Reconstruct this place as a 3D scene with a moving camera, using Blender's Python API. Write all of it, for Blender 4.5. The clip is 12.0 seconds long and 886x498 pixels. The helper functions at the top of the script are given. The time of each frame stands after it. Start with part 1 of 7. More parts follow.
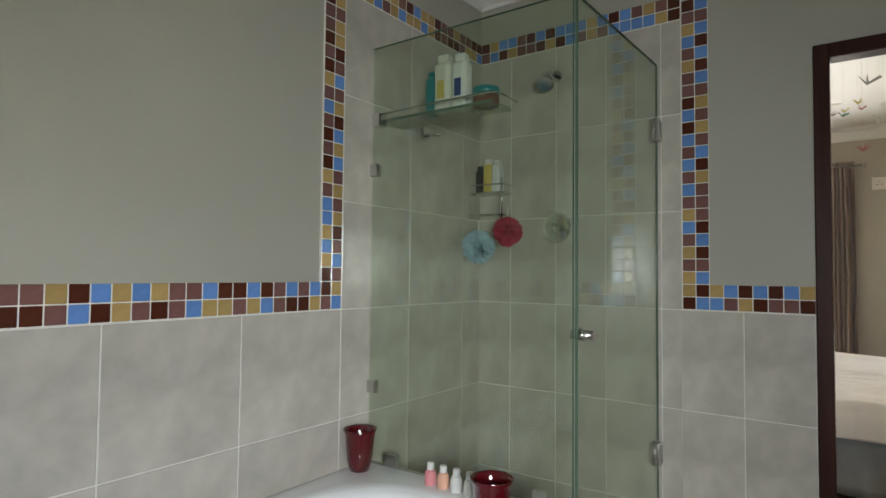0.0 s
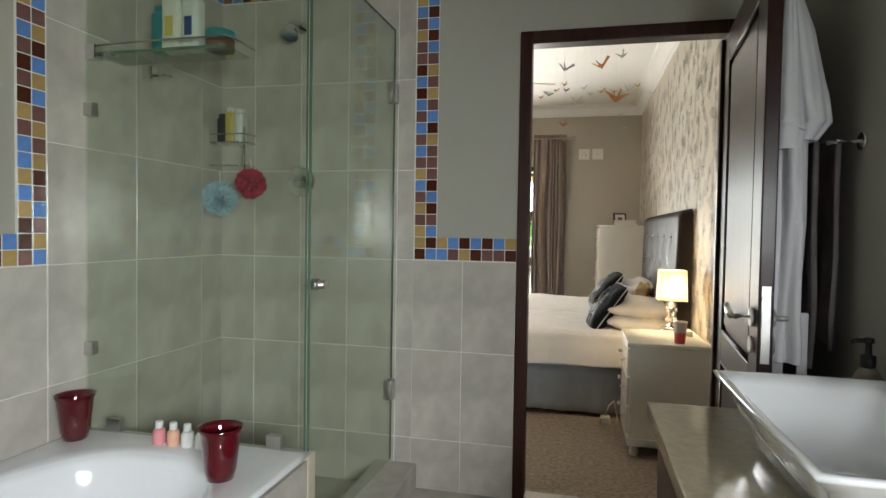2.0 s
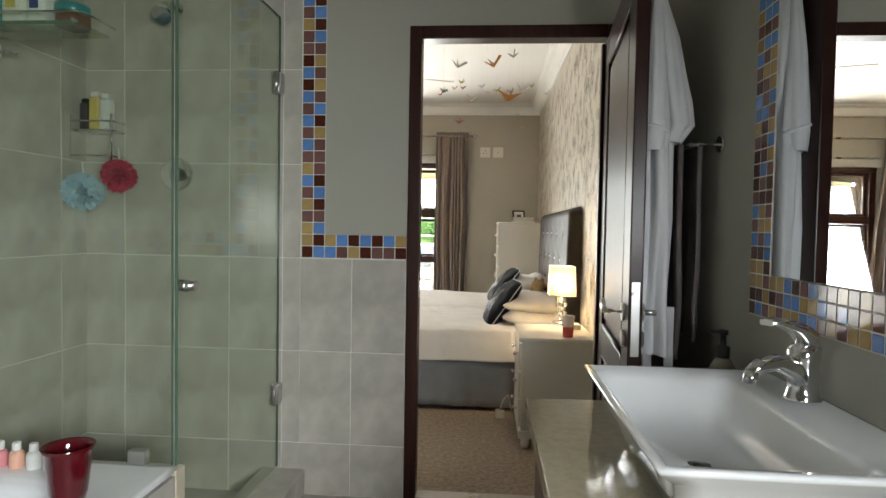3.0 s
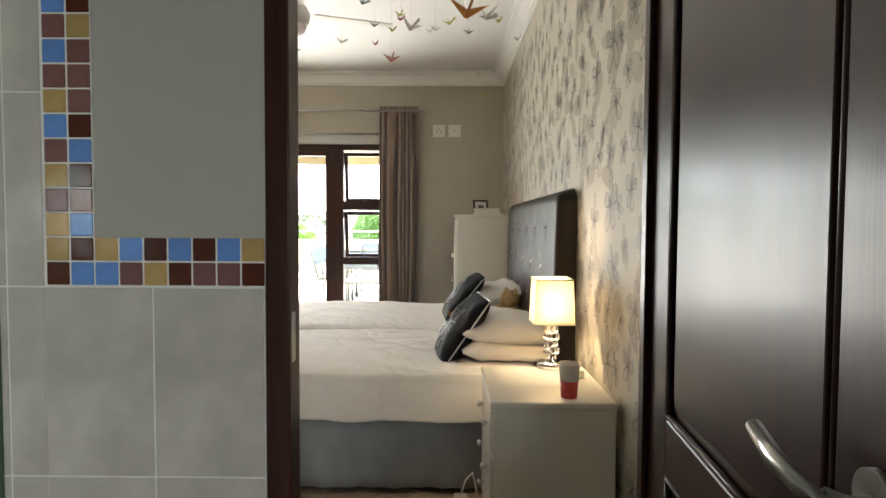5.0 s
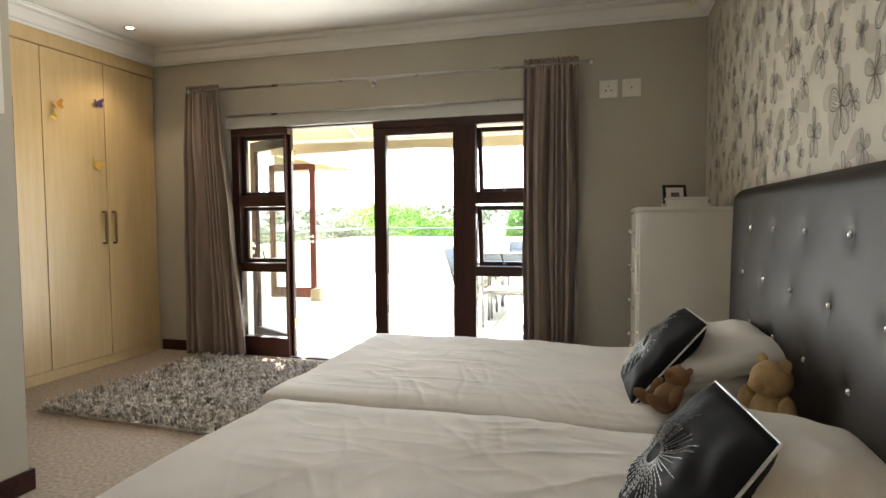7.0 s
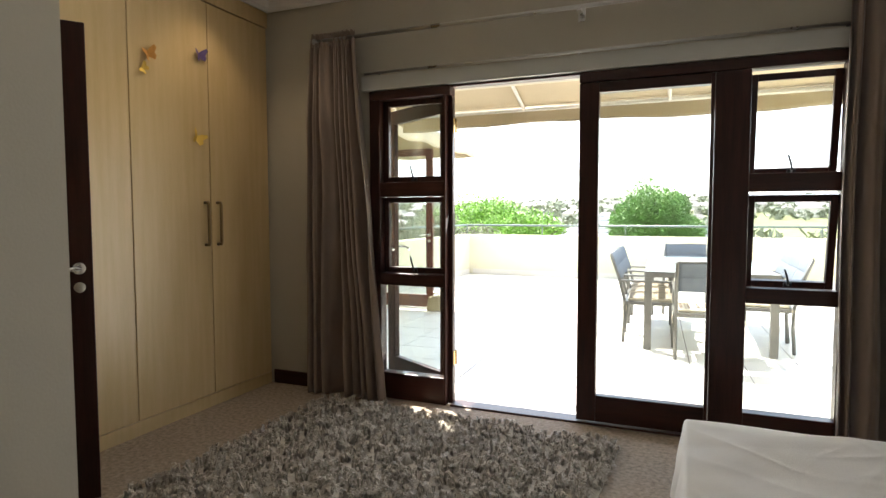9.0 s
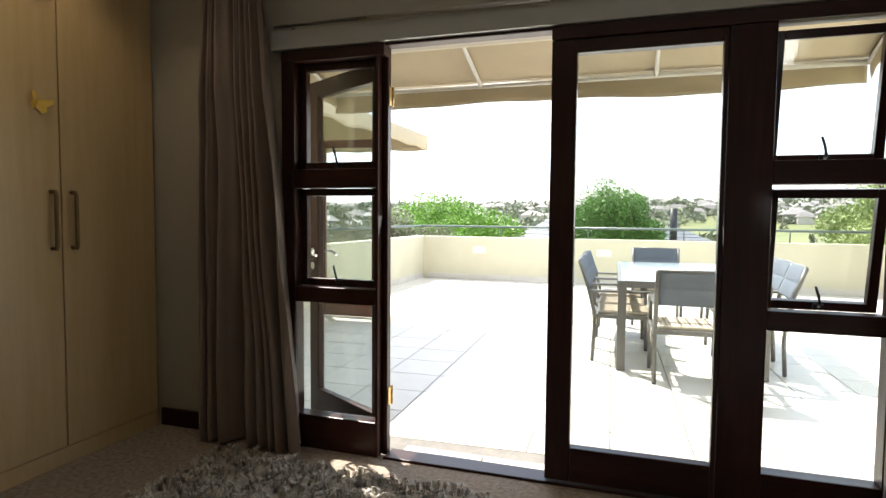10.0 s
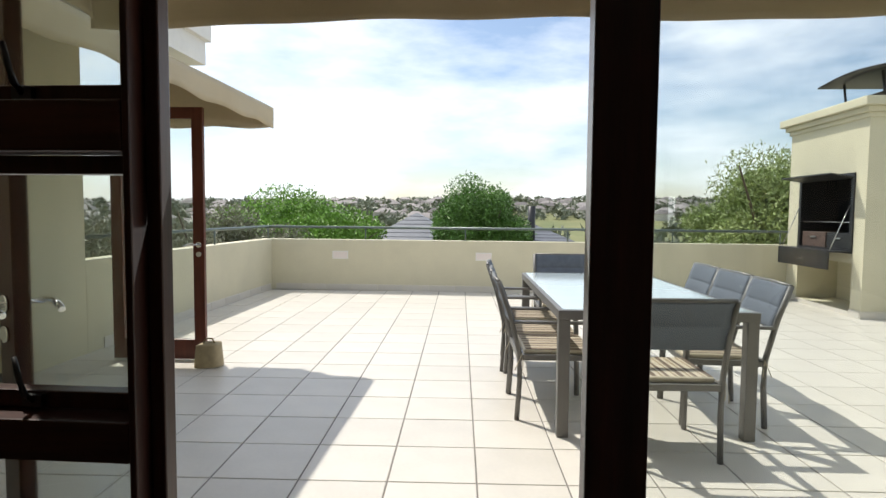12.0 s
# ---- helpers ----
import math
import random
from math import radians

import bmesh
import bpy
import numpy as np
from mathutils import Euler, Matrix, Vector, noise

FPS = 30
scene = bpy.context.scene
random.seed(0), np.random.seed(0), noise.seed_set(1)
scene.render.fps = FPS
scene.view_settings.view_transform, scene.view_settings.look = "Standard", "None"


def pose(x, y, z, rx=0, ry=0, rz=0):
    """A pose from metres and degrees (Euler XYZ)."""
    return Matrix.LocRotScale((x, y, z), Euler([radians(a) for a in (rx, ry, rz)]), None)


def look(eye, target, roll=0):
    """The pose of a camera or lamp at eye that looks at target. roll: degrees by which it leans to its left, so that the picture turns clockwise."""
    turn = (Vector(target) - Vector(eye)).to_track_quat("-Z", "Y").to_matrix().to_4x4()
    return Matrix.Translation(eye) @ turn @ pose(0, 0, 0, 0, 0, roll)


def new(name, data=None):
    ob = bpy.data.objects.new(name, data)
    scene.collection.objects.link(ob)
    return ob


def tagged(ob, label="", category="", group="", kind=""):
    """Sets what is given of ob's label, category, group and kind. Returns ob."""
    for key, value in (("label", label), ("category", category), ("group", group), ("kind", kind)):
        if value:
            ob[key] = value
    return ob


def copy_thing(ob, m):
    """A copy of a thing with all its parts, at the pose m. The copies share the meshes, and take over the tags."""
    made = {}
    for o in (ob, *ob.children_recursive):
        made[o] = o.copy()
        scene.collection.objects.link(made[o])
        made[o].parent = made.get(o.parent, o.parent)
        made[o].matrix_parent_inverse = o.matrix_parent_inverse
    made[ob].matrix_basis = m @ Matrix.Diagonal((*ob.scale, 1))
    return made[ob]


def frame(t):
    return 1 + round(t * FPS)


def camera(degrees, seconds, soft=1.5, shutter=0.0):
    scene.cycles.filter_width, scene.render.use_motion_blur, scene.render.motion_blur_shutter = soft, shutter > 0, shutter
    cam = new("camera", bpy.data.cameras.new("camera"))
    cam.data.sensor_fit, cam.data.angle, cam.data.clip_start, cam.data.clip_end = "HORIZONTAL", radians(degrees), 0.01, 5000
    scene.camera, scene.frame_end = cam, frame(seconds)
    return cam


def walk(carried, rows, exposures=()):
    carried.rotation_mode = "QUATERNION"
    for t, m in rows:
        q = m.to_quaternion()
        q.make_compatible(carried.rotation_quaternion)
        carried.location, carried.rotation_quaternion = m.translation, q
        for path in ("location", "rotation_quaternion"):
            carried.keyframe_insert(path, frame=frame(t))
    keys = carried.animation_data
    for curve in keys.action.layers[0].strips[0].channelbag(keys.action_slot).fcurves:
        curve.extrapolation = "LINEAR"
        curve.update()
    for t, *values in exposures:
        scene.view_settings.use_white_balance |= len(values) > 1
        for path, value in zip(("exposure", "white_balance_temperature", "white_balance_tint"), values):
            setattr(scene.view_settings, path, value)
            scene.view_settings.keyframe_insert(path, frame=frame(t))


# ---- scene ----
cam = camera(74.2, 12.0)
PATH = [
    (0, (0.092, 0.017, 1.208), (-1.073, 1.64, 1.29), 0.6),
    (0.5, (0.13, 0.007, 1.209), (-0.858, 1.746, 1.222), 0.7),
    (1, (0.157, -0.004, 1.206), (-0.663, 1.82, 1.186), 0.9),
    (1.5, (0.197, -0.011, 1.198), (-0.437, 1.885, 1.155), 0.8),
    (2, (0.223, -0.006, 1.202), (-0.233, 1.94, 1.14), 0.9),
    (2.5, (0.265, 0.005, 1.201), (-0.016, 1.984, 1.137), 0.9),
    (3, (0.301, 0.055, 1.206), (0.149, 2.048, 1.137), 1.0),
    (3.2, (0.307, 0.113, 1.203), (0.187, 2.108, 1.137), 1.1),
    (4.8, (0.346, 1.180, 1.203), (0.309, 3.178, 1.119), 0.3),
    (5, (0.337, 1.352, 1.204), (0.323, 3.350, 1.119), 0.3),
    (5.5, (0.33, 1.813, 1.2), (0.316, 3.81, 1.106), 0.2),
    (6, (0.333, 2.194, 1.223), (0.241, 4.189, 1.122), 0.1),
    (6.5, (0.317, 2.618, 1.24), (0.002, 4.59, 1.136), -0.1),
    (7, (0.249, 3.005, 1.235), (-0.293, 4.928, 1.13), -0.4),
    (7.5, (0.06, 3.377, 1.23), (-0.627, 5.252, 1.124), -0.5),
    (7.7, (-0.001, 3.52, 1.216), (-0.738, 5.376, 1.11), -0.4),
    (8.1, (-0.38, 3.66, 1.220), (-1.125, 5.513, 1.110), -0.3),
    (8.5, (-0.85, 3.71, 1.227), (-1.602, 5.56, 1.114), -0.2),
    (8.9, (-1.09, 4.05, 1.233), (-1.850, 5.897, 1.116), -0.1),
    (9.3, (-1.04, 4.49, 1.238), (-1.800, 6.336, 1.118), -0.0),
    (9.5, (-1.069, 4.635, 1.24), (-1.799, 6.493, 1.124), 0.1),
    (10, (-1.278, 4.991, 1.217), (-1.907, 6.886, 1.102), 0.5),
    (10.5, (-1.467, 5.401, 1.237), (-1.943, 7.34, 1.119), 0.4),
    (11, (-1.594, 5.82, 1.244), (-1.963, 7.782, 1.126), 0.4),
    (11.5, (-1.741, 6.233, 1.228), (-2.012, 8.211, 1.109), 0.3),
    (12, (-1.839, 6.585, 1.242), (-1.98, 8.577, 1.121), 0.5),
]
EXPOSURES = [(0.0, 3.72), (1.5, 3.82), (3.0, 3.9), (5.0, 3.62), (5.5, 3.55), (6.5, 3.25), (7.5, 3.08), (9.5, 1.88), (10.0, 1.52), (10.5, 1.12), (11.0, 0.68), (11.5, 0.38), (12.0, 0.1)]
walk(cam, [(t, look(eye, target, roll)) for t, eye, target, roll in PATH], EXPOSURES)

# ---- world, sun, large lights ----
SUN_EL, SUN_DIR = radians(54), Vector((-0.72, 0.69, 0)).normalized()
world = bpy.data.worlds.new("world")
scene.world = world
world.use_nodes = True
wn, wl = world.node_tree.nodes, world.node_tree.links
wn.clear()
w_out, w_bg, w_sky = wn.new("ShaderNodeOutputWorld"), wn.new("ShaderNodeBackground"), wn.new("ShaderNodeTexSky")
w_sky.sky_type, w_sky.sun_disc, w_sky.sun_elevation = "NISHITA", False, SUN_EL
w_sky.sun_rotation = math.atan2(SUN_DIR.x, SUN_DIR.y)
w_tc, w_map, w_noise, w_ramp, w_mix = (wn.new("ShaderNodeTexCoord"), wn.new("ShaderNodeMapping"), wn.new("ShaderNodeTexNoise"),
                                       wn.new("ShaderNodeValToRGB"), wn.new("ShaderNodeMixRGB"))
w_map.inputs["Scale"].default_value = (1.3, 1.3, 4.2)
w_noise.inputs["Scale"].default_value, w_noise.inputs["Detail"].default_value, w_noise.inputs["Roughness"].default_value = 2.1, 7, 0.55
w_ramp.color_ramp.elements[0].position, w_ramp.color_ramp.elements[1].position = 0.36, 0.66
w_mix.inputs["Color2"].default_value = (8.6, 9.0, 9.5, 1)
wl.new(w_tc.outputs["Generated"], w_map.inputs["Vector"])
wl.new(w_map.outputs["Vector"], w_noise.inputs["Vector"])
wl.new(w_noise.outputs["Fac"], w_ramp.inputs["Fac"])
wl.new(w_ramp.outputs["Color"], w_mix.inputs["Fac"])
wl.new(w_sky.outputs["Color"], w_mix.inputs["Color1"])
wl.new(w_mix.outputs["Color"], w_bg.inputs["Color"])
w_bg.inputs["Strength"].default_value = 0.14
wl.new(w_bg.outputs["Background"], w_out.inputs["Surface"])

sun = new("sun", bpy.data.lights.new("sun", "SUN"))
sun.data.energy, sun.data.angle, sun.data.color = 4.5, radians(0.6), (1, 0.95, 0.87)
sun.matrix_world = look((0, 0, 20), Vector((0, 0, 20)) - Vector((SUN_DIR.x * math.cos(SUN_EL), SUN_DIR.y * math.cos(SUN_EL), math.sin(SUN_EL))))


def area(name, eye, target, w, h, power, color=(1, 1, 1)):
    ob = new(name, bpy.data.lights.new(name, "AREA"))
    ob.data.shape, ob.data.size, ob.data.size_y, ob.data.energy, ob.data.color = "RECTANGLE", w, h, power, color
    ob.matrix_world = look(eye, target)
    return ob


# the sky's light through the bathroom window, and through the folding doors
area("bathroom_window_light", (0.985, -0.68, 1.30), (-0.62, 1.55, 0.30), 0.7, 0.5, 2.05, (0.92, 0.97, 1.0)).data.spread = radians(112)
area("door_daylight", (-1.65, 7.575, 1.0), (-1.65, 4.0, 2.5), 2.5, 1.8, 6.6, (1.0, 0.985, 0.95)).data.spread = radians(125)


def spot(name, eye, target, power, color, degrees=100):
    ob = new(name, bpy.data.lights.new(name, "SPOT"))
    ob.data.energy, ob.data.color, ob.data.spot_size, ob.data.shadow_soft_size, ob.data.spot_blend = power, color, radians(degrees), 0.04, 0.6
    ob.matrix_world = look(eye, target)
    return ob


spot("downlight_beam", (-3.5, 6.98, 2.765), (-3.5, 6.98, 0), 2.5, (1.0, 0.80, 0.55))
bulb = new("bedside_bulb", bpy.data.lights.new("bedside_bulb", "POINT"))
bulb.data.energy, bulb.data.color, bulb.data.shadow_soft_size = 0.55, (1.0, 0.77, 0.48), 0.03
bulb.location = (0.765, 3.735, 0.885)

# ---- materials ----
def mat(name, color, rough=0.5, metal=0.0, vary=0.12, scale=6.0, grain=60.0, bump=0.05, coat=0.0, island=0.0, obj=0.0, stretch=(1, 1, 1), color2=None,
        sheen=0.0, rvary=0.1, trans=0.0):
    m = bpy.data.materials.new(name)
    m.use_nodes = True
    n, l = m.node_tree.nodes, m.node_tree.links
    b = n["Principled BSDF"]
    b.inputs["Metallic"].default_value = metal
    b.inputs["Coat Weight"].default_value = coat
    b.inputs["Coat Roughness"].default_value = 0.08
    b.inputs["Sheen Weight"].default_value = sheen
    b.inputs["Transmission Weight"].default_value = trans
    tc, mp = n.new("ShaderNodeTexCoord"), n.new("ShaderNodeMapping")
    mp.inputs["Scale"].default_value = stretch
    l.new(tc.outputs["Object"], mp.inputs["Vector"])
    big, fine = n.new("ShaderNodeTexNoise"), n.new("ShaderNodeTexNoise")
    for t, s, d in ((big, scale, 5), (fine, grain, 4)):
        t.inputs["Scale"].default_value, t.inputs["Detail"].default_value = s, d
        l.new(mp.outputs["Vector"], t.inputs["Vector"])
    add = n.new("ShaderNodeMath")
    add.operation = "MULTIPLY_ADD"
    add.inputs[1].default_value = 0.35
    l.new(fine.outputs["Fac"], add.inputs[0])
    l.new(big.outputs["Fac"], add.inputs[2])
    ramp = n.new("ShaderNodeValToRGB")
    c = Vector(color)
    c2 = Vector(color2) if color2 else c * (1 + vary)
    lo = c * (1 - vary) if not color2 else c
    ramp.color_ramp.elements[0].color, ramp.color_ramp.elements[1].color = (*lo, 1), (*[min(v, 1) for v in c2], 1)
    ramp.color_ramp.elements[0].position, ramp.color_ramp.elements[1].position = 0.42, 0.93
    l.new(add.outputs[0], ramp.inputs["Fac"])
    out = ramp.outputs["Color"]
    if island or obj:
        src = n.new("ShaderNodeNewGeometry").outputs["Random Per Island"] if island else n.new("ShaderNodeObjectInfo").outputs["Random"]
        amount = island or obj
        mr = n.new("ShaderNodeMapRange")
        mr.inputs["To Min"].default_value, mr.inputs["To Max"].default_value = 1 - amount, 1 + amount
        l.new(src, mr.inputs["Value"])
        hsv = n.new("ShaderNodeHueSaturation")
        l.new(mr.outputs[0], hsv.inputs["Value"])
        l.new(out, hsv.inputs["Color"])
        out = hsv.outputs["Color"]
    l.new(out, b.inputs["Base Color"])
    rr = n.new("ShaderNodeMapRange")
    rr.inputs["To Min"].default_value, rr.inputs["To Max"].default_value = max(rough - rvary * rough, 0.02), min(rough + rvary * rough, 1)
    l.new(big.outputs["Fac"], rr.inputs["Value"])
    l.new(rr.outputs[0], b.inputs["Roughness"])
    if bump:
        bp = n.new("ShaderNodeBump")
        bp.inputs["Strength"].default_value, bp.inputs["Distance"].default_value = min(bump * 4, 1), 0.002
        l.new(fine.outputs["Fac"], bp.inputs["Height"])
        l.new(bp.outputs["Normal"], b.inputs["Normal"])
    return m


def glass_mat(name, tint, rough=0.0, through_share=0.9):
    m = bpy.data.materials.new(name)
    m.use_nodes = True
    n, l = m.node_tree.nodes, m.node_tree.links
    n.clear()
    o, mix, tr, gl, fr = (n.new("ShaderNodeOutputMaterial"), n.new("ShaderNodeMixShader"), n.new("ShaderNodeBsdfTransparent"),
                          n.new("ShaderNodeBsdfGlossy"), n.new("ShaderNodeLayerWeight"))
    fr.inputs["Blend"].default_value = 0.5
    pw, ma = n.new("ShaderNodeMath"), n.new("ShaderNodeMath")
    pw.operation, ma.operation = "POWER", "MULTIPLY_ADD"
    pw.inputs[1].default_value, ma.inputs[1].default_value, ma.inputs[2].default_value = 5.0, 0.9, 0.045
    l.new(fr.outputs["Facing"], pw.inputs[0])
    l.new(pw.outputs[0], ma.inputs[0])
    tr.inputs["Color"].default_value = (*tint, 1)
    gl.inputs["Roughness"].default_value = rough
    l.new(ma.outputs[0], mix.inputs["Fac"])
    l.new(tr.outputs[0], mix.inputs[1])
    l.new(gl.outputs[0], mix.inputs[2])
    l.new(mix.outputs[0], o.inputs["Surface"])
    return m


def glow(name, color, strength):
    m = bpy.data.materials.new(name)
    m.use_nodes = True
    b = m.node_tree.nodes["Principled BSDF"]
    b.inputs["Base Color"].default_value = (*color, 1)
    b.inputs["Emission Color"].default_value = (*color, 1)
    b.inputs["Emission Strength"].default_value = strength
    return m


M_PLASTER = mat("plaster_greige", (0.44, 0.40, 0.325), 0.75, vary=0.05, scale=1.5, grain=140, bump=0.06)
M_BATHPAINT = mat("bathroom_paint", (0.43, 0.415, 0.355), 0.6, vary=0.04, scale=1.5, grain=140, bump=0.05)
M_CEIL = mat("ceiling_white", (0.80, 0.79, 0.76), 0.8, vary=0.03, scale=2, grain=90, bump=0.04)
M_TILE = mat("stone_tile", (0.51, 0.475, 0.42), 0.22, vary=0.24, scale=4.5, grain=15, bump=0.015, obj=0.05)
M_GROUT = mat("grout", (0.74, 0.72, 0.66), 0.85, vary=0.08, scale=20)
M_MOSAIC = [mat("mosaic_" + n, c, 0.16, vary=0.10, scale=25, grain=90, bump=0.02, obj=0.10) for n, c in
            (("blue", (0.13, 0.27, 0.62)), ("ochre", (0.46, 0.31, 0.12)), ("brown", (0.085, 0.022, 0.012)), ("mauve", (0.20, 0.095, 0.085)))]
M_WOOD = mat("dark_mahogany", (0.020, 0.0055, 0.0035), 0.36, vary=0.5, scale=5, grain=30, bump=0.03, coat=0.06, stretch=(6, 6, 0.5), color2=(0.052, 0.015, 0.009))
M_WOODH = mat("dark_mahogany_rail", (0.020, 0.0055, 0.0035), 0.36, vary=0.5, scale=5, grain=30, bump=0.03, coat=0.06, stretch=(0.5, 6, 6), color2=(0.052, 0.015, 0.009))
M_DOORWOOD = mat("varnished_mahogany", (0.016, 0.0050, 0.0034), 0.33, vary=0.5, scale=5, grain=30, bump=0.015, coat=0.03, stretch=(9, 9, 0.35), color2=(0.036, 0.011, 0.007))
for m in (M_WOOD, M_WOODH, M_DOORWOOD):
    m.node_tree.nodes["Principled BSDF"].inputs["Specular IOR Level"].default_value = 0.28
M_REDWOOD = mat("red_stained_timber", (0.075, 0.016, 0.008), 0.4, vary=0.4, scale=5, grain=30, bump=0.03, stretch=(6, 6, 0.5), color2=(0.13, 0.032, 0.016))
M_CARPET = mat("carpet_taupe", (0.20, 0.155, 0.115), 0.95, vary=0.35, scale=45, grain=130, bump=0.25, color2=(0.46, 0.37, 0.29))
M_CHROME = mat("chrome", (0.75, 0.75, 0.76), 0.08, 1.0, vary=0.04, bump=0.0)
M_STEEL = mat("brushed_steel", (0.55, 0.54, 0.52), 0.28, 1.0, vary=0.08, grain=120, bump=0.02)
M_BRASS = mat("brass", (0.62, 0.43, 0.17), 0.25, 1.0, vary=0.1)
M_PORCELAIN = mat("white_porcelain", (0.82, 0.83, 0.84), 0.06, vary=0.02, scale=3, bump=0.0, coat=0.6)
M_WHITE = mat("white_lacquer", (0.71, 0.675, 0.60), 0.3, vary=0.04, scale=4, grain=80, bump=0.02, coat=0.1)
M_STONETOP = mat("vanity_stone", (0.30, 0.26, 0.17), 0.12, vary=0.12, scale=40, grain=160, bump=0.0, coat=0.3)
M_REDGLASS = mat("red_glass", (0.085, 0.003, 0.007), 0.08, vary=0.2, bump=0.0, coat=0.6)
M_MIRROR = mat("mirror_silver", (0.86, 0.88, 0.88), 0.005, 1.0, vary=0.0, bump=0.0, rvary=0)
M_GLASS = glass_mat("window_glass", (0.94, 0.96, 0.95))
M_SHOWER = glass_mat("shower_glass", (0.87, 0.925, 0.855))
M_TABLEGLASS = mat("frosted_table_glass", (0.45, 0.53, 0.55), 0.12, vary=0.05, scale=3, bump=0.0, coat=0.4)
M_LINEN = mat("white_linen", (0.78, 0.74, 0.70), 0.9, vary=0.06, scale=5, grain=300, bump=0.10, sheen=0.2)
M_VALANCE = mat("grey_blue_valance", (0.30, 0.32, 0.34), 0.9, vary=0.1, scale=8, grain=260, bump=0.1)
M_BLACKSATIN = mat("black_satin", (0.010, 0.010, 0.011), 0.7, vary=0.3, scale=8, grain=300, bump=0.08)
M_BLACKSATIN.node_tree.nodes["Principled BSDF"].inputs["Specular IOR Level"].default_value = 0.15
M_SILVER = mat("silver_thread", (0.55, 0.55, 0.56), 0.35, 0.6, vary=0.2)
M_LEATHER = mat("brown_leatherette", (0.026, 0.019, 0.015), 0.46, vary=0.18, scale=9, grain=220, bump=0.06)
M_LEATHER.node_tree.nodes["Principled BSDF"].inputs["Specular IOR Level"].default_value = 0.17
M_CURTAIN = mat("taupe_curtain", (0.225, 0.162, 0.125), 0.62, vary=0.14, scale=10, grain=320, bump=0.08, sheen=0.3, stretch=(1, 1, 0.4))
M_MAPLE = mat("maple_veneer", (0.56, 0.40, 0.19), 0.34, vary=0.08, scale=4, grain=30, bump=0.01, stretch=(6, 6, 0.5), color2=(0.64, 0.47, 0.25))
M_RUG = mat("shag_rug", (0.50, 0.45, 0.385), 0.9, vary=0.3, scale=20, grain=100, bump=0.0, island=0.4)


def shade_mat(name, color):
    m = bpy.data.materials.new(name)
    m.use_nodes = True
    n, l = m.node_tree.nodes, m.node_tree.links
    n.clear()
    o, mix, df, tl, wv = n.new("ShaderNodeOutputMaterial"), n.new("ShaderNodeMixShader"), n.new("ShaderNodeBsdfDiffuse"), n.new("ShaderNodeBsdfTranslucent"), n.new("ShaderNodeTexNoise")
    wv.inputs["Scale"].default_value = 400
    df.inputs["Color"].default_value, tl.inputs["Color"].default_value = (*color, 1), (*color, 1)
    mix.inputs["Fac"].default_value = 0.42
    l.new(df.outputs[0], mix.inputs[1])
    l.new(tl.outputs[0], mix.inputs[2])
    l.new(mix.outputs[0], o.inputs["Surface"])
    return m


M_SHADE = shade_mat("lamp_shade_fabric", (0.82, 0.76, 0.64))
M_LIT = glow("downlight_lens", (1.0, 0.85, 0.6), 3.0)
M_CRYSTAL = mat("crystal", (0.95, 0.95, 0.97), 0.03, vary=0.0, bump=0, trans=1.0)
M_PAPER = mat("wallpaper_cream", (0.56, 0.52, 0.435), 0.6, vary=0.07, scale=4.5, grain=150, bump=0.05)
M_INK = mat("wallpaper_ink", (0.105, 0.083, 0.066), 0.5, vary=0.35, scale=20, bump=0.0)
M_INKPALE = mat("wallpaper_pale_print", (0.43, 0.39, 0.315), 0.6, vary=0.05, scale=8, bump=0.0)
M_TOWEL = mat("grey_towel", (0.16, 0.135, 0.13), 0.95, vary=0.25, scale=12, grain=260, bump=0.3)
M_ROBE = mat("white_robe", (0.74, 0.74, 0.76), 0.95, vary=0.06, scale=9, grain=260, bump=0.2)
M_BLACK = mat("black_plastic", (0.012, 0.012, 0.013), 0.35, vary=0.2)
M_DARKMETAL = mat("dark_steel", (0.05, 0.05, 0.052), 0.42, 0.7, vary=0.2, scale=6)
M_ALU = mat("grey_aluminium", (0.155, 0.150, 0.140), 0.45, 0.3, vary=0.1, grain=120, bump=0.02)
M_SLING = mat("blue_grey_sling", (0.115, 0.135, 0.165), 0.8, vary=0.15, scale=20, grain=500, bump=0.15)
M_CREAMWALL = mat("cream_exterior", (0.60, 0.56, 0.41), 0.8, vary=0.07, scale=2, grain=70, bump=0.12)
M_PATIO = mat("patio_tile", (0.62, 0.585, 0.52), 0.36, vary=0.07, scale=3, grain=40, bump=0.03, obj=0.045)
M_PATIOGROUT = mat("patio_grout", (0.20, 0.185, 0.165), 0.9, vary=0.2, scale=15)
M_CANVAS = mat("awning_canvas", (0.50, 0.42, 0.29), 0.8, vary=0.08, scale=3, grain=200, bump=0.08, trans=0.0)
M_WHITEMETAL = mat("white_metal", (0.72, 0.70, 0.66), 0.4, vary=0.05)
M_BEAR = mat("bear_plush", (0.42, 0.28, 0.13), 0.95, vary=0.25, scale=30, grain=300, bump=0.4)
M_BEAR2 = mat("brown_plush", (0.22, 0.12, 0.06), 0.95, vary=0.25, scale=30, grain=300, bump=0.4)


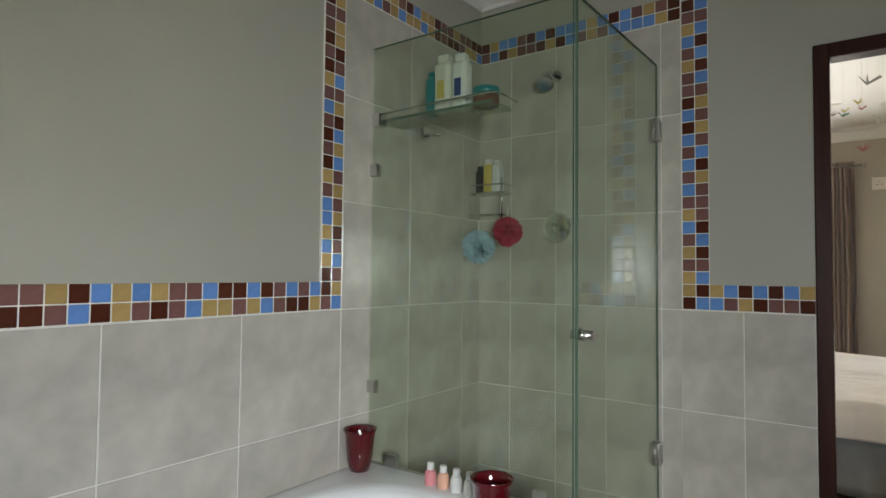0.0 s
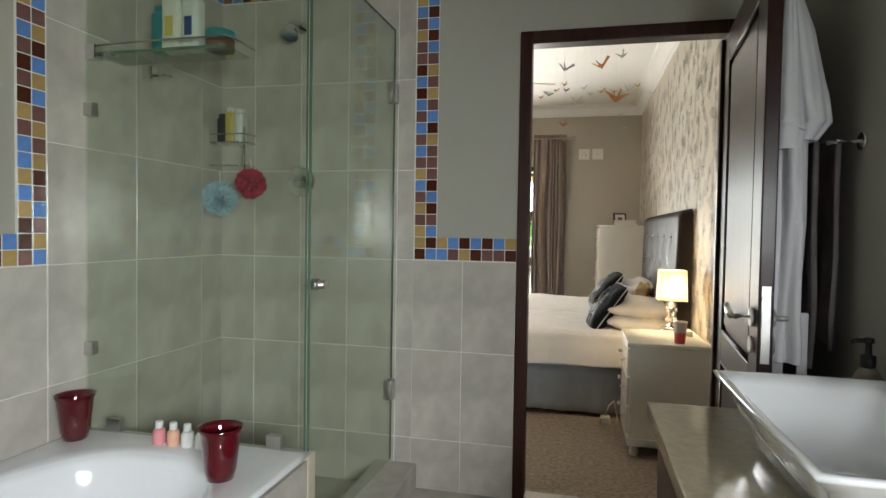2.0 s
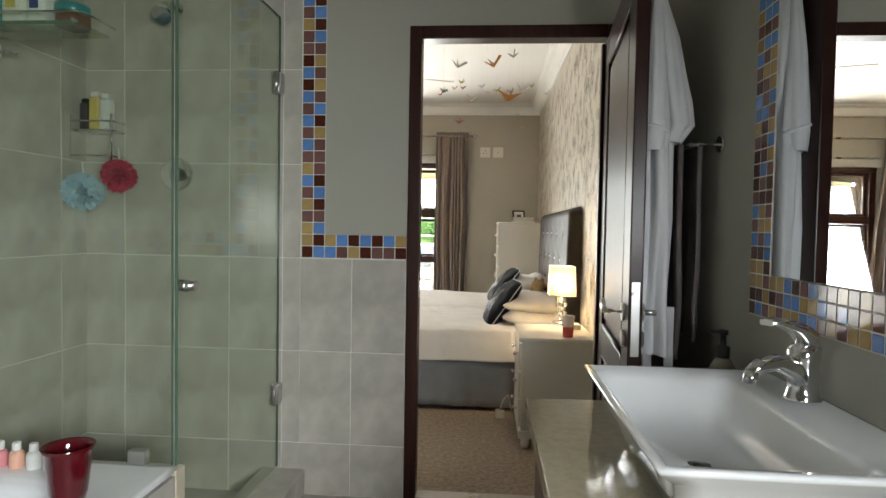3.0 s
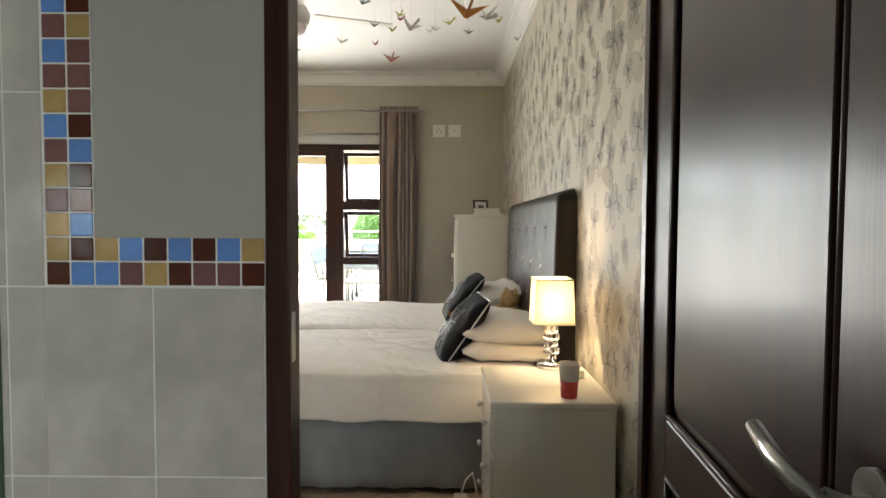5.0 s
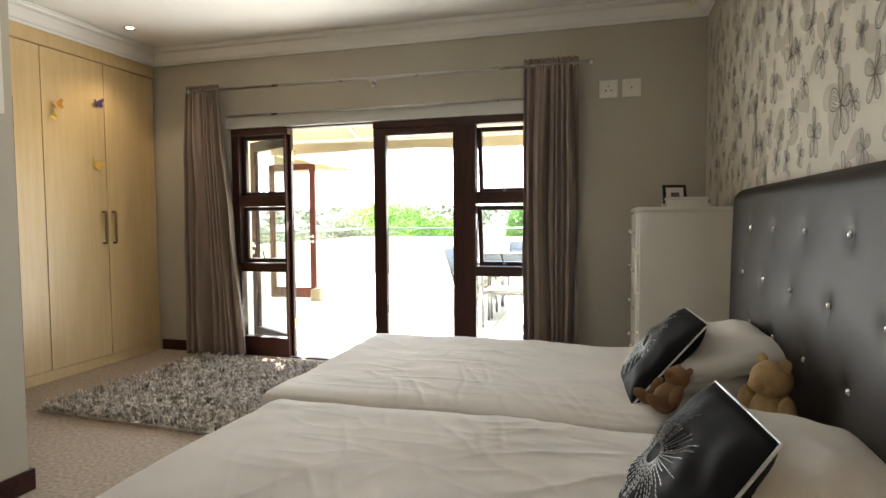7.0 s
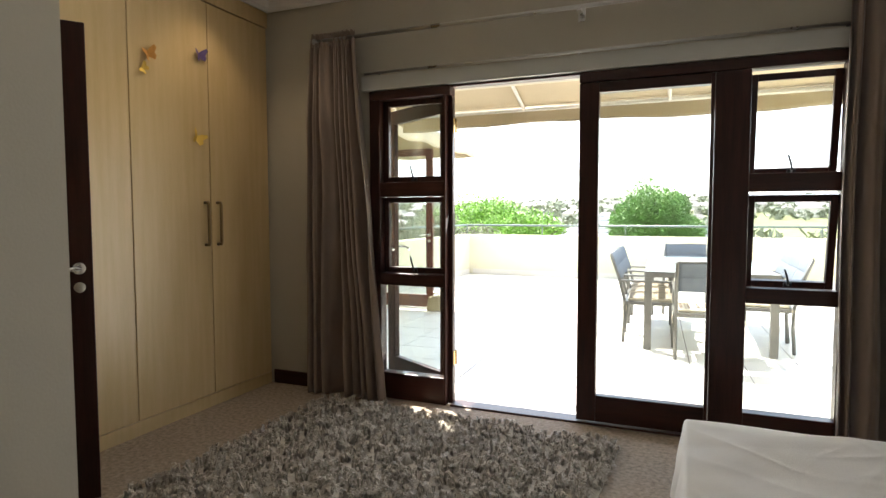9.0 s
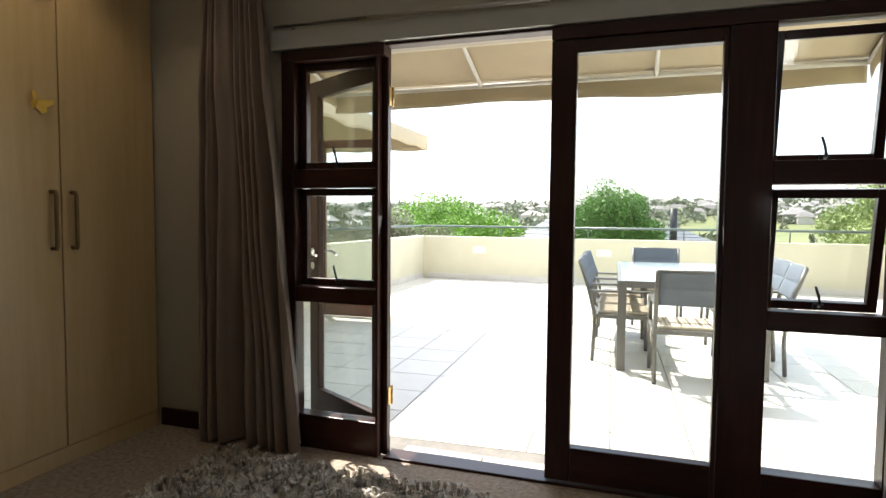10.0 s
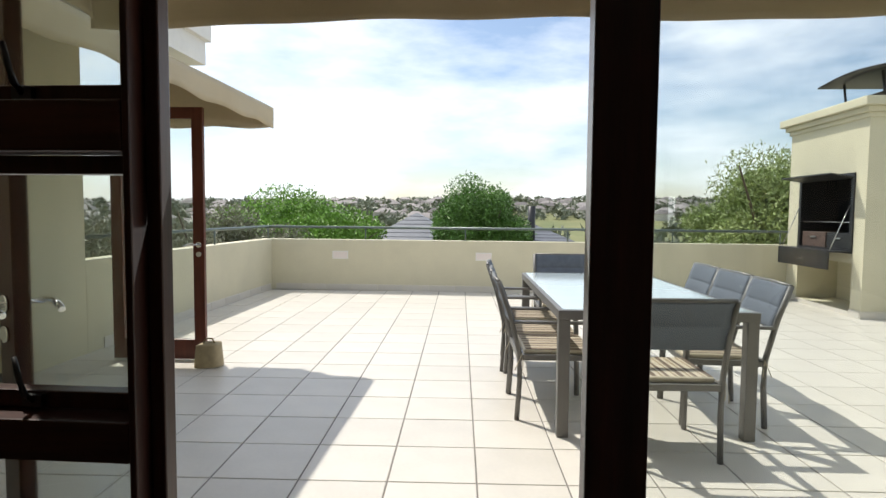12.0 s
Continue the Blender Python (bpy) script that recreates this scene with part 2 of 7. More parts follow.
# ---- mesh helpers ----
def box(bm, x0, x1, y0, y1, z0, z1, bevel=0.0, seg=2):
    v = [bm.verts.new((x, y, z)) for x in (x0, x1) for y in (y0, y1) for z in (z0, z1)]
    fs = [bm.faces.new([v[i] for i in q]) for q in ((0, 1, 3, 2), (4, 6, 7, 5), (0, 4, 5, 1), (2, 3, 7, 6), (0, 2, 6, 4), (1, 5, 7, 3))]
    if bevel:
        es = list({e for f in fs for e in f.edges})
        bmesh.ops.bevel(bm, geom=es, offset=bevel, segments=seg, affect="EDGES", profile=0.5)
    return bm


def obox(x0, x1, y0, y1, z0, z1, bevel=0.0, seg=2):
    return box(bmesh.new(), x0, x1, y0, y1, z0, z1, bevel, seg)


def rod(bm, a, b, r0, r1=None, seg=12):
    a, b = Vector(a), Vector(b)
    r1 = r0 if r1 is None else r1
    q = (b - a).to_track_quat("Z", "Y")
    rings = [[bm.verts.new(p + q @ Vector((r * math.cos(6.28319 * i / seg), r * math.sin(6.28319 * i / seg), 0))) for i in range(seg)] for p, r in ((a, r0), (b, r1))]
    for i in range(seg):
        j = (i + 1) % seg
        f = bm.faces.new((rings[0][i], rings[0][j], rings[1][j], rings[1][i]))
        f.smooth = True
    bm.faces.new(rings[0][::-1])
    bm.faces.new(rings[1])
    return bm


def tube(bm, pts, r, seg=8):
    pts = [Vector(p) for p in pts]
    rings = []
    for i, p in enumerate(pts):
        d = pts[min(i + 1, len(pts) - 1)] - pts[max(i - 1, 0)]
        q = d.to_track_quat("Z", "Y")
        rr = r[i] if isinstance(r, (list, tuple)) else r
        rings.append([bm.verts.new(p + q @ Vector((rr * math.cos(6.28319 * k / seg), rr * math.sin(6.28319 * k / seg), 0))) for k in range(seg)])
    for a, b in zip(rings, rings[1:]):
        best = min(range(seg), key=lambda s: (a[0].co - b[s].co).length)
        for k in range(seg):
            f = bm.faces.new((a[k], a[(k + 1) % seg], b[(k + 1 + best) % seg], b[(k + best) % seg]))
            f.smooth = True
    bm.faces.new(rings[0][::-1])
    bm.faces.new(rings[-1])
    return bm


def lathe(bm, profile, centre=(0, 0, 0), seg=24):
    c = Vector(centre)
    rings = [[bm.verts.new(c + Vector((r * math.cos(6.28319 * k / seg), r * math.sin(6.28319 * k / seg), z))) for k in range(seg)] for r, z in profile]
    for a, b in zip(rings, rings[1:]):
        for k in range(seg):
            f = bm.faces.new((a[k], a[(k + 1) % seg], b[(k + 1) % seg], b[k]))
            f.smooth = True
    bm.faces.new(rings[0][::-1])
    bm.faces.new(rings[-1])
    return bm


def ball(bm, centre, radii, seg=16, rot=None):
    rows = seg // 2
    c, prof = Vector(centre), []
    for i in range(rows + 1):
        a = math.pi * i / rows
        prof.append((max(math.sin(a), 0.02), -math.cos(a)))
    rings = []
    for r, z in prof:
        ring = []
        for k in range(seg):
            p = Vector((radii[0] * r * math.cos(6.28319 * k / seg), radii[1] * r * math.sin(6.28319 * k / seg), radii[2] * z))
            ring.append(bm.verts.new(c + (rot @ p if rot else p)))
        rings.append(ring)
    for a, b in zip(rings, rings[1:]):
        for k in range(seg):
            bm.faces.new((a[k], a[(k + 1) % seg], b[(k + 1) % seg], b[k])).smooth = True
    return bm


def grid(bm, nu, nv, fn):
    vs = [[bm.verts.new(fn(i / nu, j / nv)) for j in range(nv + 1)] for i in range(nu + 1)]
    for i in range(nu):
        for j in range(nv):
            bm.faces.new((vs[i][j], vs[i + 1][j], vs[i + 1][j + 1], vs[i][j + 1])).smooth = True
    return bm


def mesh(name, bm, material):
    bmesh.ops.recalc_face_normals(bm, faces=bm.faces)
    me = bpy.data.meshes.new(name)
    bm.to_mesh(me)
    bm.free()
    me.materials.append(material)
    return me


def part(name, bm, material, parent=None, label=""):
    ob = new(name, mesh(name, bm, material))
    if parent:
        ob.parent = parent
    if label:
        ob["label"] = label
    return ob


def thing(name, m, label, category, group=""):
    ob = new(name)
    ob.matrix_world = m
    ob.empty_display_size = 0.1
    return tagged(ob, label, category, group)


def structure(name, bm, material, label, category=""):
    return tagged(part(name, bm, material), label, category or name.split("_")[0], kind="structure")


def solid(ob, t, offset=0):
    md = ob.modifiers.new("thickness", "SOLIDIFY")
    md.thickness, md.offset = t, offset
    return ob


def piece(name, me, parent, m):
    ob = new(name, me)
    ob.parent = parent
    ob.matrix_basis = m
    return ob


# ---- the large structure: bathroom ----
bm = obox(-1.70, 0.003 - 0.055, 2.612, 2.666, 0, 2.78)
box(bm, 0.79 + 0.055, 1.15, 2.612, 2.666, 0, 2.78)
box(bm, -0.052, 0.845, 2.612, 2.666, 2.08, 2.78)
wall_bath_door = structure("wall_bath_door", bm, M_BATHPAINT, "greige painted bathroom wall above stone tiles and mosaic band")
wall_bath_left = structure("wall_bath_left", obox(-1.70, -1.537, -1.45, 2.612, 0, 2.78), M_BATHPAINT, "greige painted bathroom wall above stone tiles and mosaic band")
bm = obox(1.0, 1.15, -1.45, -1.08, 0, 2.78)
box(bm, 1.0, 1.15, -0.28, 2.612, 0, 2.78)
box(bm, 1.0, 1.15, -1.08, -0.28, 0, 1.0)
box(bm, 1.0, 1.15, -1.08, -0.28, 1.60, 2.78)
wall_bath_right = structure("wall_bath_right", bm, M_BATHPAINT, "grey painted bathroom wall behind the vanity")
bm = obox(-1.537, 1.0, -1.45, -1.30, 0, 2.78)
structure("wall_bath_back", bm, M_BATHPAINT, "greige painted bathroom wall at the back")
structure("floor_bath", obox(-1.70, 1.15, -1.45, 2.64, -0.15, 0.0), M_TILE, "pale stone tiled bathroom floor", "floor")
structure("ceiling_bath", obox(-1.70, 1.15, -1.45, 2.666, 2.70, 2.85), M_CEIL, "white bathroom ceiling", "ceiling")


def cornice(bm, a, b, inward, z_top, d=0.11):
    """A coved cornice from a to b along a wall."""
    a, b, n = Vector(a), Vector(b), Vector(inward)
    prof = [(0, -d), (0.012, -d), (0.018, -d * 0.86), (0.03, -d * 0.80), (0.05, -d * 0.55), (0.075, -d * 0.3), (d * 0.86, -0.03), (d * 0.9, -0.012), (d, -0.010), (d, 0), (0, 0)]
    rings = [[bm.verts.new(p + n * u + Vector((0, 0, z_top + w))) for u, w in prof] for p in (a, b)]
    for k in range(len(prof)):
        j = (k + 1) % len(prof)
        bm.faces.new((rings[0][k], rings[0][j], rings[1][j], rings[1][k]))
    bm.faces.new(rings[0][::-1])
    bm.faces.new(rings[1])


bm = bmesh.new()
cornice(bm, (-1.534, 2.609, 0), (0.99, 2.609, 0), (0, -1, 0), 2.698)
cornice(bm, (-1.534, -1.29, 0), (-1.534, 2.60, 0), (1, 0, 0), 2.697)
structure("cornice_bath", bm, M_CEIL, "white coved cornice under the bathroom ceiling", "trim")

# door frame (reaches through the wall) with stops
bm = obox(-0.052, 0.0, 2.600, 2.684, 0, 2.082, 0.004)
box(bm, 0.79, 0.842, 2.600, 2.684, 0, 2.082, 0.004)
box(bm, 0.0, 0.79, 2.600, 2.684, 2.026, 2.082, 0.004)
box(bm, 0.776, 0.79, 2.650, 2.680, 0, 2.014, 0.002)
door_frame = structure("door_frame", bm, M_WOOD, "dark stained timber door frame", "door frame")
part("strike_plate", obox(-0.001, 0.002, 2.615, 2.640, 0.90, 1.01, 0.0008), M_STEEL, door_frame, "steel strike plate")
structure("threshold", obox(0.0, 0.79, 2.605, 2.68, 0.0, 0.012, 0.003), M_STEEL, "pale metal threshold strip under the bathroom door", "trim")

# door leaf standing open against the bathroom
door = tagged(thing("door_1", pose(0.786, 2.604, 0, 0, 0, -95), "open dark mahogany panelled door with steel lever handles", "door"), kind="structure")
LW, LT = 0.805, 0.04


def leaf_member(name, x0, x1, z0, z1, y0=0.0, y1=LT, m=None):
    return part(name, obox(x0, x1, y0, y1, z0, z1, 0.004), m or M_WOOD, door)


leaf_member("stile", 0.0, 0.085, 0.01, 2.015, m=M_DOORWOOD)
leaf_member("stile", 0.672, LW, 0.01, 2.015, m=M_DOORWOOD)
leaf_member("rail", 0.085, 0.672, 1.90, 2.015, m=M_WOODH)
leaf_member("rail", 0.085, 0.672, 0.70, 0.815, m=M_WOODH)
leaf_member("rail", 0.085, 0.672, 0.01, 0.19, m=M_WOODH)
for z0, z1 in ((0.815, 1.90), (0.19, 0.70)):
    leaf_member("panel", 0.085, 0.672, z0, z1, 0.014, LT - 0.014)
    leaf_member("raised_panel", 0.122, 0.645, z0 + 0.035, z1 - 0.035, 0.004, LT - 0.004, M_DOORWOOD)
    for y in (0.005, LT - 0.005):
        for z in (z0 + 0.006, z1 - 0.006):
            part("bead", tube(bmesh.new(), [(0.085, y, z), (0.672, y, z)], 0.006, 8), M_DOORWOOD, door)
        for x in (0.091, 0.666):
            part("bead", tube(bmesh.new(), [(x, y, z0), (x, y, z1)], 0.006, 8), M_DOORWOOD, door)
part("lock_plate", obox(LW - 0.001, LW + 0.002, 0.008, 0.032, 0.84, 1.06, 0.001), M_STEEL, door, "steel lock plate in the door's edge")
for s in (0, 1):
    y = -0.004 if s == 0 else LT + 0.004
    d = -1 if s == 0 else 1
    bm = bmesh.new()
    rod(bm, (LW - 0.055, y, 0.965), (LW - 0.055, y + d * 0.008, 0.965), 0.027, seg=24)
    tube(bm, [(LW - 0.055, y, 0.965), (LW - 0.055, y + d * 0.045, 0.965), (LW - 0.075, y + d * 0.055, 0.965), (LW - 0.13, y + d * 0.055, 0.970), (LW - 0.19, y + d * 0.05, 0.982)],
         [0.009, 0.009, 0.010, 0.010, 0.009], 12)
    part("door_handle", bm, M_STEEL, door, "brushed steel lever handle")
    bm = bmesh.new()
    rod(bm, (LW - 0.055, y, 0.885), (LW - 0.055, y + d * 0.008, 0.885), 0.025, seg=24)
    part("escutcheon", bm, M_STEEL, door, "round steel keyhole cover")

# ---- the large structure: bedroom ----
X_R, Y_F, H_C = 0.93, 7.64, 2.80
wall_paper = structure("wall_headboard", obox(X_R, 1.12, 2.684, 7.80, 0, 2.95), M_PAPER, "cream wallpapered wall with printed flowers")
for name, x0, x1, z0 in (("wall_terrace_1", -4.55, -3.03, 0), ("wall_terrace_2", -0.28, X_R, 0), ("wall_terrace_3", -3.03, -0.28, 2.045)):
    structure(name, obox(x0, x1, Y_F, 7.80, z0, 2.95), M_PLASTER, "greige painted wall beside and above the folding doors")
M_PELMET = mat("pale_grey_paint", (0.50, 0.49, 0.45), 0.5, vary=0.03, scale=2, grain=120, bump=0.03)
structure("pelmet", obox(-3.08, -0.24, 7.600, 7.639, 2.047, 2.142, 0.003), M_PELMET, "pale painted lintel board above the folding doors", "trim")
structure("wall_wardrobe", obox(-4.70, -4.50, 2.60, 7.80, 0, 2.95), M_PLASTER, "greige painted wall behind the wardrobe")
bm = obox(-4.50, -1.70, 2.60, 2.682, 0, 2.95)
box(bm, -1.70, -0.055, 2.668, 2.682, 0, 2.95)
box(bm, -0.055, X_R, 2.668, 2.682, 2.085, 2.95)
box(bm, 0.845, X_R, 2.668, 2.682, 0, 2.085)
structure("wall_bedroom_near", bm, M_PLASTER, "greige painted bedroom wall round the bathroom door")
structure("floor_bedroom", obox(-4.70, 1.12, 2.64, 7.66, -0.15, 0.0), M_CARPET, "taupe fleck loop-pile carpet", "floor")
structure("ceiling_bedroom", obox(-4.70, 1.12, 2.668, 7.80, H_C, 2.95), M_CEIL, "white bedroom ceiling", "ceiling")
for a, b, n, z in (((-4.45, Y_F - 0.001, 0), (X_R, Y_F - 0.001, 0), (0, -1, 0), 0.002), ((X_R - 0.001, 2.684, 0), (X_R - 0.001, Y_F - 0.01, 0), (-1, 0, 0), 0.003),
                   ((-3.865, 2.684, 0), (-3.865, Y_F - 0.01, 0), (1, 0, 0), 0.004)):
    bm = bmesh.new()
    cornice(bm, a, b, n, H_C - z, 0.13)
    structure("cornice_bedroom", bm, M_CEIL, "white moulded cornice under the bedroom ceiling", "trim")
bm = obox(-3.85, -3.03, Y_F - 0.018, Y_F - 0.001, 0.002, 0.10, 0.003)
box(bm, -0.28, X_R - 0.02, Y_F - 0.018, Y_F - 0.001, 0.002, 0.10, 0.003)
structure("baseboard", bm, M_WOODH, "dark stained timber baseboard", "baseboard")

# folding doors to the terrace
F0, F1 = 7.615, 7.70
window_1 = tagged(thing("window_1", pose(0, 0, 0), "dark mahogany folding doors with side lights, one leaf open", "folding door"), kind="structure")


def wmember(name, x0, x1, z0, z1, y0=F0, y1=F1, parent=None, m=None):
    return part(name, obox(x0, x1, y0, y1, z0, z1, 0.004), m or (M_WOOD if z1 - z0 > x1 - x0 else M_WOODH), parent or window_1)


def pane(x0, x1, z0, z1, y=7.655, parent=None):
    ob = part("pane", obox(x0 - 0.004, x1 + 0.004, y - 0.003, y + 0.003, z0 - 0.004, z1 + 0.004), M_GLASS, parent or window_1, "clear glass pane")
    ob.visible_shadow = False
    return ob


wmember("head_frame", -3.03, -2.455, 1.985, 2.043, F0 - 0.004, F1 + 0.004)
wmember("head_frame", -1.655, -0.28, 1.985, 2.043, F0 - 0.004, F1 + 0.004)
wmember("head_frame", -2.455, -1.655, 2.031, 2.043, F0 + 0.01, F1 + 0.004)
for x0, x1 in ((-3.03, -2.955), (-2.50, -2.485), (-0.945, -0.775), (-0.36, -0.28)):
    wmember("post", x0, x1, 0.0, 1.985)
wmember("post", -2.484, -2.455, 0.0, 1.985, F0 + 0.048, F1 + 0.005)
for x0, x1 in ((-2.955, -2.50), (-0.775, -0.36)):
    wmember("bottom_rail", x0, x1, 0.0, 0.175)
    wmember("rail", x0, x1, 0.765, 0.845)
    wmember("rail", x0, x1, 1.35, 1.445)
    pane(x0, x1, 0.175, 0.765)


def sash(x0, x1, z0, z1, degrees):
    """A top-hung sash with its stay."""
    m = pose((x0 + x1) / 2, F1 - 0.005, z1, degrees)
    s = part("sash", obox(-0.001, 0.001, 0, 0.001, -0.001, 0.001), M_WOOD, window_1)
    s.matrix_basis = m
    h, w, t = z1 - z0, (x1 - x0) / 2, 0.036
    for a, b, c, d in ((-w, -w + t, -h, 0), (w - t, w, -h, 0), (-w + t, w - t, -t, 0), (-w + t, w - t, -h, -h + t)):
        part("sash_frame", obox(a, b, -0.02, 0.02, c, d, 0.003), M_WOOD, s)
    g = part("pane", obox(-w + t - 0.003, w - t + 0.003, -0.003, 0.003, -h + t - 0.003, -t + 0.003), M_GLASS, s, "clear glass pane")
    g.visible_shadow = False
    bm = bmesh.new()
    tube(bm, [(0, -0.03, -h + 0.02), (0, -0.05, -h + 0.035), (-0.008, -0.055, -h + 0.07), (-0.02, -0.05, -h + 0.11)], [0.008, 0.007, 0.006, 0.005], 8)
    box(bm, -0.02, 0.02, -0.034, -0.02, -h + 0.008, -h + 0.03)
    part("stay", bm, M_BLACK, s, "black window stay")


sash(-2.955, -2.50, 1.447, 1.983, 0)
sash(-2.955, -2.50, 0.847, 1.348, 0)
sash(-0.775, -0.36, 1.437, 1.966, 9)
sash(-0.775, -0.36, 0.835, 1.335, 9)
# the closed leaf
wmember("leaf_stile", -1.655, -1.545, 0.02, 1.983, F0 + 0.008, F1 - 0.02)
wmember("leaf_stile", -0.965, -0.947, 0.02, 1.983, F0 + 0.008, F1 - 0.02)
wmember("leaf_rail", -1.545, -0.965, 0.02, 0.175, F0 + 0.008, F1 - 0.02)
wmember("leaf_rail", -1.545, -0.965, 1.925, 1.983, F0 + 0.008, F1 - 0.02)
pane(-1.545, -0.965, 0.175, 1.925)
wmember("sill", -2.455, -0.945, -0.03, 0.012, F0 - 0.005, F1 + 0.03)


def door_leaf(owner, width, height, wood=M_WOOD):
    """A glazed leaf from its hinge along +x."""
    t, d = 0.095, 0.042
    for a, b, c, e in ((0, t, 0, height), (width - t, width, 0, height), (t, width - t, 0, 0.17), (t, width - t, height - t, height)):
        part("leaf_frame", obox(a, b, 0, d, c, e, 0.004), wood, owner)
    g = part("leaf_pane", obox(t - 0.004, width - t + 0.004, 0.018, 0.024, 0.166, height - t + 0.004), M_GLASS, owner, "clear glass pane")
    g.visible_shadow = False
    for y, s in ((0, -1), (d, 1)):
        bm = bmesh.new()
        rod(bm, (width - 0.045, y, 0.98), (width - 0.045, y + s * 0.008, 0.98), 0.024, seg=20)
        rod(bm, (width - 0.045, y, 0.90), (width - 0.045, y + s * 0.008, 0.90), 0.022, seg=20)
        tube(bm, [(width - 0.045, y, 0.98), (width - 0.045, y + s * 0.045, 0.98), (width - 0.07, y + s * 0.05, 0.985), (width - 0.12, y + s * 0.048, 0.98), (width - 0.155, y + s * 0.046, 0.965)], 0.009, 10)
        part("lever_handle", bm, M_CHROME, owner, "chrome lever handle")


leaf = tagged(thing("door_2", pose(-2.468, 7.715, 0.015, 0, 0, 150), "dark mahogany glazed leaf folded open onto the terrace", "door"), kind="structure")
door_leaf(leaf, 0.74, 1.965)
for z in (0.30, 1.80):
    bm = obox(-2.4545, -2.4495, 7.67, 7.703, z - 0.045, z + 0.045, 0.001)
    rod(bm, (-2.4495, 7.709, z - 0.047), (-2.4495, 7.709, z + 0.047), 0.006)
    part("hinge", bm, M_BRASS, window_1, "brass butt hinge")

# ---- the large structure: terrace ----
Z_T = -0.03
structure("terrace_slab", obox(-5.6, 6.2, 7.66, 16.3, -0.5, Z_T - 0.006), M_PATIOGROUT, "concrete terrace slab with grey grout between tiles", "floor")
bm = obox(-5.55, 6.2, 16.05, 16.25, Z_T - 0.1, 0.80, 0.01)
structure("parapet_far", bm, M_CREAMWALL, "cream plastered terrace parapet", "wall")
structure("parapet_left", obox(-5.55, -5.35, 11.5, 16.05, Z_T - 0.1, 0.80, 0.01), M_CREAMWALL, "cream plastered terrace parapet", "wall")
structure("parapet_right", obox(6.0, 6.2, 7.8, 16.05, Z_T - 0.1, 0.80, 0.01), M_CREAMWALL, "cream plastered terrace parapet", "wall")
structure("facade", obox(-5.35, -4.70, 7.70, 7.82, -0.4, 3.0), M_CREAMWALL, "cream plastered outside wall", "wall")
bm = obox(X_R + 0.19, 6.2, 7.66, 7.82, -0.4, 3.0)
box(bm, -4.7, -3.03, 7.801, 7.82, -0.4, 3.0)
box(bm, -0.28, X_R + 0.19, 7.801, 7.82, -0.4, 3.0)
box(bm, -3.03, -0.28, 7.801, 7.82, 2.045, 3.0)
structure("facade_bedroom", bm, M_CREAMWALL, "cream plastered outside wall above the folding doors", "wall")
bm = obox(-5.9, -5.35, 7.82, 9.35, -0.4, 3.0)
box(bm, -5.9, -5.35, 10.85, 11.5, -0.4, 3.0)
box(bm, -5.9, -5.35, 9.35, 10.85, 2.05, 3.0)
structure("wall_wing", bm, M_CREAMWALL, "cream plastered wall of the house's side wing", "wall")
structure("wing_backing", obox(-8.5, -8.3, 7.0, 11.5, -0.4, 3.0), M_PLASTER, "plain wall added inside the side wing to close it", "wall")
# added walls and floor close the wing so its opening reads dark
structure("wing_end", obox(-8.3, -5.9, 11.36, 11.5, -0.4, 3.0), M_CREAMWALL, "cream wall added to keep daylight out of the side wing", "wall")
structure("wing_partition", obox(-8.3, -5.9, 7.0, 7.14, -0.4, 3.0), M_PLASTER, "plain wall added inside the side wing to close it", "wall")
structure("wing_floor", obox(-8.3, -5.9, 7.14, 11.36, -0.4, -0.02), M_CARPET, "taupe floor added inside the side wing to close it", "floor")

# ---- bathroom things ----
def bathtub():
    tub = thing("bathtub", pose(-1.08, 0.93, 0), "white built-in bathtub with a rounded basin", "bathtub")
    hx, hy, zt = 0.445, 0.845, 0.45
    bm = bmesh.new()

    def shape(u, v):
        # rings from the outer rim (v=0) down to the tub's floor (v=1)
        a = 6.28319 * u
        cx, cy = math.cos(a), math.sin(a)
        e = 1 / max(abs(cx), abs(cy))
        sx, sy = cx * e, cy * e
        rx = math.copysign(abs(cx) ** 0.75, cx)
        ry = math.copysign(abs(cy) ** 0.75, cy)
        steps = [(1.0, 0.0, 0), (0.995, 0.012, 0), (0.93, 0.016, 0.2), (0.84, 0.012, 1), (0.81, -0.004, 1), (0.79, -0.04, 1), (0.74, -0.18, 1), (0.66, -0.31, 1), (0.5, -0.36, 1), (0.02, -0.37, 1)]
        f = v * (len(steps) - 1)
        i = min(int(f), len(steps) - 2)
        w = f - i
        s, z, r = [steps[i][k] * (1 - w) + steps[i + 1][k] * w for k in range(3)]
        px, py = sx * (1 - r) + rx * r, sy * (1 - r) + ry * r
        return (hx * s * px * (1.0), hy * s * py, zt + z)
    grid(bm, 96, 27, shape)
    bmesh.ops.remove_doubles(bm, verts=bm.verts, dist=0.0005)
    part("tub_shell", bm, M_PORCELAIN, tub)
    part("apron", obox(0.432, 0.447, -0.845, 0.845, 0.0, 0.44), M_TILE, tub, "stone tiled tub apron")
    bm = bmesh.new()
    rod(bm, (-0.02, 0.10, 0.083), (-0.02, 0.10, 0.092), 0.03)
    part("drain", bm, M_CHROME, tub)
    return tub


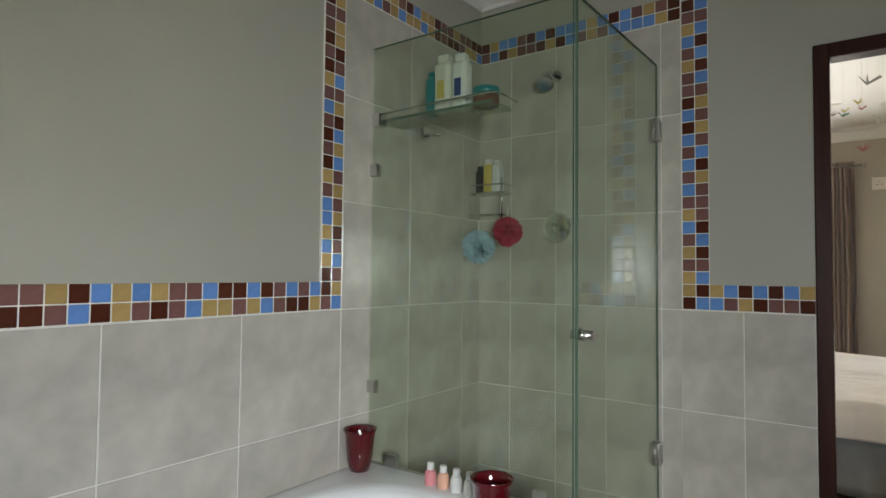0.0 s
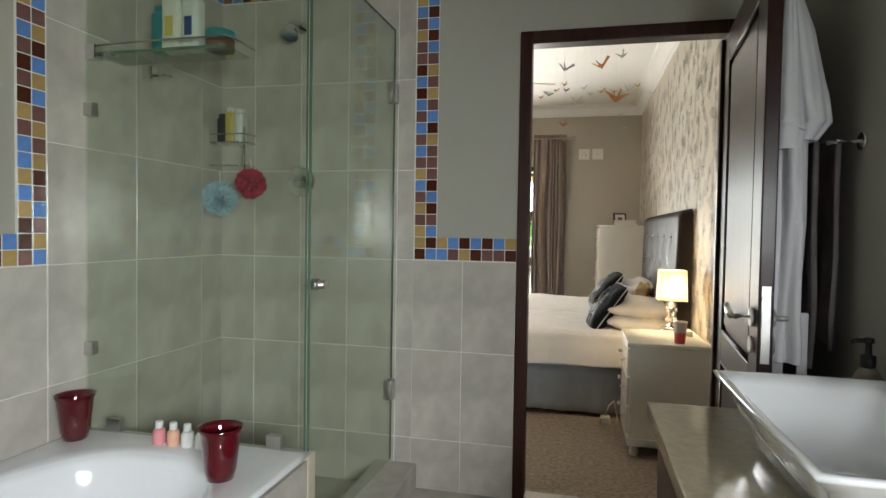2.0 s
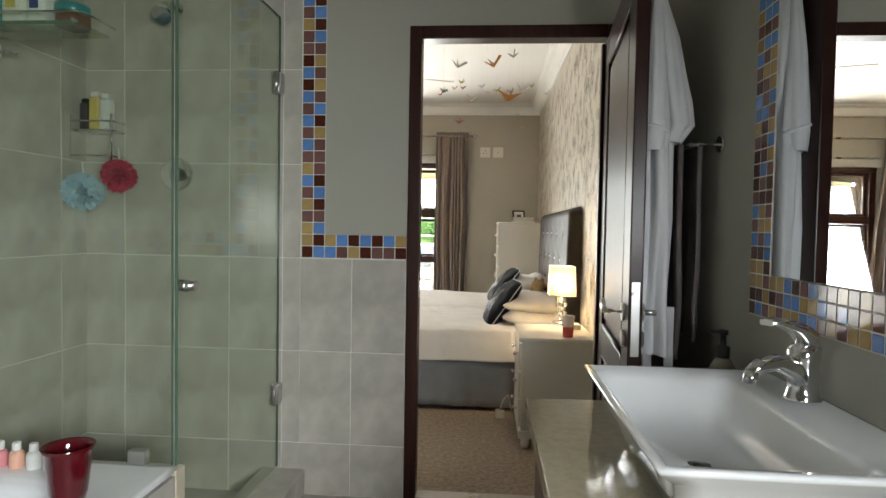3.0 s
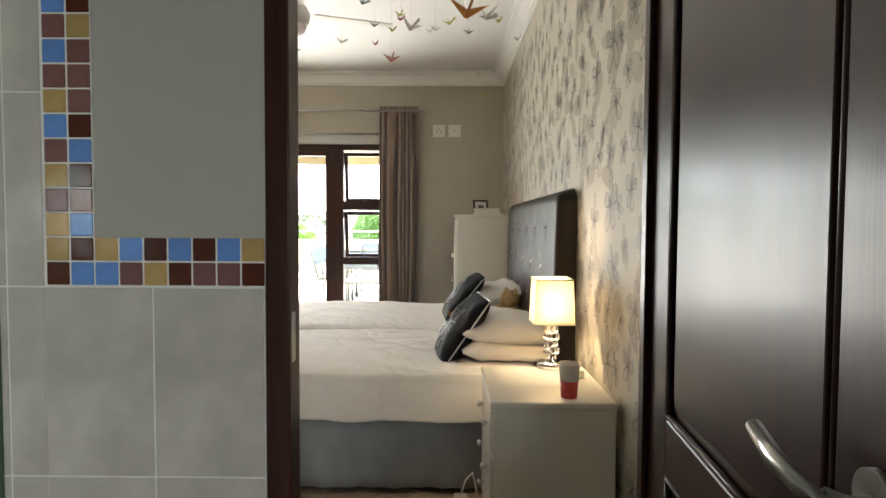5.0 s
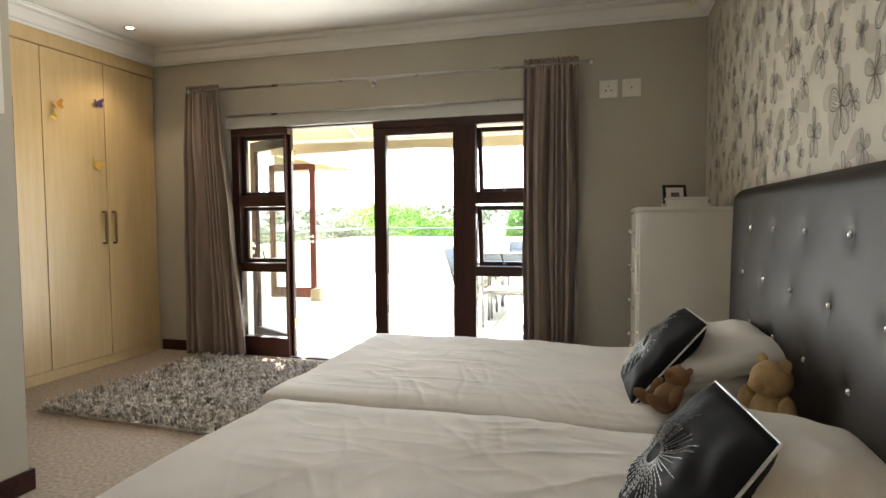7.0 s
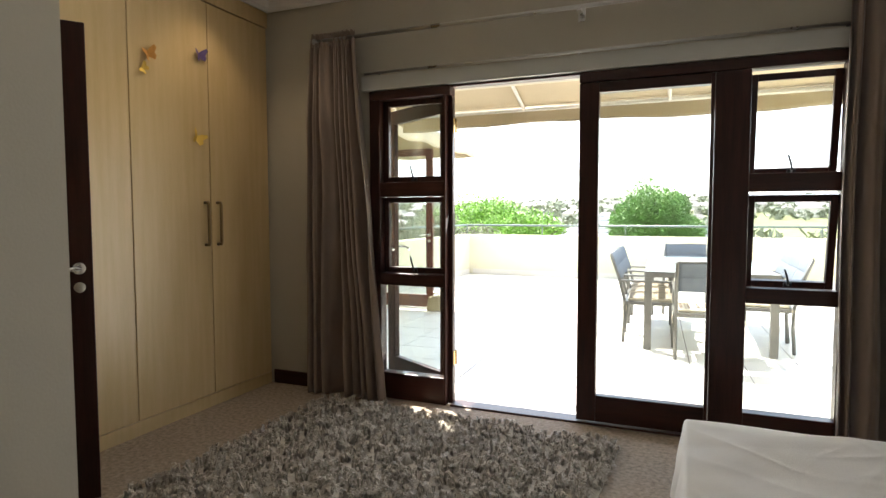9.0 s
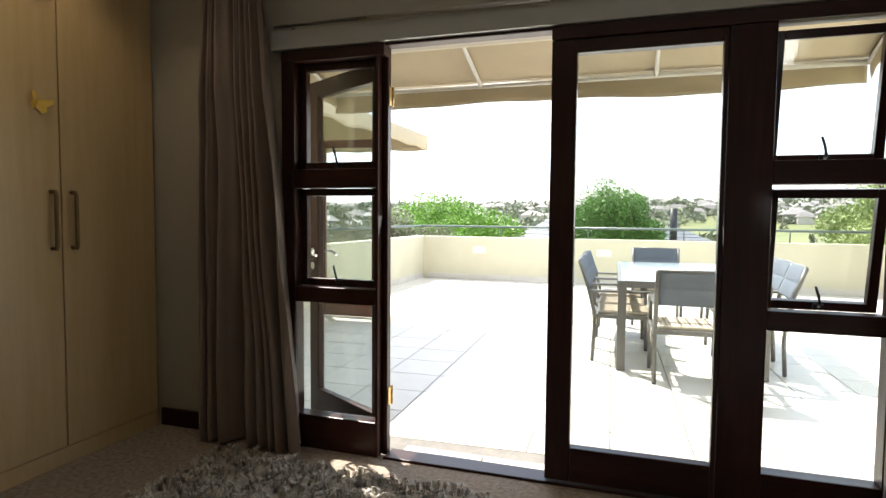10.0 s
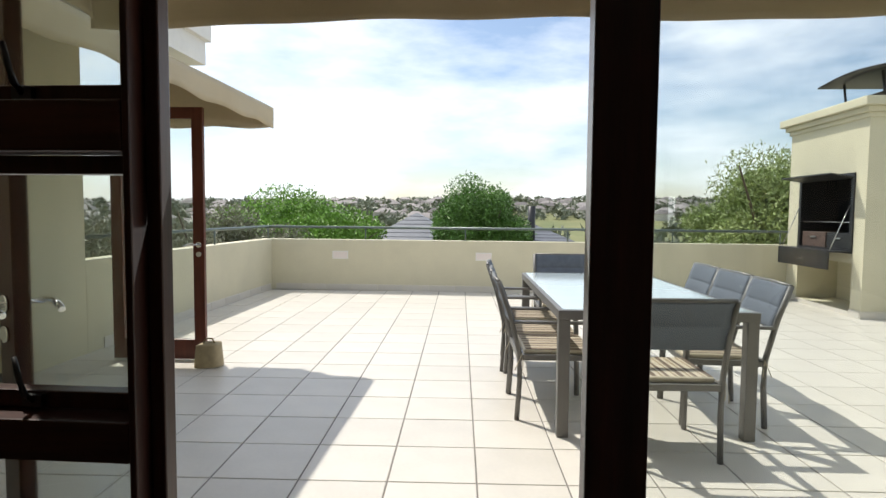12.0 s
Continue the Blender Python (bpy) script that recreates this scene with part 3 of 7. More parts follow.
bathtub()
M_LEDGE = mat("cream_ledge_stone", (0.62, 0.56, 0.42), 0.3, vary=0.08, scale=8)
tagged(part("shower_ledge", obox(-1.535, -0.63, 1.745, 1.80, 0.0, 0.455, 0.004), M_LEDGE), "cream stone ledge between the tub and shower glass", "ledge")
tagged(part("shower_curb", obox(-0.70, -0.50, 1.80, 2.608, 0.0, 0.115, 0.006), M_TILE), "low stone curb under the shower door", "curb")

shower = thing("shower_screen", pose(0, 0, 0), "frameless clear glass shower screen with steel clips", "shower screen")
fixed = part("glass_panel", obox(-1.532, -0.658, 1.768, 1.776, 0.462, 2.12), M_SHOWER, shower, "fixed clear green-tinted glass panel")
glassdoor = part("glass_door", obox(-0.632, -0.624, 1.79, 2.595, 0.125, 2.12), M_SHOWER, shower, "clear glass shower door")
fixed.visible_shadow = glassdoor.visible_shadow = False
M_GLASSEDGE = mat("green_glass_edge", (0.10, 0.16, 0.11), 0.2, vary=0.1, bump=0)
part("panel_edge", obox(-0.6585, -0.656, 1.7675, 1.7765, 0.462, 2.12), M_GLASSEDGE, shower)
part("door_edge", obox(-0.6325, -0.6235, 1.786, 1.790, 0.125, 2.12), M_GLASSEDGE, shower)
part("panel_top_edge", obox(-1.532, -0.658, 1.7675, 1.7765, 2.12, 2.1225), M_GLASSEDGE, shower)
part("door_top_edge", obox(-0.6325, -0.6235, 1.79, 2.595, 2.12, 2.1225), M_GLASSEDGE, shower)
part("door_back_edge", obox(-0.6325, -0.6235, 2.595, 2.5975, 0.125, 2.12), M_GLASSEDGE, shower)
for z in (0.46, 1.83):
    bm = obox(-0.648, -0.608, 2.56, 2.609, z - 0.045, z + 0.045, 0.004)
    rod(bm, (-0.628, 2.557, z - 0.045), (-0.628, 2.557, z + 0.045), 0.011)
    part("hinge", bm, M_STEEL, shower, "brushed steel glass hinge")
for x, z in ((-1.51, 0.755), (-1.51, 1.62)):
    part("clip", obox(x - 0.024, x + 0.024, 1.757, 1.787, z - 0.024, z + 0.024, 0.003), M_STEEL, shower, "steel glass clip")
for x in (-1.40, -0.765):
    part("clip", obox(x - 0.028, x + 0.028, 1.757, 1.787, 0.456, 0.506, 0.003), M_STEEL, shower, "steel glass clip")
bm = bmesh.new()
rod(bm, (-0.665, 1.835, 1.012), (-0.59, 1.835, 1.012), 0.015, seg=20)
rod(bm, (-0.638, 1.835, 1.012), (-0.618, 1.835, 1.012), 0.019, seg=20)
part("knob", bm, M_STEEL, shower, "steel door knob")
for ob in shower.children:
    if ob.name.split(".")[0] in ("glass_door", "door_edge", "door_top_edge", "door_back_edge", "knob"):
        ob.matrix_basis = pose(-0.628, 2.596, 0, 0, 0, -1.8) @ pose(0.628, -2.596, 0)


def cup(x, y, z):
    c = thing("candle_cup", pose(x, y, z), "dark red glass tumbler on the tub's rim", "cup", "red cups on the tub")
    bm = bmesh.new()
    lathe(bm, [(0.030, 0), (0.038, 0.004), (0.046, 0.035), (0.052, 0.09), (0.055, 0.12), (0.057, 0.142), (0.064, 0.156), (0.062, 0.157), (0.053, 0.142), (0.050, 0.10), (0.040, 0.025), (0.01, 0.015)], seg=40)
    part("bowl", bm, M_REDGLASS, c)


cup(-1.46, 1.655, 0.463)
cup(-0.79, 1.50, 0.463)
M_PINK = mat("pink_lotion", (0.72, 0.28, 0.30), 0.3, vary=0.05)
M_PEACH = mat("peach_lotion", (0.75, 0.42, 0.30), 0.3, vary=0.05)
M_LOTION = mat("white_lotion", (0.75, 0.75, 0.72), 0.3, vary=0.05)
for i, (x, m) in enumerate(((-1.16, M_PINK), (-1.105, M_PEACH), (-1.05, M_LOTION), (-0.995, M_LOTION))):
    b = thing("lotion_bottle", pose(x, 1.70, 0.460), "small %s lotion bottle with a clear cap" % ("pink", "peach", "white", "white")[i], "bottle", "miniature bottles on the ledge")
    bm = bmesh.new()
    lathe(bm, [(0.019, 0), (0.021, 0.003), (0.021, 0.042), (0.017, 0.052), (0.011, 0.056)], seg=20)
    part("bottle_body", bm, m, b)
    bm = bmesh.new()
    lathe(bm, [(0.012, 0.056), (0.013, 0.058), (0.012, 0.078), (0.010, 0.080)], seg=16)
    part("cap", bm, M_LOTION, b)

# shower fittings
valve = thing("shower_mixer", pose(-1.097, 2.600, 1.43), "round chrome shower mixer on the tiles", "tap")
bm = bmesh.new()
rod(bm, (0, 0, 0), (0, -0.012, 0), 0.075, 0.068, 32)
part("plate", bm, M_CHROME, valve)
bm = bmesh.new()
rod(bm, (0, -0.012, 0), (0, -0.06, 0), 0.033, 0.028, 24)
tube(bm, [(0, -0.05, 0), (0.02, -0.07, -0.01), (0.05, -0.085, -0.02)], [0.012, 0.011, 0.009], 10)
part("lever", bm, M_CHROME, valve)
head = thing("wall_shower", pose(-1.097, 2.600, 2.13), "small chrome overhead shower on a short arm", "shower")
bm = bmesh.new()
rod(bm, (0, 0, 0.03), (0, -0.008, 0.03), 0.028, seg=20)
tube(bm, [(0, 0, 0.03), (0, -0.05, 0.035), (0, -0.09, 0.015)], 0.011, 10)
part("arm", bm, M_CHROME, head)
bm = bmesh.new()
rod(bm, (0, -0.085, 0.02), (0, -0.13, -0.04), 0.02, 0.042, 24)
part("rose", bm, M_CHROME, head)

# glass corner shelf with bottles: along the left wall
shelf = thing("glass_shelf", pose(-1.527, 1.80, 1.823), "clear glass shower shelf on chrome brackets", "shelf")
part("shelf_plate", obox(0.005, 0.55, 0.0, 0.15, 0.0, 0.008, 0.002), M_SHOWER, shelf, "clear glass plate")
part("plate_edge", obox(0.005, 0.55, -0.003, 0.0, -0.001, 0.009), M_GLASSEDGE, shelf)
for y in (-0.015, 0.27):
    bm = obox(0.0, 0.045, y - 0.02, y + 0.02, -0.025, 0.03, 0.004)
    tube(bm, [(0.03, y, -0.006), (0.09, y, -0.006), (0.12, y + 0.005, -0.012)], [0.008, 0.007, 0.005], 8)
    part("bracket", bm, M_CHROME, shelf, "chrome bracket")
bm = bmesh.new()
tube(bm, [(0.03, -0.012, 0.03), (0.30, -0.012, 0.034), (0.55, -0.01, 0.034), (0.575, 0.02, 0.03), (0.57, 0.15, 0.03)], 0.004, 8)
part("guard_rail", bm, M_CHROME, shelf)


def shampoo(x, y, z, w, d, h, m, label, capm, band=None, turn=0):
    b = thing("shampoo_bottle", pose(x, y, z, 0, 0, turn), label, "bottle")
    part("bottle_body", obox(-w / 2, w / 2, -d / 2, d / 2, 0, h * 0.86, min(w, d) * 0.3, 3), m, b)
    part("cap", obox(-w * 0.33, w * 0.33, -d * 0.33, d * 0.33, h * 0.86, h, min(w, d) * 0.12, 2), capm, b)
    if band:
        part("label_patch", obox(-w * 0.22, w * 0.22, -d / 2 - 0.0012, -d / 2 + 0.0005, h * 0.25, h * 0.55, 0.0004), band, b, "printed label patch")


M_TEAL = mat("teal_plastic", (0.02, 0.22, 0.24), 0.3, vary=0.1)
M_CREAMPL = mat("cream_plastic", (0.72, 0.70, 0.62), 0.3, vary=0.04)
M_NAVY = mat("navy_print", (0.02, 0.05, 0.20), 0.4, vary=0.1)
M_YELLOW = mat("yellow_print", (0.65, 0.5, 0.12), 0.4, vary=0.1)
shampoo(-1.305, 1.885, 1.832, 0.045, 0.06, 0.18, M_TEAL, "teal shampoo bottle on the glass shelf", M_TEAL)
shampoo(-1.24, 1.875, 1.832, 0.075, 0.06, 0.235, M_CREAMPL, "white shampoo bottle on the glass shelf", M_CREAMPL, M_YELLOW)
shampoo(-1.16, 1.875, 1.832, 0.07, 0.06, 0.225, M_LOTION, "white lotion bottle on the glass shelf", M_LOTION, M_NAVY)
jar = thing("cosmetic_jar", pose(-1.05, 1.875, 1.832), "amber jar with a teal lid on the glass shelf", "jar")
M_AMBER = mat("amber_jar", (0.16, 0.07, 0.04), 0.2, vary=0.1)
bm = bmesh.new()
lathe(bm, [(0.045, 0), (0.05, 0.005), (0.05, 0.04), (0.046, 0.045)], seg=28)
part("bowl", bm, M_AMBER, jar)
bm = bmesh.new()
lathe(bm, [(0.05, 0.045), (0.052, 0.047), (0.052, 0.068), (0.049, 0.071)], seg=28)
part("lid", bm, M_TEAL, jar, "teal lid")

# wire caddy in the shower's corner with sponges
caddy = thing("shower_caddy", pose(-1.43, 2.598, 1.50), "chrome wire shower caddy hung in the corner", "caddy")
bm = bmesh.new()
for z in (0.11, 0.15, 0.0):
    tube(bm, [(-0.10, -0.005, z), (-0.10, -0.10, z), (0.09, -0.10, z), (0.09, -0.005, z)], 0.004, 8)
for x in (-0.10, -0.06, -0.02, 0.02, 0.06, 0.09):
    tube(bm, [(x, -0.10, 0.11), (x, -0.005, 0.11)], 0.003, 6)
for x in (-0.10, 0.09):
    tube(bm, [(x, -0.10, -0.02), (x, -0.10, 0.18)], 0.005, 8)
part("wire_basket", bm, M_CHROME, caddy)
part("drip_tray", obox(-0.098, 0.088, -0.098, -0.006, 0.104, 0.109), M_STEEL, caddy)
shampoo(-1.39, 2.545, 1.615, 0.05, 0.055, 0.16, M_LOTION, "white conditioner bottle standing in the caddy", M_LOTION)
shampoo(-1.445, 2.55, 1.615, 0.05, 0.04, 0.17, M_YELLOW, "mustard shower gel bottle in the caddy", M_LOTION)
shampoo(-1.49, 2.55, 1.615, 0.04, 0.05, 0.14, M_BLACK, "black shower gel bottle in the caddy", M_BLACK)


def pouf(x, y, z, r, m, label):
    ob = thing("bath_sponge", pose(x, y, z), label, "sponge", "net sponges on the caddy")
    bm = bmesh.new()
    rng = random.Random(int(x * 1000))
    for k in range(46):
        d = Vector((rng.gauss(0, 1), rng.gauss(0, 1), rng.gauss(0, 1))).normalized()
        q = d.to_track_quat("Z", "Y")
        ph = rng.random() * 6.28
        c = d * r * 0.55
        nu = 14
        ring0 = [bm.verts.new(c + q @ Vector((r * 0.10 * math.cos(6.28319 * i / nu), r * 0.10 * math.sin(6.28319 * i / nu), 0))) for i in range(nu)]
        ring1 = [bm.verts.new(c + q @ Vector((r * (0.42 + 0.1 * math.sin(5 * 6.28319 * i / nu + ph)) * math.cos(6.28319 * i / nu), r * (0.42 + 0.1 * math.sin(5 * 6.28319 * i / nu + ph)) * math.sin(6.28319 * i / nu),
                 r * (0.36 + 0.09 * math.cos(7 * 6.28319 * i / nu))))) for i in range(nu)]
        for i in range(nu):
            bm.faces.new((ring0[i], ring0[(i + 1) % nu], ring1[(i + 1) % nu], ring1[i]))
    part("mesh_ball", bm, m, ob)
    bm = bmesh.new()
    tube(bm, [(0, 0, r * 0.5), (0.003, -0.002, r), (-0.002, 0, r + 0.05)], 0.003, 6)
    part("cord", bm, M_LOTION, ob)


M_POUFB = mat("blue_net", (0.42, 0.58, 0.66), 0.8, vary=0.15)
M_POUFR = mat("crimson_net", (0.45, 0.015, 0.06), 0.7, vary=0.2)
pouf(-1.465, 2.49, 1.34, 0.080, M_POUFB, "pale blue net bath sponge hanging from the caddy")
pouf(-1.30, 2.49, 1.41, 0.070, M_POUFR, "crimson net bath sponge hanging from the caddy")

# vanity, basin, tap, soap
vanity = thing("vanity", pose(0.42, 1.76, 0), "vanity counter with an olive stone top", "vanity")
part("countertop", obox(0.0, 0.577, -2.6, 0.0, 0.68, 0.72, 0.004), M_STONETOP, vanity, "polished olive stone top")
part("cabinet_body", obox(0.03, 0.577, -2.6, -0.03, 0.06, 0.68, 0.003), M_WOOD, vanity, "dark timber cabinet")


def basin():
    b = thing("basin", pose(0.775, 1.23, 0.721), "white rectangular vessel basin with flared rim on the vanity", "basin")
    z = 0.147
    bm = bmesh.new()

    def rr(hx, hy, zz, ox=0.0, n=44):
        out = []
        for i in range(n):
            a = 6.28319 * (i + 0.5) / n
            cx, cy = math.cos(a), math.sin(a)
            s = 1 / max(abs(cx), abs(cy))
            k = 0.97
            out.append((ox + hx * max(-1, min(1, cx * s * k + 0.03 * cx)), hy * max(-1, min(1, cy * s * k + 0.03 * cy)), zz))
        return out
    rings = [rr(0.12, 0.17, 0.0), rr(0.15, 0.21, 0.004), rr(0.165, 0.235, 0.05), rr(0.185, 0.27, 0.10), rr(0.222, 0.326, z - 0.012), rr(0.226, 0.332, z - 0.004), rr(0.224, 0.330, z),
             rr(0.212, 0.318, z + 0.001), rr(0.205, 0.312, z - 0.004), rr(0.160, 0.292, z - 0.008, -0.045), rr(0.152, 0.285, z - 0.022, -0.048), rr(0.135, 0.24, z - 0.075, -0.05), rr(0.10, 0.18, z - 0.115, -0.05), rr(0.02, 0.03, z - 0.122, -0.05)]
    vs = [[bm.verts.new(p) for p in r] for r in rings]
    n = len(vs[0])
    for a, c in zip(vs, vs[1:]):
        for i in range(n):
            bm.faces.new((a[i], a[(i + 1) % n], c[(i + 1) % n], c[i])).smooth = True
    bm.faces.new(vs[0][::-1])
    bm.faces.new(vs[-1])
    part("bowl", bm, M_PORCELAIN, b)
    bm = bmesh.new()
    rod(bm, (-0.05, 0, z - 0.122), (-0.05, 0, z - 0.116), 0.022)
    part("drain", bm, M_CHROME, b)


basin()
tap = thing("basin_mixer", pose(0.945, 1.29, 0.869, 0, 0, 30), "chrome single-lever basin mixer tap", "tap")
bm = bmesh.new()
lathe(bm, [(0.034, 0), (0.036, 0.006), (0.031, 0.014), (0.028, 0.03), (0.028, 0.075), (0.031, 0.09), (0.030, 0.105), (0.022, 0.115), (0.008, 0.119)], seg=32)
part("tap_body", bm, M_CHROME, tap)
bm = bmesh.new()
tube(bm, [(0.0, 0, 0.040), (-0.04, 0, 0.072), (-0.085, 0, 0.086), (-0.13, 0, 0.084), (-0.158, 0, 0.070)], [0.024, 0.020, 0.017, 0.015, 0.013], 18)
rod(bm, (-0.154, 0, 0.074), (-0.162, 0, 0.050), 0.0135, seg=16)
part("spout", bm, M_CHROME, tap)
bm = bmesh.new()
for k in (-1, 0, 1):
    tube(bm, [(0.018, 0, 0.102), (0.006, k * 0.007, 0.130), (-0.030, k * 0.010, 0.153), (-0.080, k * 0.010, 0.165), (-0.118, k * 0.008, 0.166)], [0.022, 0.019, 0.013, 0.0085, 0.006], 14)
part("lever", bm, M_CHROME, tap)
soap = thing("soap_dispenser", pose(0.93, 1.655, 0.722), "clear soap bottle with a black pump", "soap dispenser")
bm = bmesh.new()
lathe(bm, [(0.03, 0), (0.032, 0.004), (0.032, 0.13), (0.02, 0.15), (0.014, 0.155)], seg=24)
part("bottle_body", bm, mat("soap_bottle", (0.25, 0.22, 0.18), 0.15, vary=0.1), soap)
bm = bmesh.new()
lathe(bm, [(0.016, 0.155), (0.017, 0.157), (0.017, 0.185), (0.008, 0.188), (0.007, 0.215), (0.012, 0.217), (0.012, 0.228), (0.008, 0.23)], seg=20)
tube(bm, [(0, 0, 0.222), (-0.03, 0.0, 0.222), (-0.038, 0, 0.216)], 0.006, 8)
part("pump", bm, M_BLACK, soap, "black pump")

# mirror in a mosaic surround
mirror = thing("mirror", pose(0.999, 0.70, 1.62), "large wall mirror framed by mosaic tiles", "mirror")
part("mirror_glass", obox(-0.006, 0, -0.80, 0.84, -0.515, 0.62, 0.0015), M_MIRROR, mirror)


def drape(owner, name, width, height, folds, depth, material, x=0.0, top_narrow=1.0, bottom_narrow=1.0, seed=1, wave=0.0, thick=0.004, lean=0.0):
    """Hanging cloth across y, from z=0 downwards, with folds in x."""
    rng = random.Random(seed)
    ph = [rng.uniform(0, 6.28) for _ in range(8)]
    am = [rng.uniform(0.6, 1.3) for _ in range(8)]

    def fn(u, v):
        w = top_narrow * (1 - v) + bottom_narrow * v
        s = math.sin(6.28319 * folds * u + ph[0] + 0.7 * math.sin(2.2 * v + ph[1])) * am[0] + 0.45 * math.sin(6.28319 * folds * 1.7 * u + ph[2] + 1.5 * v) * am[1]
        d = depth * (0.55 + 0.45 * v) * s + wave * math.sin(3.1 * v + ph[3]) * v
        y = (u - 0.5) * width * w + lean * v ** 1.3 + 0.012 * math.sin(9 * v + ph[4]) * v
        return (x + d, y, -height * v + 0.008 * math.sin(12 * u + ph[5]) * v)
    bm = bmesh.new()
    grid(bm, int(folds * 16), 40, fn)
    return solid(part(name, bm, material, owner), thick)


def cloth_roll(owner, name, rows, material, seed, folds=5, deep=0.16):
    """Gathered cloth hanging as one soft bundle; rows of x, y, z, half width in x and in y."""
    rng = random.Random(seed)
    ph = [rng.uniform(0, 6.28) for _ in range(4)]
    n = len(rows) - 1

    def fn(u, v):
        f = v * n
        i = min(int(f), n - 1)
        w = f - i
        w = w * w * (3 - 2 * w)
        x, y, z, rx, ry = [rows[i][k] * (1 - w) + rows[i + 1][k] * w for k in range(5)]
        a = 6.28319 * u
        r = 1 + deep * math.sin(folds * a + ph[0] + 1.3 * math.sin(3 * v + ph[1])) + 0.5 * deep * math.sin((2 * folds - 1) * a + ph[2] + 4 * v) + 0.25 * deep * math.sin(17 * v + 2 * a + ph[3])
        return (x + rx * r * math.cos(a), y + ry * r * math.sin(a), z)
    bm = bmesh.new()
    grid(bm, 72, 48, fn)
    bmesh.ops.remove_doubles(bm, verts=bm.verts, dist=0.0004)
    return solid(part(name, bm, material, owner), 0.006)


robe = thing("bathrobe", pose(0.806, 1.95, 1.98), "white towelling bathrobe hung on the door's back", "bathrobe")
cloth_roll(robe, "robe_body", [(-0.015, 0, 0.02, 0.008, 0.02), (-0.012, 0, -0.06, 0.026, 0.05), (0.0, 0, -0.25, 0.042, 0.085), (0.0, 0, -0.50, 0.048, 0.10), (0.004, 0, -0.74, 0.052, 0.11), (0.0, 0.01, -1.02, 0.047, 0.12),
                               (0.0, 0.01, -1.14, 0.050, 0.13)], M_ROBE, 4)
cloth_roll(robe, "sleeve", [(0.0, -0.035, -0.03, 0.012, 0.02), (0.022, -0.045, -0.18, 0.032, 0.035), (0.050, -0.045, -0.36, 0.042, 0.045), (0.066, -0.045, -0.45, 0.040, 0.045), (0.045, -0.04, -0.50, 0.028, 0.035)], M_ROBE, 8, 4, 0.10)
cloth_roll(robe, "sleeve", [(-0.012, -0.07, -0.08, 0.012, 0.015), (-0.016, -0.085, -0.25, 0.024, 0.026), (-0.014, -0.095, -0.44, 0.034, 0.030), (-0.012, -0.095, -0.47, 0.037, 0.033), (-0.014, -0.09, -0.53, 0.033, 0.030)], M_ROBE, 9, 4, 0.08)
part("cuff", tube(bmesh.new(), [(-0.012 + 0.037 * math.cos(k * 0.524), -0.097 + 0.033 * math.sin(k * 0.524), -0.465 - 0.012 * math.cos(k * 0.524)) for k in range(13)], 0.006, 8), M_ROBE, robe)
for x, z1 in ((-0.012, -1.50), (0.052, -1.44)):
    part("belt_end", box(bmesh.new(), x - 0.014, x + 0.014, -0.07, -0.062, z1, -1.0, 0.003), M_ROBE, robe)
bm = bmesh.new()
tube(bm, [(-0.035, 0, -0.02), (0.0, 0, -0.03), (0.012, 0, 0.0)], 0.006, 8)
part("robe_hook", bm, M_STEEL, robe, "steel hook")
towel = thing("towel", pose(0.915, 2.045, 1.478), "charcoal bath towel folded over a rail", "towel")
drape(towel, "towel_front", 0.30, 0.66, 2.5, 0.010, M_TOWEL, -0.022, 0.85, 1.0, 5, 0.006, 0.014)
drape(towel, "towel_back", 0.30, 0.60, 2.5, 0.008, M_TOWEL, 0.034, 0.9, 1.0, 6, 0.004, 0.012)
rail = thing("towel_rail", pose(1.0, 1.99, 1.475), "chrome towel rail on the bathroom wall", "towel rail")
bm = bmesh.new()
tube(bm, [(0, -0.10, 0), (-0.07, -0.10, 0), (-0.085, -0.085, 0), (-0.085, 0.28, 0)], 0.008, 10)
rod(bm, (0, -0.10, 0), (-0.01, -0.10, 0), 0.025)
part("bar", bm, M_CHROME, rail)

# bathroom window behind the walk
wbath = tagged(thing("window_2", pose(1.08, -0.68, 1.30, 0, 0, 90), "bathroom window with a dark timber frame", "window"), kind="structure")
for a, b, c, d in ((-0.40, -0.35, -0.3, 0.3), (0.35, 0.40, -0.3, 0.3), (-0.35, 0.35, -0.3, -0.25), (-0.35, 0.35, 0.25, 0.3), (-0.02, 0.02, -0.25, 0.25)):
    part("window_frame", obox(a, b, -0.03, 0.03, c, d, 0.004), M_WOOD, wbath)
for a, b in ((-0.35, -0.02), (0.02, 0.35)):
    part("pane", obox(a, b, -0.003, 0.003, -0.25, 0.25), M_GLASS, wbath).visible_shadow = False


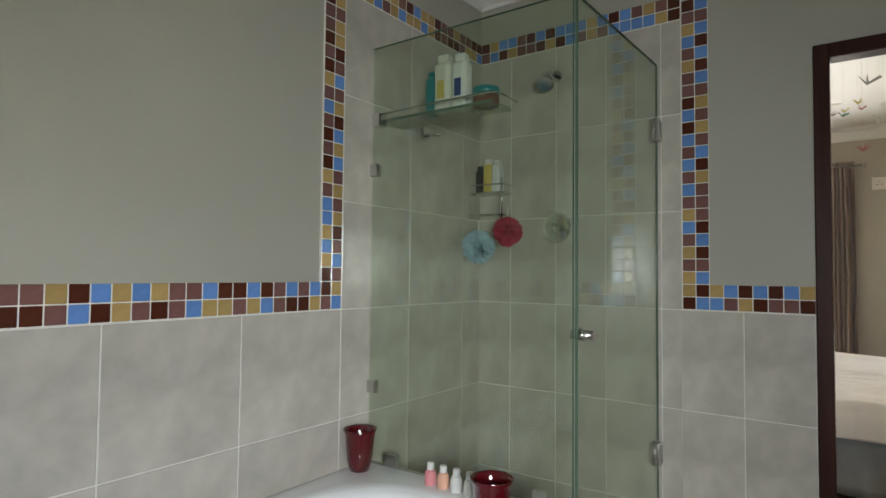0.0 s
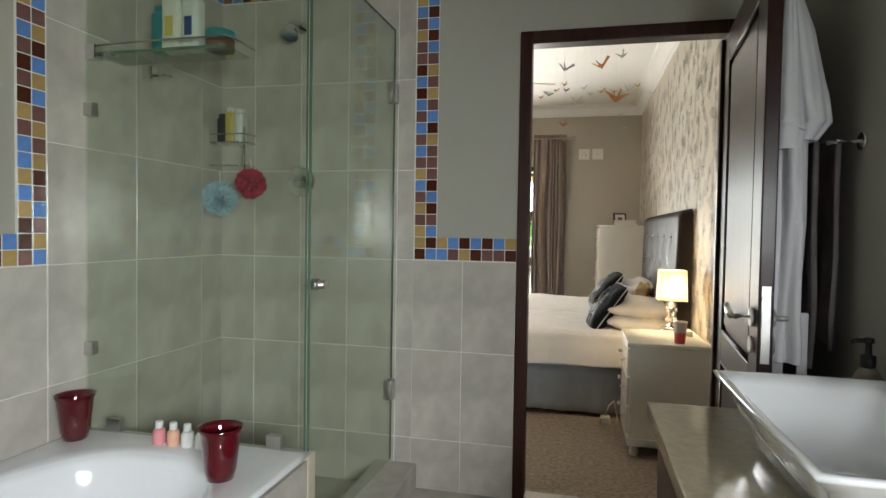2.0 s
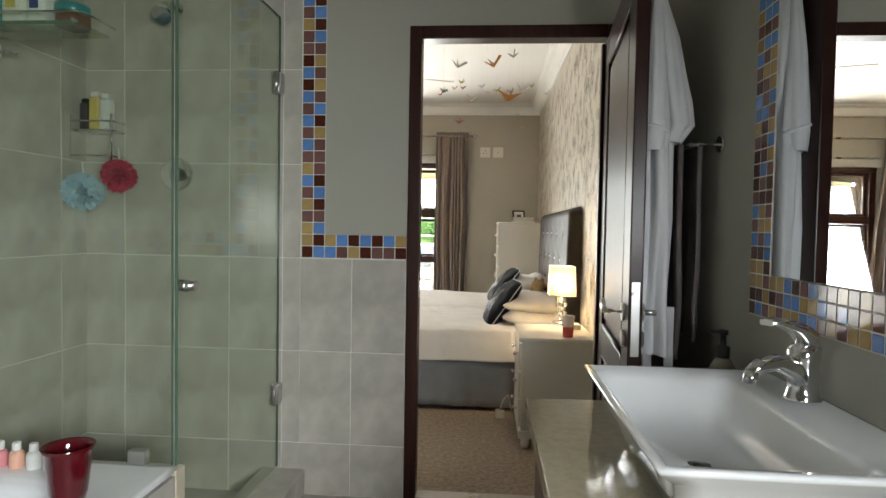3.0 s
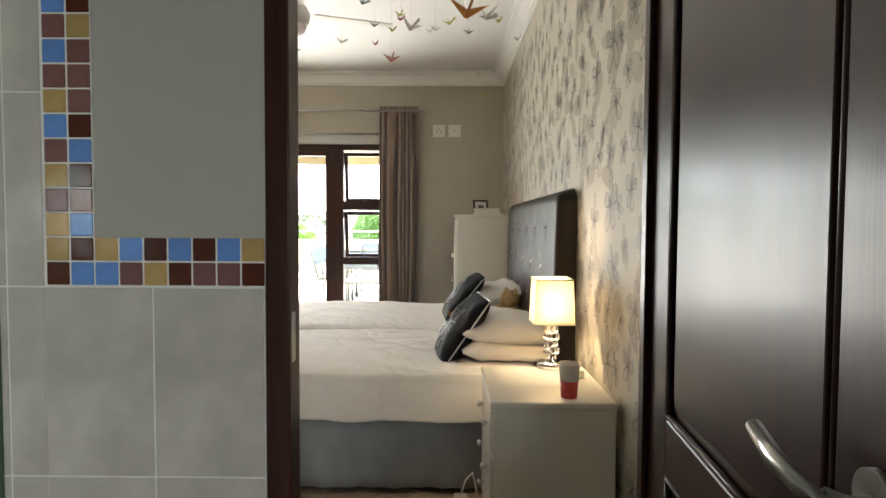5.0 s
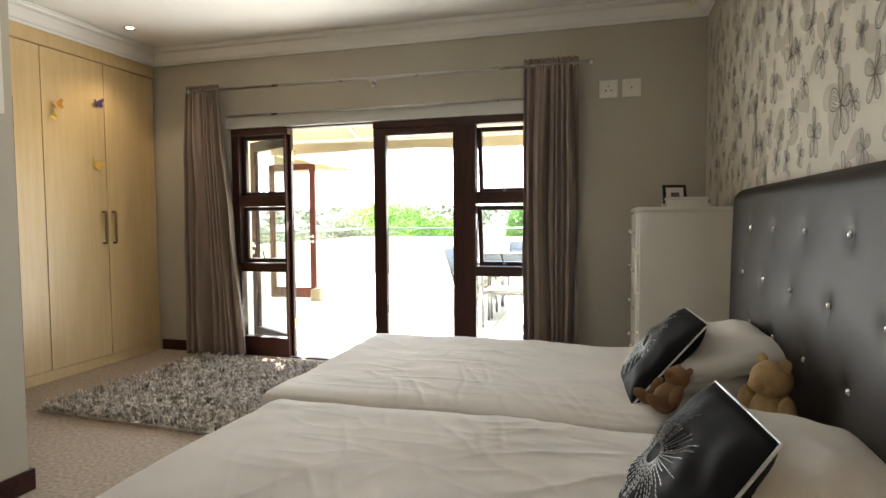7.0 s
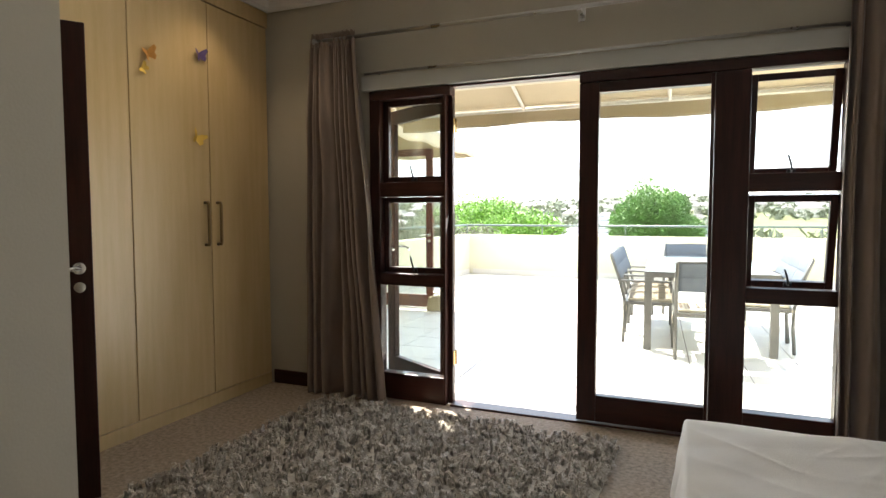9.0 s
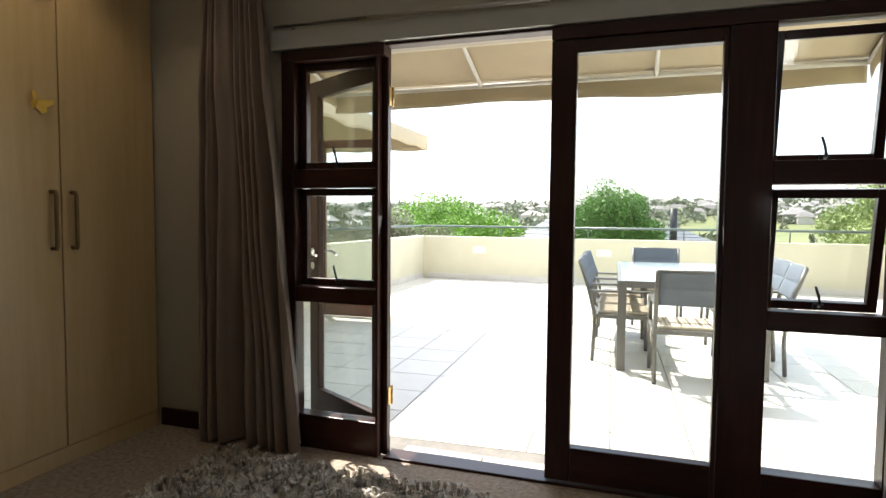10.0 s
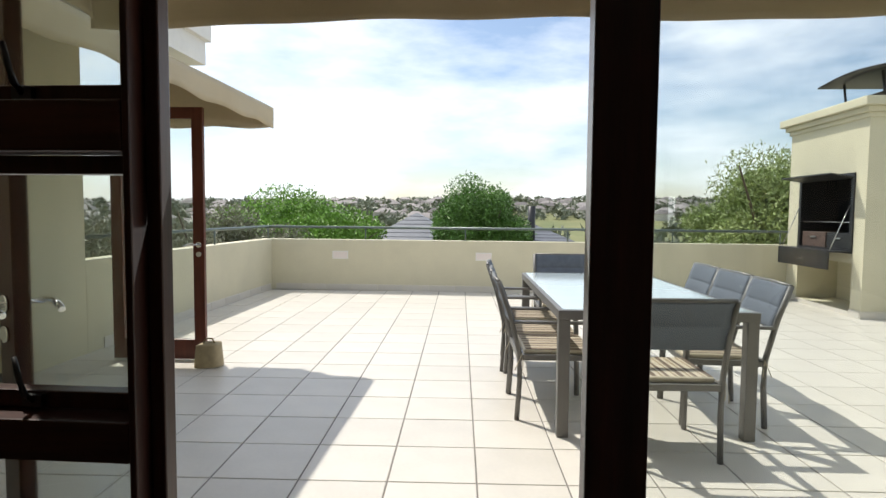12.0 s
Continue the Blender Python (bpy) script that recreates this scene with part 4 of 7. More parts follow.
# ---- bedroom things ----
def bed(y0, y1, seed, label, foot=0.0):
    """Single bed with its head at +x."""
    w = y1 - y0
    b = thing("bed", pose(-0.14, (y0 + y1) / 2, 0), label, "bed", "twin beds pushed together")
    part("base", obox(-0.90 + foot, 0.96, -w / 2 + 0.03, w / 2 - 0.03, 0.04, 0.30, 0.02), M_VALANCE, b, "grey blue fabric bed base")
    bm = bmesh.new()

    def skirt(u, v):
        per = [(-0.915 + foot, w / 2 - 0.015), (-0.915 + foot, -w / 2 + 0.015), (0.96, -w / 2 + 0.015)]
        if y0 > 4.5:
            per = [(0.96, w / 2 - 0.015), (-0.915, w / 2 - 0.015), (-0.915, -w / 2 + 0.015)]
        l1 = math.hypot(per[1][0] - per[0][0], per[1][1] - per[0][1])
        l2 = math.hypot(per[2][0] - per[1][0], per[2][1] - per[1][1])
        s = u * (l1 + l2)
        a, c, f = (per[0], per[1], s / l1) if s < l1 else (per[1], per[2], (s - l1) / l2)
        px, py = a[0] + (c[0] - a[0]) * f, a[1] + (c[1] - a[1]) * f
        n = 0.006 * math.sin(60 * s + seed) * v + 0.006 * math.sin(23 * s) * v
        return (px - abs(n), py + (n if py < 0 else -n), 0.33 - 0.30 * v)
    grid(bm, 160, 6, skirt)
    solid(part("valance", bm, M_VALANCE, b, "grey blue bed skirt"), 0.004)
    part("mattress", obox(-0.90 + foot, 0.95, -w / 2 + 0.02, w / 2 - 0.02, 0.30, 0.50, 0.05, 3), M_LINEN, b)
    noise.seed_set(seed)

    def duvet(u, v):
        drop = 0.20
        # u runs head to foot, v across; both wrap over the edges
        L, W = 1.80 - foot, w
        s = u * (L + drop)
        over = max(0, s - L)
        x = 0.88 - min(s, L) - 0.02 * math.sin(min(over / drop, 1) * 1.57)
        t = (v - 0.5) * (W + 2 * drop)
        side = max(0, abs(t) - W / 2)
        y = math.copysign(min(abs(t), W / 2) + 0.03 * math.sin(min(side / drop, 1) * 1.57), t)
        down = max(over, side)
        k = 0.055
        z = 0.545 - (down if down > k else down * down / (2 * k) + 0) + (k / 2 if down <= 0 else 0) * 0
        p = Vector((x * 2.3, y * 2.6, seed))
        puff = 0.016 * noise.noise(p * 0.8) + 0.004 * noise.noise(p * 2.7) + 0.003 * abs(noise.noise(Vector((x * 3 - y * 5, y * 2, seed + 9))))
        for k2, (ca, cb, cc, amp) in enumerate(((2.2, 11, 5, 0.0055), (6, 3, -7, 0.005), (4, 18, -8, 0.0055), (9, 6, 9, 0.0045), (3, 26, 3, 0.004))):
            rd = 1 - abs(noise.noise(Vector((x * ca + y * cc * 0.4 + 0.6 * noise.noise(p * 1.5), y * cb * 0.45 + x * cc * 0.25, seed + 3.7 * k2)))) * 1.6
            puff += amp * max(0, rd) ** 5 * max(0, 0.10 + 1.6 * noise.noise(Vector((x * 1.3, y * 1.5, seed + k2 * 5))) + 0.25 * (x + 0.3))
        if down > k:
            hem = 0.015 * noise.noise(Vector((x * 3, y * 3, 5 + seed)))
            fold = 0.020 * math.sin(9 * (x if side > over else y) + 2 * noise.noise(p)) * min(down / drop, 1)
            if side >= over:
                y += math.copysign(abs(fold), t)
            else:
                x -= abs(fold)
            return (x, y, z + hem + puff * 0.4)
        edge = 1 - (max(0, abs(y) - W / 2 + 0.10) / 0.10) ** 2 * 0.025 / 0.02 * 0.5
        return (x, y, z + puff - (0.02 * (1 - edge)))
    bm = bmesh.new()
    grid(bm, 270, 210, duvet)
    d = part("duvet", bm, M_LINEN, b, "rumpled white duvet")
    solid(d, 0.012)
    return b


bed(3.90, 4.985, 3, "single bed with a rumpled white duvet and grey skirt", 0.10)
bed(5.035, 6.27, 11, "single bed with a smooth white duvet and grey skirt")


def pillow_mesh(lx, ly, th, seed, crush=0.02):
    bm = bmesh.new()

    def fn(sign):
        def f(u, v):
            x, y = u * 2 - 1, v * 2 - 1
            e = max(0, (1 - abs(x) ** 3.2)) ** 0.55 * max(0, (1 - abs(y) ** 3.2)) ** 0.55
            pin = 1 - 0.07 * (x * x) * (1 - abs(y)) - 0.0
            pin2 = 1 - 0.07 * (y * y) * (1 - abs(x))
            n = crush * noise.noise(Vector((x * 2.5, y * 2.5, seed + sign * 3)))
            return (x * lx / 2 * pin2, y * ly / 2 * pin, sign * (th / 2 * e) + n * e)
        return f
    grid(bm, 22, 22, fn(1))
    grid(bm, 22, 22, fn(-1))
    bmesh.ops.remove_doubles(bm, verts=bm.verts, dist=0.0008)
    return bm


def pillow(m, lx, ly, th, seed, label, material=M_LINEN, name="pillow", group=""):
    p = thing(name, m, label, name.replace("_", " "), group)
    part("pillow_case" if name == "pillow" else "cushion_cover", pillow_mesh(lx, ly, th, seed), material, p)
    return p


pillow(pose(0.62, 4.40, 0.595, 0, 2, 2), 0.44, 0.70, 0.13, 1, "plump white pillow lying on the near bed", group="white pillows")
pillow(pose(0.64, 4.42, 0.672, 0, 3, -3), 0.42, 0.68, 0.14, 2, "plump white pillow stacked on another", group="white pillows")
pillow(pose(0.64, 5.60, 0.62, 0, 4, 2), 0.44, 0.72, 0.17, 5, "plump white pillow on the far bed", group="white pillows")
pillow(pose(0.66, 5.52, 0.71, 0, -14, 0), 0.40, 0.66, 0.15, 6, "white pillow leaning on the headboard", group="white pillows")


def black_cushion(m, seed):
    c = pillow(m, 0.40, 0.40, 0.125, seed, "black satin cushion with a silver sunburst embroidery", M_BLACKSATIN, "cushion", "black cushions")
    bm = bmesh.new()
    rng = random.Random(seed)
    for k in range(52):
        a = 6.28319 * k / 52 + rng.uniform(-0.03, 0.03)
        r1 = rng.uniform(0.09, 0.17)
        pts = []
        for i in range(9):
            r = 0.026 + (r1 - 0.026) * i / 8
            x, y = r * math.cos(a) / 0.2, (r * math.sin(a) + 0.05) / 0.2
            e = max(0, (1 - abs(x) ** 3.2)) ** 0.55 * max(0, (1 - abs(y) ** 3.2)) ** 0.55
            pts.append((x * 0.2, y * 0.2, 0.0625 * e + 0.02 * noise.noise(Vector((x * 2.5, y * 2.5, seed + 3))) * e + 0.004))
        for i in range(0, 8):
            tube(bm, [pts[i], Vector(pts[i]).lerp(Vector(pts[i + 1]), 0.7)], 0.0014, 3)
    part("embroidery", bm, M_SILVER, c, "silver thread sunburst")
    bm = bmesh.new()
    pts = []
    for k in range(81):
        a = 6.28319 * k / 80
        cx, cy = math.cos(a), math.sin(a)
        s = 1 / max(abs(cx), abs(cy))
        x, y = cx * s, cy * s
        pts.append((x * 0.2 * (1 - 0.07 * (y * y) * (1 - abs(x))), y * 0.2 * (1 - 0.07 * (x * x) * (1 - abs(y))), 0))
    tube(bm, pts, 0.0035, 6)
    part("piping", bm, M_SILVER, c, "pale piping")


black_cushion(pose(0.41, 4.32, 0.672, 0, -55, 6), 21)
black_cushion(pose(0.45, 5.42, 0.70, 0, -50, 4), 22)


def headboard():
    h = thing("headboard", pose(0.93, 5.115, 0), "brown leatherette headboard with crystal buttons", "headboard")
    y0, y1, zt, t = -1.095, 1.095, 1.375, 0.085
    buttons = []
    for z, first in ((1.187, -0.755), (0.985, -0.62), (0.785, -0.775)):
        for i in range(5):
            buttons.append((first + 0.358 * i, z))
    bm = bmesh.new()

    def fn(u, v):
        # rounded rectangle front, from the floor to the top
        y, z = y0 + (y1 - y0) * u, 0.05 + (zt - 0.05) * v
        ex = min(y - y0, y1 - y)
        ez = zt - z
        k = 0.06
        f = 1.0
        for e in (ex, ez):
            if e < k:
                f *= math.sqrt(max(0, 1 - ((k - e) / k) ** 2))
        d = 0.0
        for by, bz in buttons:
            r2 = (y - by) ** 2 + (z - bz) ** 2
            if r2 < 0.03:
                d += 0.011 * math.exp(-r2 / 0.0012) + 0.005 * math.exp(-r2 / 0.009)
        bow = 0.012 * math.sin(math.pi * v) if v > 0.3 else 0.01
        cz = 0.0
        if ex < 0.09:
            cz = 0.05 * (1 - ex / 0.09) ** 2 * v ** 6
        return (-(t * f + bow * f - d * f) - 0.004, y, z - cz)
    grid(bm, 150, 90, fn)
    part("upholstery", bm, M_LEATHER, h, "padded brown leatherette front")
    part("back_board", obox(-0.03, -0.002, y0 + 0.004, y1 - 0.004, 0.04, zt - 0.055, 0.01), M_LEATHER, h)
    for by, bz in buttons:
        bm = bmesh.new()
        lathe(bm, [(0.002, 0), (0.011, 0.001), (0.011, 0.004), (0.006, 0.009), (0.002, 0.010)], seg=8)
        part("button", bm, M_CRYSTALBTN, h).matrix_basis = pose(-(t + 0.000), by, bz, 0, -90, 0)


M_CRYSTALBTN = mat("crystal_button", (0.85, 0.85, 0.88), 0.05, 0.9, vary=0.1, bump=0)
headboard()


def knob(bm, p, d, r=0.014):
    p, d = Vector(p), Vector(d)
    rod(bm, p, p + d * 0.014, r * 0.5, r * 0.45, 10)
    rod(bm, p + d * 0.012, p + d * 0.02, r * 0.75, r, 12)
    rod(bm, p + d * 0.02, p + d * 0.027, r, r * 0.6, 12)


def drawer_unit(name, m, wx, wy, h, rows, cols, label, category, feet=0.06):
    """White lacquered drawers that face -x."""
    u = thing(name, m, label, category)
    part("top", obox(-wx / 2 - 0.02, wx / 2, -wy / 2 - 0.015, wy / 2 + 0.015, h - 0.025, h, 0.006), M_WHITE, u)
    part("body", obox(-wx / 2, wx / 2, -wy / 2, wy / 2, feet + 0.02, h - 0.025, 0.003), M_WHITE, u)
    part("plinth", obox(-wx / 2 - 0.012, wx / 2, -wy / 2 - 0.008, wy / 2 + 0.008, feet, feet + 0.045, 0.006), M_WHITE, u)
    for sx in (-1, 1):
        for sy in (-1, 1):
            bm = bmesh.new()
            lathe(bm, [(0.014, 0), (0.022, 0.008), (0.026, 0.025), (0.022, 0.045), (0.018, feet)], (sx * (wx / 2 - 0.03), sy * (wy / 2 - 0.03), 0), 16)
            part("bun_foot", bm, M_WHITE, u)
    z0, z1 = feet + 0.055, h - 0.035
    rh = (z1 - z0) / rows
    for r in range(rows):
        cw = (wy - 0.03) / cols
        for c in range(cols):
            a = -wy / 2 + 0.015 + c * cw
            d = part("drawer", obox(-wx / 2 - 0.016, -wx / 2 + 0.004, a + 0.004, a + cw - 0.004, z0 + r * rh + 0.004, z0 + (r + 1) * rh - 0.004, 0.004), M_WHITE, u)
            for ky in ((a + cw * 0.25, a + cw * 0.75) if cols == 1 and wy > 0.45 else (a + cw / 2,)):
                bm = bmesh.new()
                knob(bm, (-wx / 2 - 0.016, ky, z0 + (r + 0.5) * rh), (-1, 0, 0))
                part("drawer_knob", bm, M_CHROME, d, "clear drawer knob")
    return u


drawer_unit("nightstand", pose(0.70, 3.50, 0), 0.40, 0.47, 0.62, 3, 1, "white lacquered nightstand with bun feet beside the bed", "nightstand")
drawer_unit("chest_of_drawers", pose(0.672, 6.90, 0), 0.50, 0.78, 1.29, 5, 1, "tall white chest of drawers in the corner", "chest of drawers")

lamp = thing("table_lamp", pose(0.765, 3.735, 0.62), "lit bedside lamp with crystal stem and square cream shade", "lamp")
bm = bmesh.new()
lathe(bm, [(0.055, 0), (0.057, 0.003), (0.057, 0.018), (0.053, 0.024), (0.012, 0.027)], seg=32)
part("lamp_foot", bm, M_CHROME, lamp, "round chrome foot")
z = 0.027
for i, (s, a) in enumerate(((0.019, 0), (0.025, 25), (0.021, 50), (0.027, 10), (0.021, 40))):
    c = part("crystal_cube", obox(-s, s, -s, s, 0, 0.028, 0.004, 1), M_CRYSTAL, lamp, "faceted clear crystal block")
    c.matrix_basis = pose(0, 0, z, 0, 0, a)
    z += 0.029
bm = bmesh.new()
rod(bm, (0, 0, 0.02), (0, 0, 0.25), 0.004)
part("stem", bm, M_CHROME, lamp)
bm = bmesh.new()
z0, z1, w0, w1, t = 0.188, 0.365, 0.080, 0.073, 0.003
for w_in in (0, t):
    lo = [bm.verts.new((sx * (w0 - w_in), sy * (w0 - w_in), z0)) for sx, sy in ((-1, -1), (1, -1), (1, 1), (-1, 1))]
    hi = [bm.verts.new((sx * (w1 - w_in), sy * (w1 - w_in), z1)) for sx, sy in ((-1, -1), (1, -1), (1, 1), (-1, 1))]
    for i in range(4):
        bm.faces.new((lo[i], lo[(i + 1) % 4], hi[(i + 1) % 4], hi[i]))
sh = part("shade", bm, M_SHADE, lamp, "glowing square cream fabric shade")
for zz, w in ((z0, w0), (z1, w1)):
    bm = bmesh.new()
    for i in range(4):
        c4 = ((-1, -1), (1, -1), (1, 1), (-1, 1))
        a, b = c4[i], c4[(i + 1) % 4]
        rod(bm, (a[0] * w, a[1] * w, zz), (b[0] * w, b[1] * w, zz), 0.003, seg=6)
    part("shade_trim", bm, M_CREAMPL, lamp)

glass = thing("tumbler", pose(0.752, 3.315, 0.621), "plastic tumbler of pink drink on the nightstand", "cup")
M_DRINK = mat("pink_drink", (0.62, 0.07, 0.06), 0.15, vary=0.1, bump=0)
M_FROST = mat("frosted_plastic", (0.80, 0.72, 0.68), 0.25, vary=0.05, bump=0)
bm = bmesh.new()
lathe(bm, [(0.026, 0), (0.027, 0.002), (0.031, 0.058), (0.002, 0.0585)], seg=24)
part("drink", bm, M_DRINK, glass)
bm = bmesh.new()
lathe(bm, [(0.0312, 0.0585), (0.0355, 0.115), (0.0365, 0.117), (0.034, 0.114), (0.0300, 0.060)], seg=24)
part("rim", bm, M_FROST, glass)
box2 = thing("remote_box", pose(0.83, 3.60, 0.621), "small white packet on the nightstand", "packet")
part("packet", obox(-0.03, 0.03, -0.045, 0.045, 0, 0.03, 0.004), M_WHITE, box2)

# wardrobe with doors
M_BRONZE = mat("dull_bronze", (0.26, 0.18, 0.09), 0.4, 0.8, vary=0.15)
WX = -3.87
for i, (a, b) in enumerate(((7.06, 7.625), (6.485, 7.06), (5.91, 6.485), (5.335, 5.91))):
    w = thing("wardrobe", pose(WX, (a + b) / 2, 0), "built-in pale maple wardrobe unit with a full-height door", "wardrobe", "wardrobe units")
    hw = (b - a) / 2
    part("carcass", box(box(obox(-0.60, -0.045, -hw + 0.001, hw - 0.001, 0.0, 2.56), -0.045, -0.024, -hw + 0.001, -hw + 0.002, 0.08, 2.56), -0.045, -0.024, -hw + 0.03, hw - 0.03, 2.53, 2.56), M_MAPLE, w)
    d = part("wardrobe_door", obox(-0.022, 0.0, -hw + 0.0035, hw - 0.0035, 0.085, 2.552, 0.002), M_MAPLE, w)
    part("toe_kick", obox(-0.02, -0.003, -hw, hw, 0.0, 0.08), M_MAPLE, w)
    side = -1 if i % 2 == 0 else 1
    y = side * (hw - 0.052)
    bm = bmesh.new()
    tube(bm, [(0, y, 1.045), (0.03, y, 1.045), (0.034, y, 1.06), (0.034, y, 1.295), (0.03, y, 1.31), (0, y, 1.31)], 0.010, 8)
    part("door_handle", bm, M_BRONZE, d, "bronze bow handle")
bm = obox(WX - 0.6, WX - 0.001, 5.335, 7.638, 2.562, 2.80)
box(bm, WX - 0.62, WX - 0.001, 2.74, 5.30, 0.0, 2.80)
structure("wardrobe_bulkhead", bm, M_MAPLE, "pale maple panel above the wardrobe doors", "panel")


def butterfly(y, z, s, m, turn):
    b = thing("paper_butterfly", pose(WX + 0.004, y, z, turn, 0, 0), "small paper butterfly stuck on the wardrobe door", "decoration", "paper butterflies")
    bm = bmesh.new()
    for sg in (-1, 1):
        pts = [(0, 0.0, -0.3), (0.3, sg * 0.45, -0.75), (0.42, sg * 0.75, -0.4), (0.4, sg * 0.6, -0.02), (0.55, sg * 1.0, 0.45), (0.45, sg * 0.9, 0.8), (0.2, sg * 0.35, 0.55), (0, 0.0, 0.3)]
        lo = [bm.verts.new((p[0] * s + 0.001, p[1] * s, p[2] * s)) for p in pts]
        hi = [bm.verts.new((p[0] * s + 0.002, p[1] * s, p[2] * s)) for p in pts]
        bm.faces.new(lo)
        bm.faces.new(hi[::-1])
        for i in range(len(pts)):
            j = (i + 1) % len(pts)
            bm.faces.new((lo[i], lo[j], hi[j], hi[i]))
    part("wings", bm, m, b)


M_BFY = mat("yellow_paper", (0.75, 0.50, 0.08), 0.6, vary=0.1)
M_BFO = mat("orange_paper", (0.62, 0.30, 0.06), 0.6, vary=0.1)
M_BFP = mat("purple_paper", (0.09, 0.05, 0.16), 0.6, vary=0.2)
butterfly(6.987, 2.212, 0.05, M_BFP, 10)
butterfly(6.95, 1.705, 0.055, M_BFY, -20)
butterfly(6.61, 2.13, 0.05, M_BFO, 25)
butterfly(6.575, 2.04, 0.035, M_BFY, 60)

# curtains on rods
pole = thing("curtain_rod", pose(-1.62, 7.53, 2.385), "brushed steel curtain rod with ball finials", "curtain rod")
bm = bmesh.new()
rod(bm, (-1.75, 0, 0), (1.72, 0, 0), 0.012)
part("rod", bm, M_STEEL, pole)
for x in (-1.77, 1.74):
    bm = bmesh.new()
    ball(bm, (x, 0, 0), (0.022, 0.022, 0.022), 12)
    part("finial", bm, M_STEEL, pole)
for x in (-1.68, -0.03, 1.62):
    bm = obox(x - 0.012, x + 0.012, -0.004, 0.108, -0.02, -0.008)
    box(bm, x - 0.02, x + 0.02, 0.10, 0.109, -0.05, 0.03)
    part("bracket", bm, M_STEEL, pole)
track = thing("curtain_track", pose(-1.66, 7.575, 2.152), "slim metal rail above the folding doors", "curtain rail")
bm = bmesh.new()
rod(bm, (-1.38, 0, 0), (1.38, 0, 0), 0.009)
part("rod", bm, M_STEEL, track)
for x in (-1.3, 0, 1.3):
    part("bracket", obox(x - 0.008, x + 0.008, 0, 0.064, -0.006, 0.006), M_STEEL, track)


def curtain(x0, x1, seed, flare, label, lean=0.0):
    c = thing("curtain", pose((x0 + x1) / 2, 7.53, 2.43, 0, 0, -90), label, "curtain", "taupe curtains")
    w, h = x1 - x0, 2.415
    rng = random.Random(seed)
    ph = [rng.uniform(0, 6.28) for _ in range(6)]

    def fall(u, v):
        a = 6.28319 * (7 * u + 0.6 * math.sin(6.28319 * u * 1.4 + ph[0]) + 0.55 * noise.noise(Vector((u * 4, v * 1.4, seed))) * min(1, v * 2))
        depth = 0.018 + 0.030 * min(1, v * 4) + 0.012 * v
        top = min(1, v / 0.045)
        d = depth * (math.sin(a) + 0.35 * math.sin(2 * a + ph[1]) + 0.30 * math.sin(0.5 * a + ph[2])) * top + 0.010 * math.sin(6.28319 * 21 * u) * (1 - top)
        d += 0.010 * noise.noise(Vector((u * 6, v * 7, seed + 4))) * min(1, v * 3)
        y = (u - 0.5) * w * (1 + (flare - 1) * v) + lean * v ** 1.2 + 0.010 * noise.noise(Vector((u * 2, v * 4, seed + 8))) * v
        y += 0.006 * math.sin(a * 2 + ph[3]) * v
        return (d, y, -h * v + 0.006 * math.sin(6.28319 * 10 * u) * (1 - top))
    bm = bmesh.new()
    grid(bm, 150, 70, fall)
    solid(part("curtain_cloth", bm, M_CURTAIN, c), 0.003)
    bm = bmesh.new()
    grid(bm, 150, 6, lambda u, v: (-0.006 + 0.012 * math.sin(6.28319 * 13 * u) * (0.5 + 0.5 * v), (u - 0.5) * w * 0.97, 0.005 * math.sin(6.28319 * 13 * u + 1) - 0.085 * v))
    solid(part("heading", bm, M_CURTAIN, c, "gathered curtain heading"), 0.004)


curtain(-3.415, -3.085, 31, 1.80, "gathered taupe curtain drawn to the side", 0.10)
curtain(-0.375, 0.030, 32, 1.02, "gathered taupe curtain drawn to the side")

# sockets
for x in (0.245, 0.41):
    s = thing("wall_socket", pose(x, Y_F - 0.001, 2.195), "white square wall socket plate", "socket", "wall sockets")
    part("plate", obox(-0.066, 0.066, -0.01, 0, -0.066, 0.066, 0.004), M_WHITE, s)
    bm = bmesh.new()
    for dx, dz in (((0, 0.02), (-0.02, -0.012), (0.02, -0.012)) if x < 0.3 else ((0, 0),)):
        rod(bm, (dx, -0.0105, dz), (dx, -0.0095, dz), 0.006, seg=10)
    part("socket_holes", bm, M_BLACK, s)
dl = thing("downlight", pose(-3.5, 6.98, H_C), "small lit recessed ceiling downlight", "downlight")
bm = bmesh.new()
lathe(bm, [(0.030, -0.004), (0.045, -0.012), (0.047, -0.008), (0.047, 0.0)], seg=28)
part("ring", bm, M_CHROME, dl)
bm = bmesh.new()
lathe(bm, [(0.001, -0.006), (0.03, -0.006), (0.03, -0.003)], seg=24)
part("lens", bm, M_LIT, dl)


# ---- terrace things ----
def slab(bm, pts, n, t):
    """Prism from a list of corners along direction n with thickness t."""
    n = Vector(n) * t
    lo = [bm.verts.new(p) for p in pts]
    hi = [bm.verts.new(Vector(p) + n) for p in pts]
    bm.faces.new(lo)
    bm.faces.new(hi[::-1])
    for i in range(len(pts)):
        j = (i + 1) % len(pts)
        bm.faces.new((lo[i], lo[j], hi[j], hi[i]))
    return bm


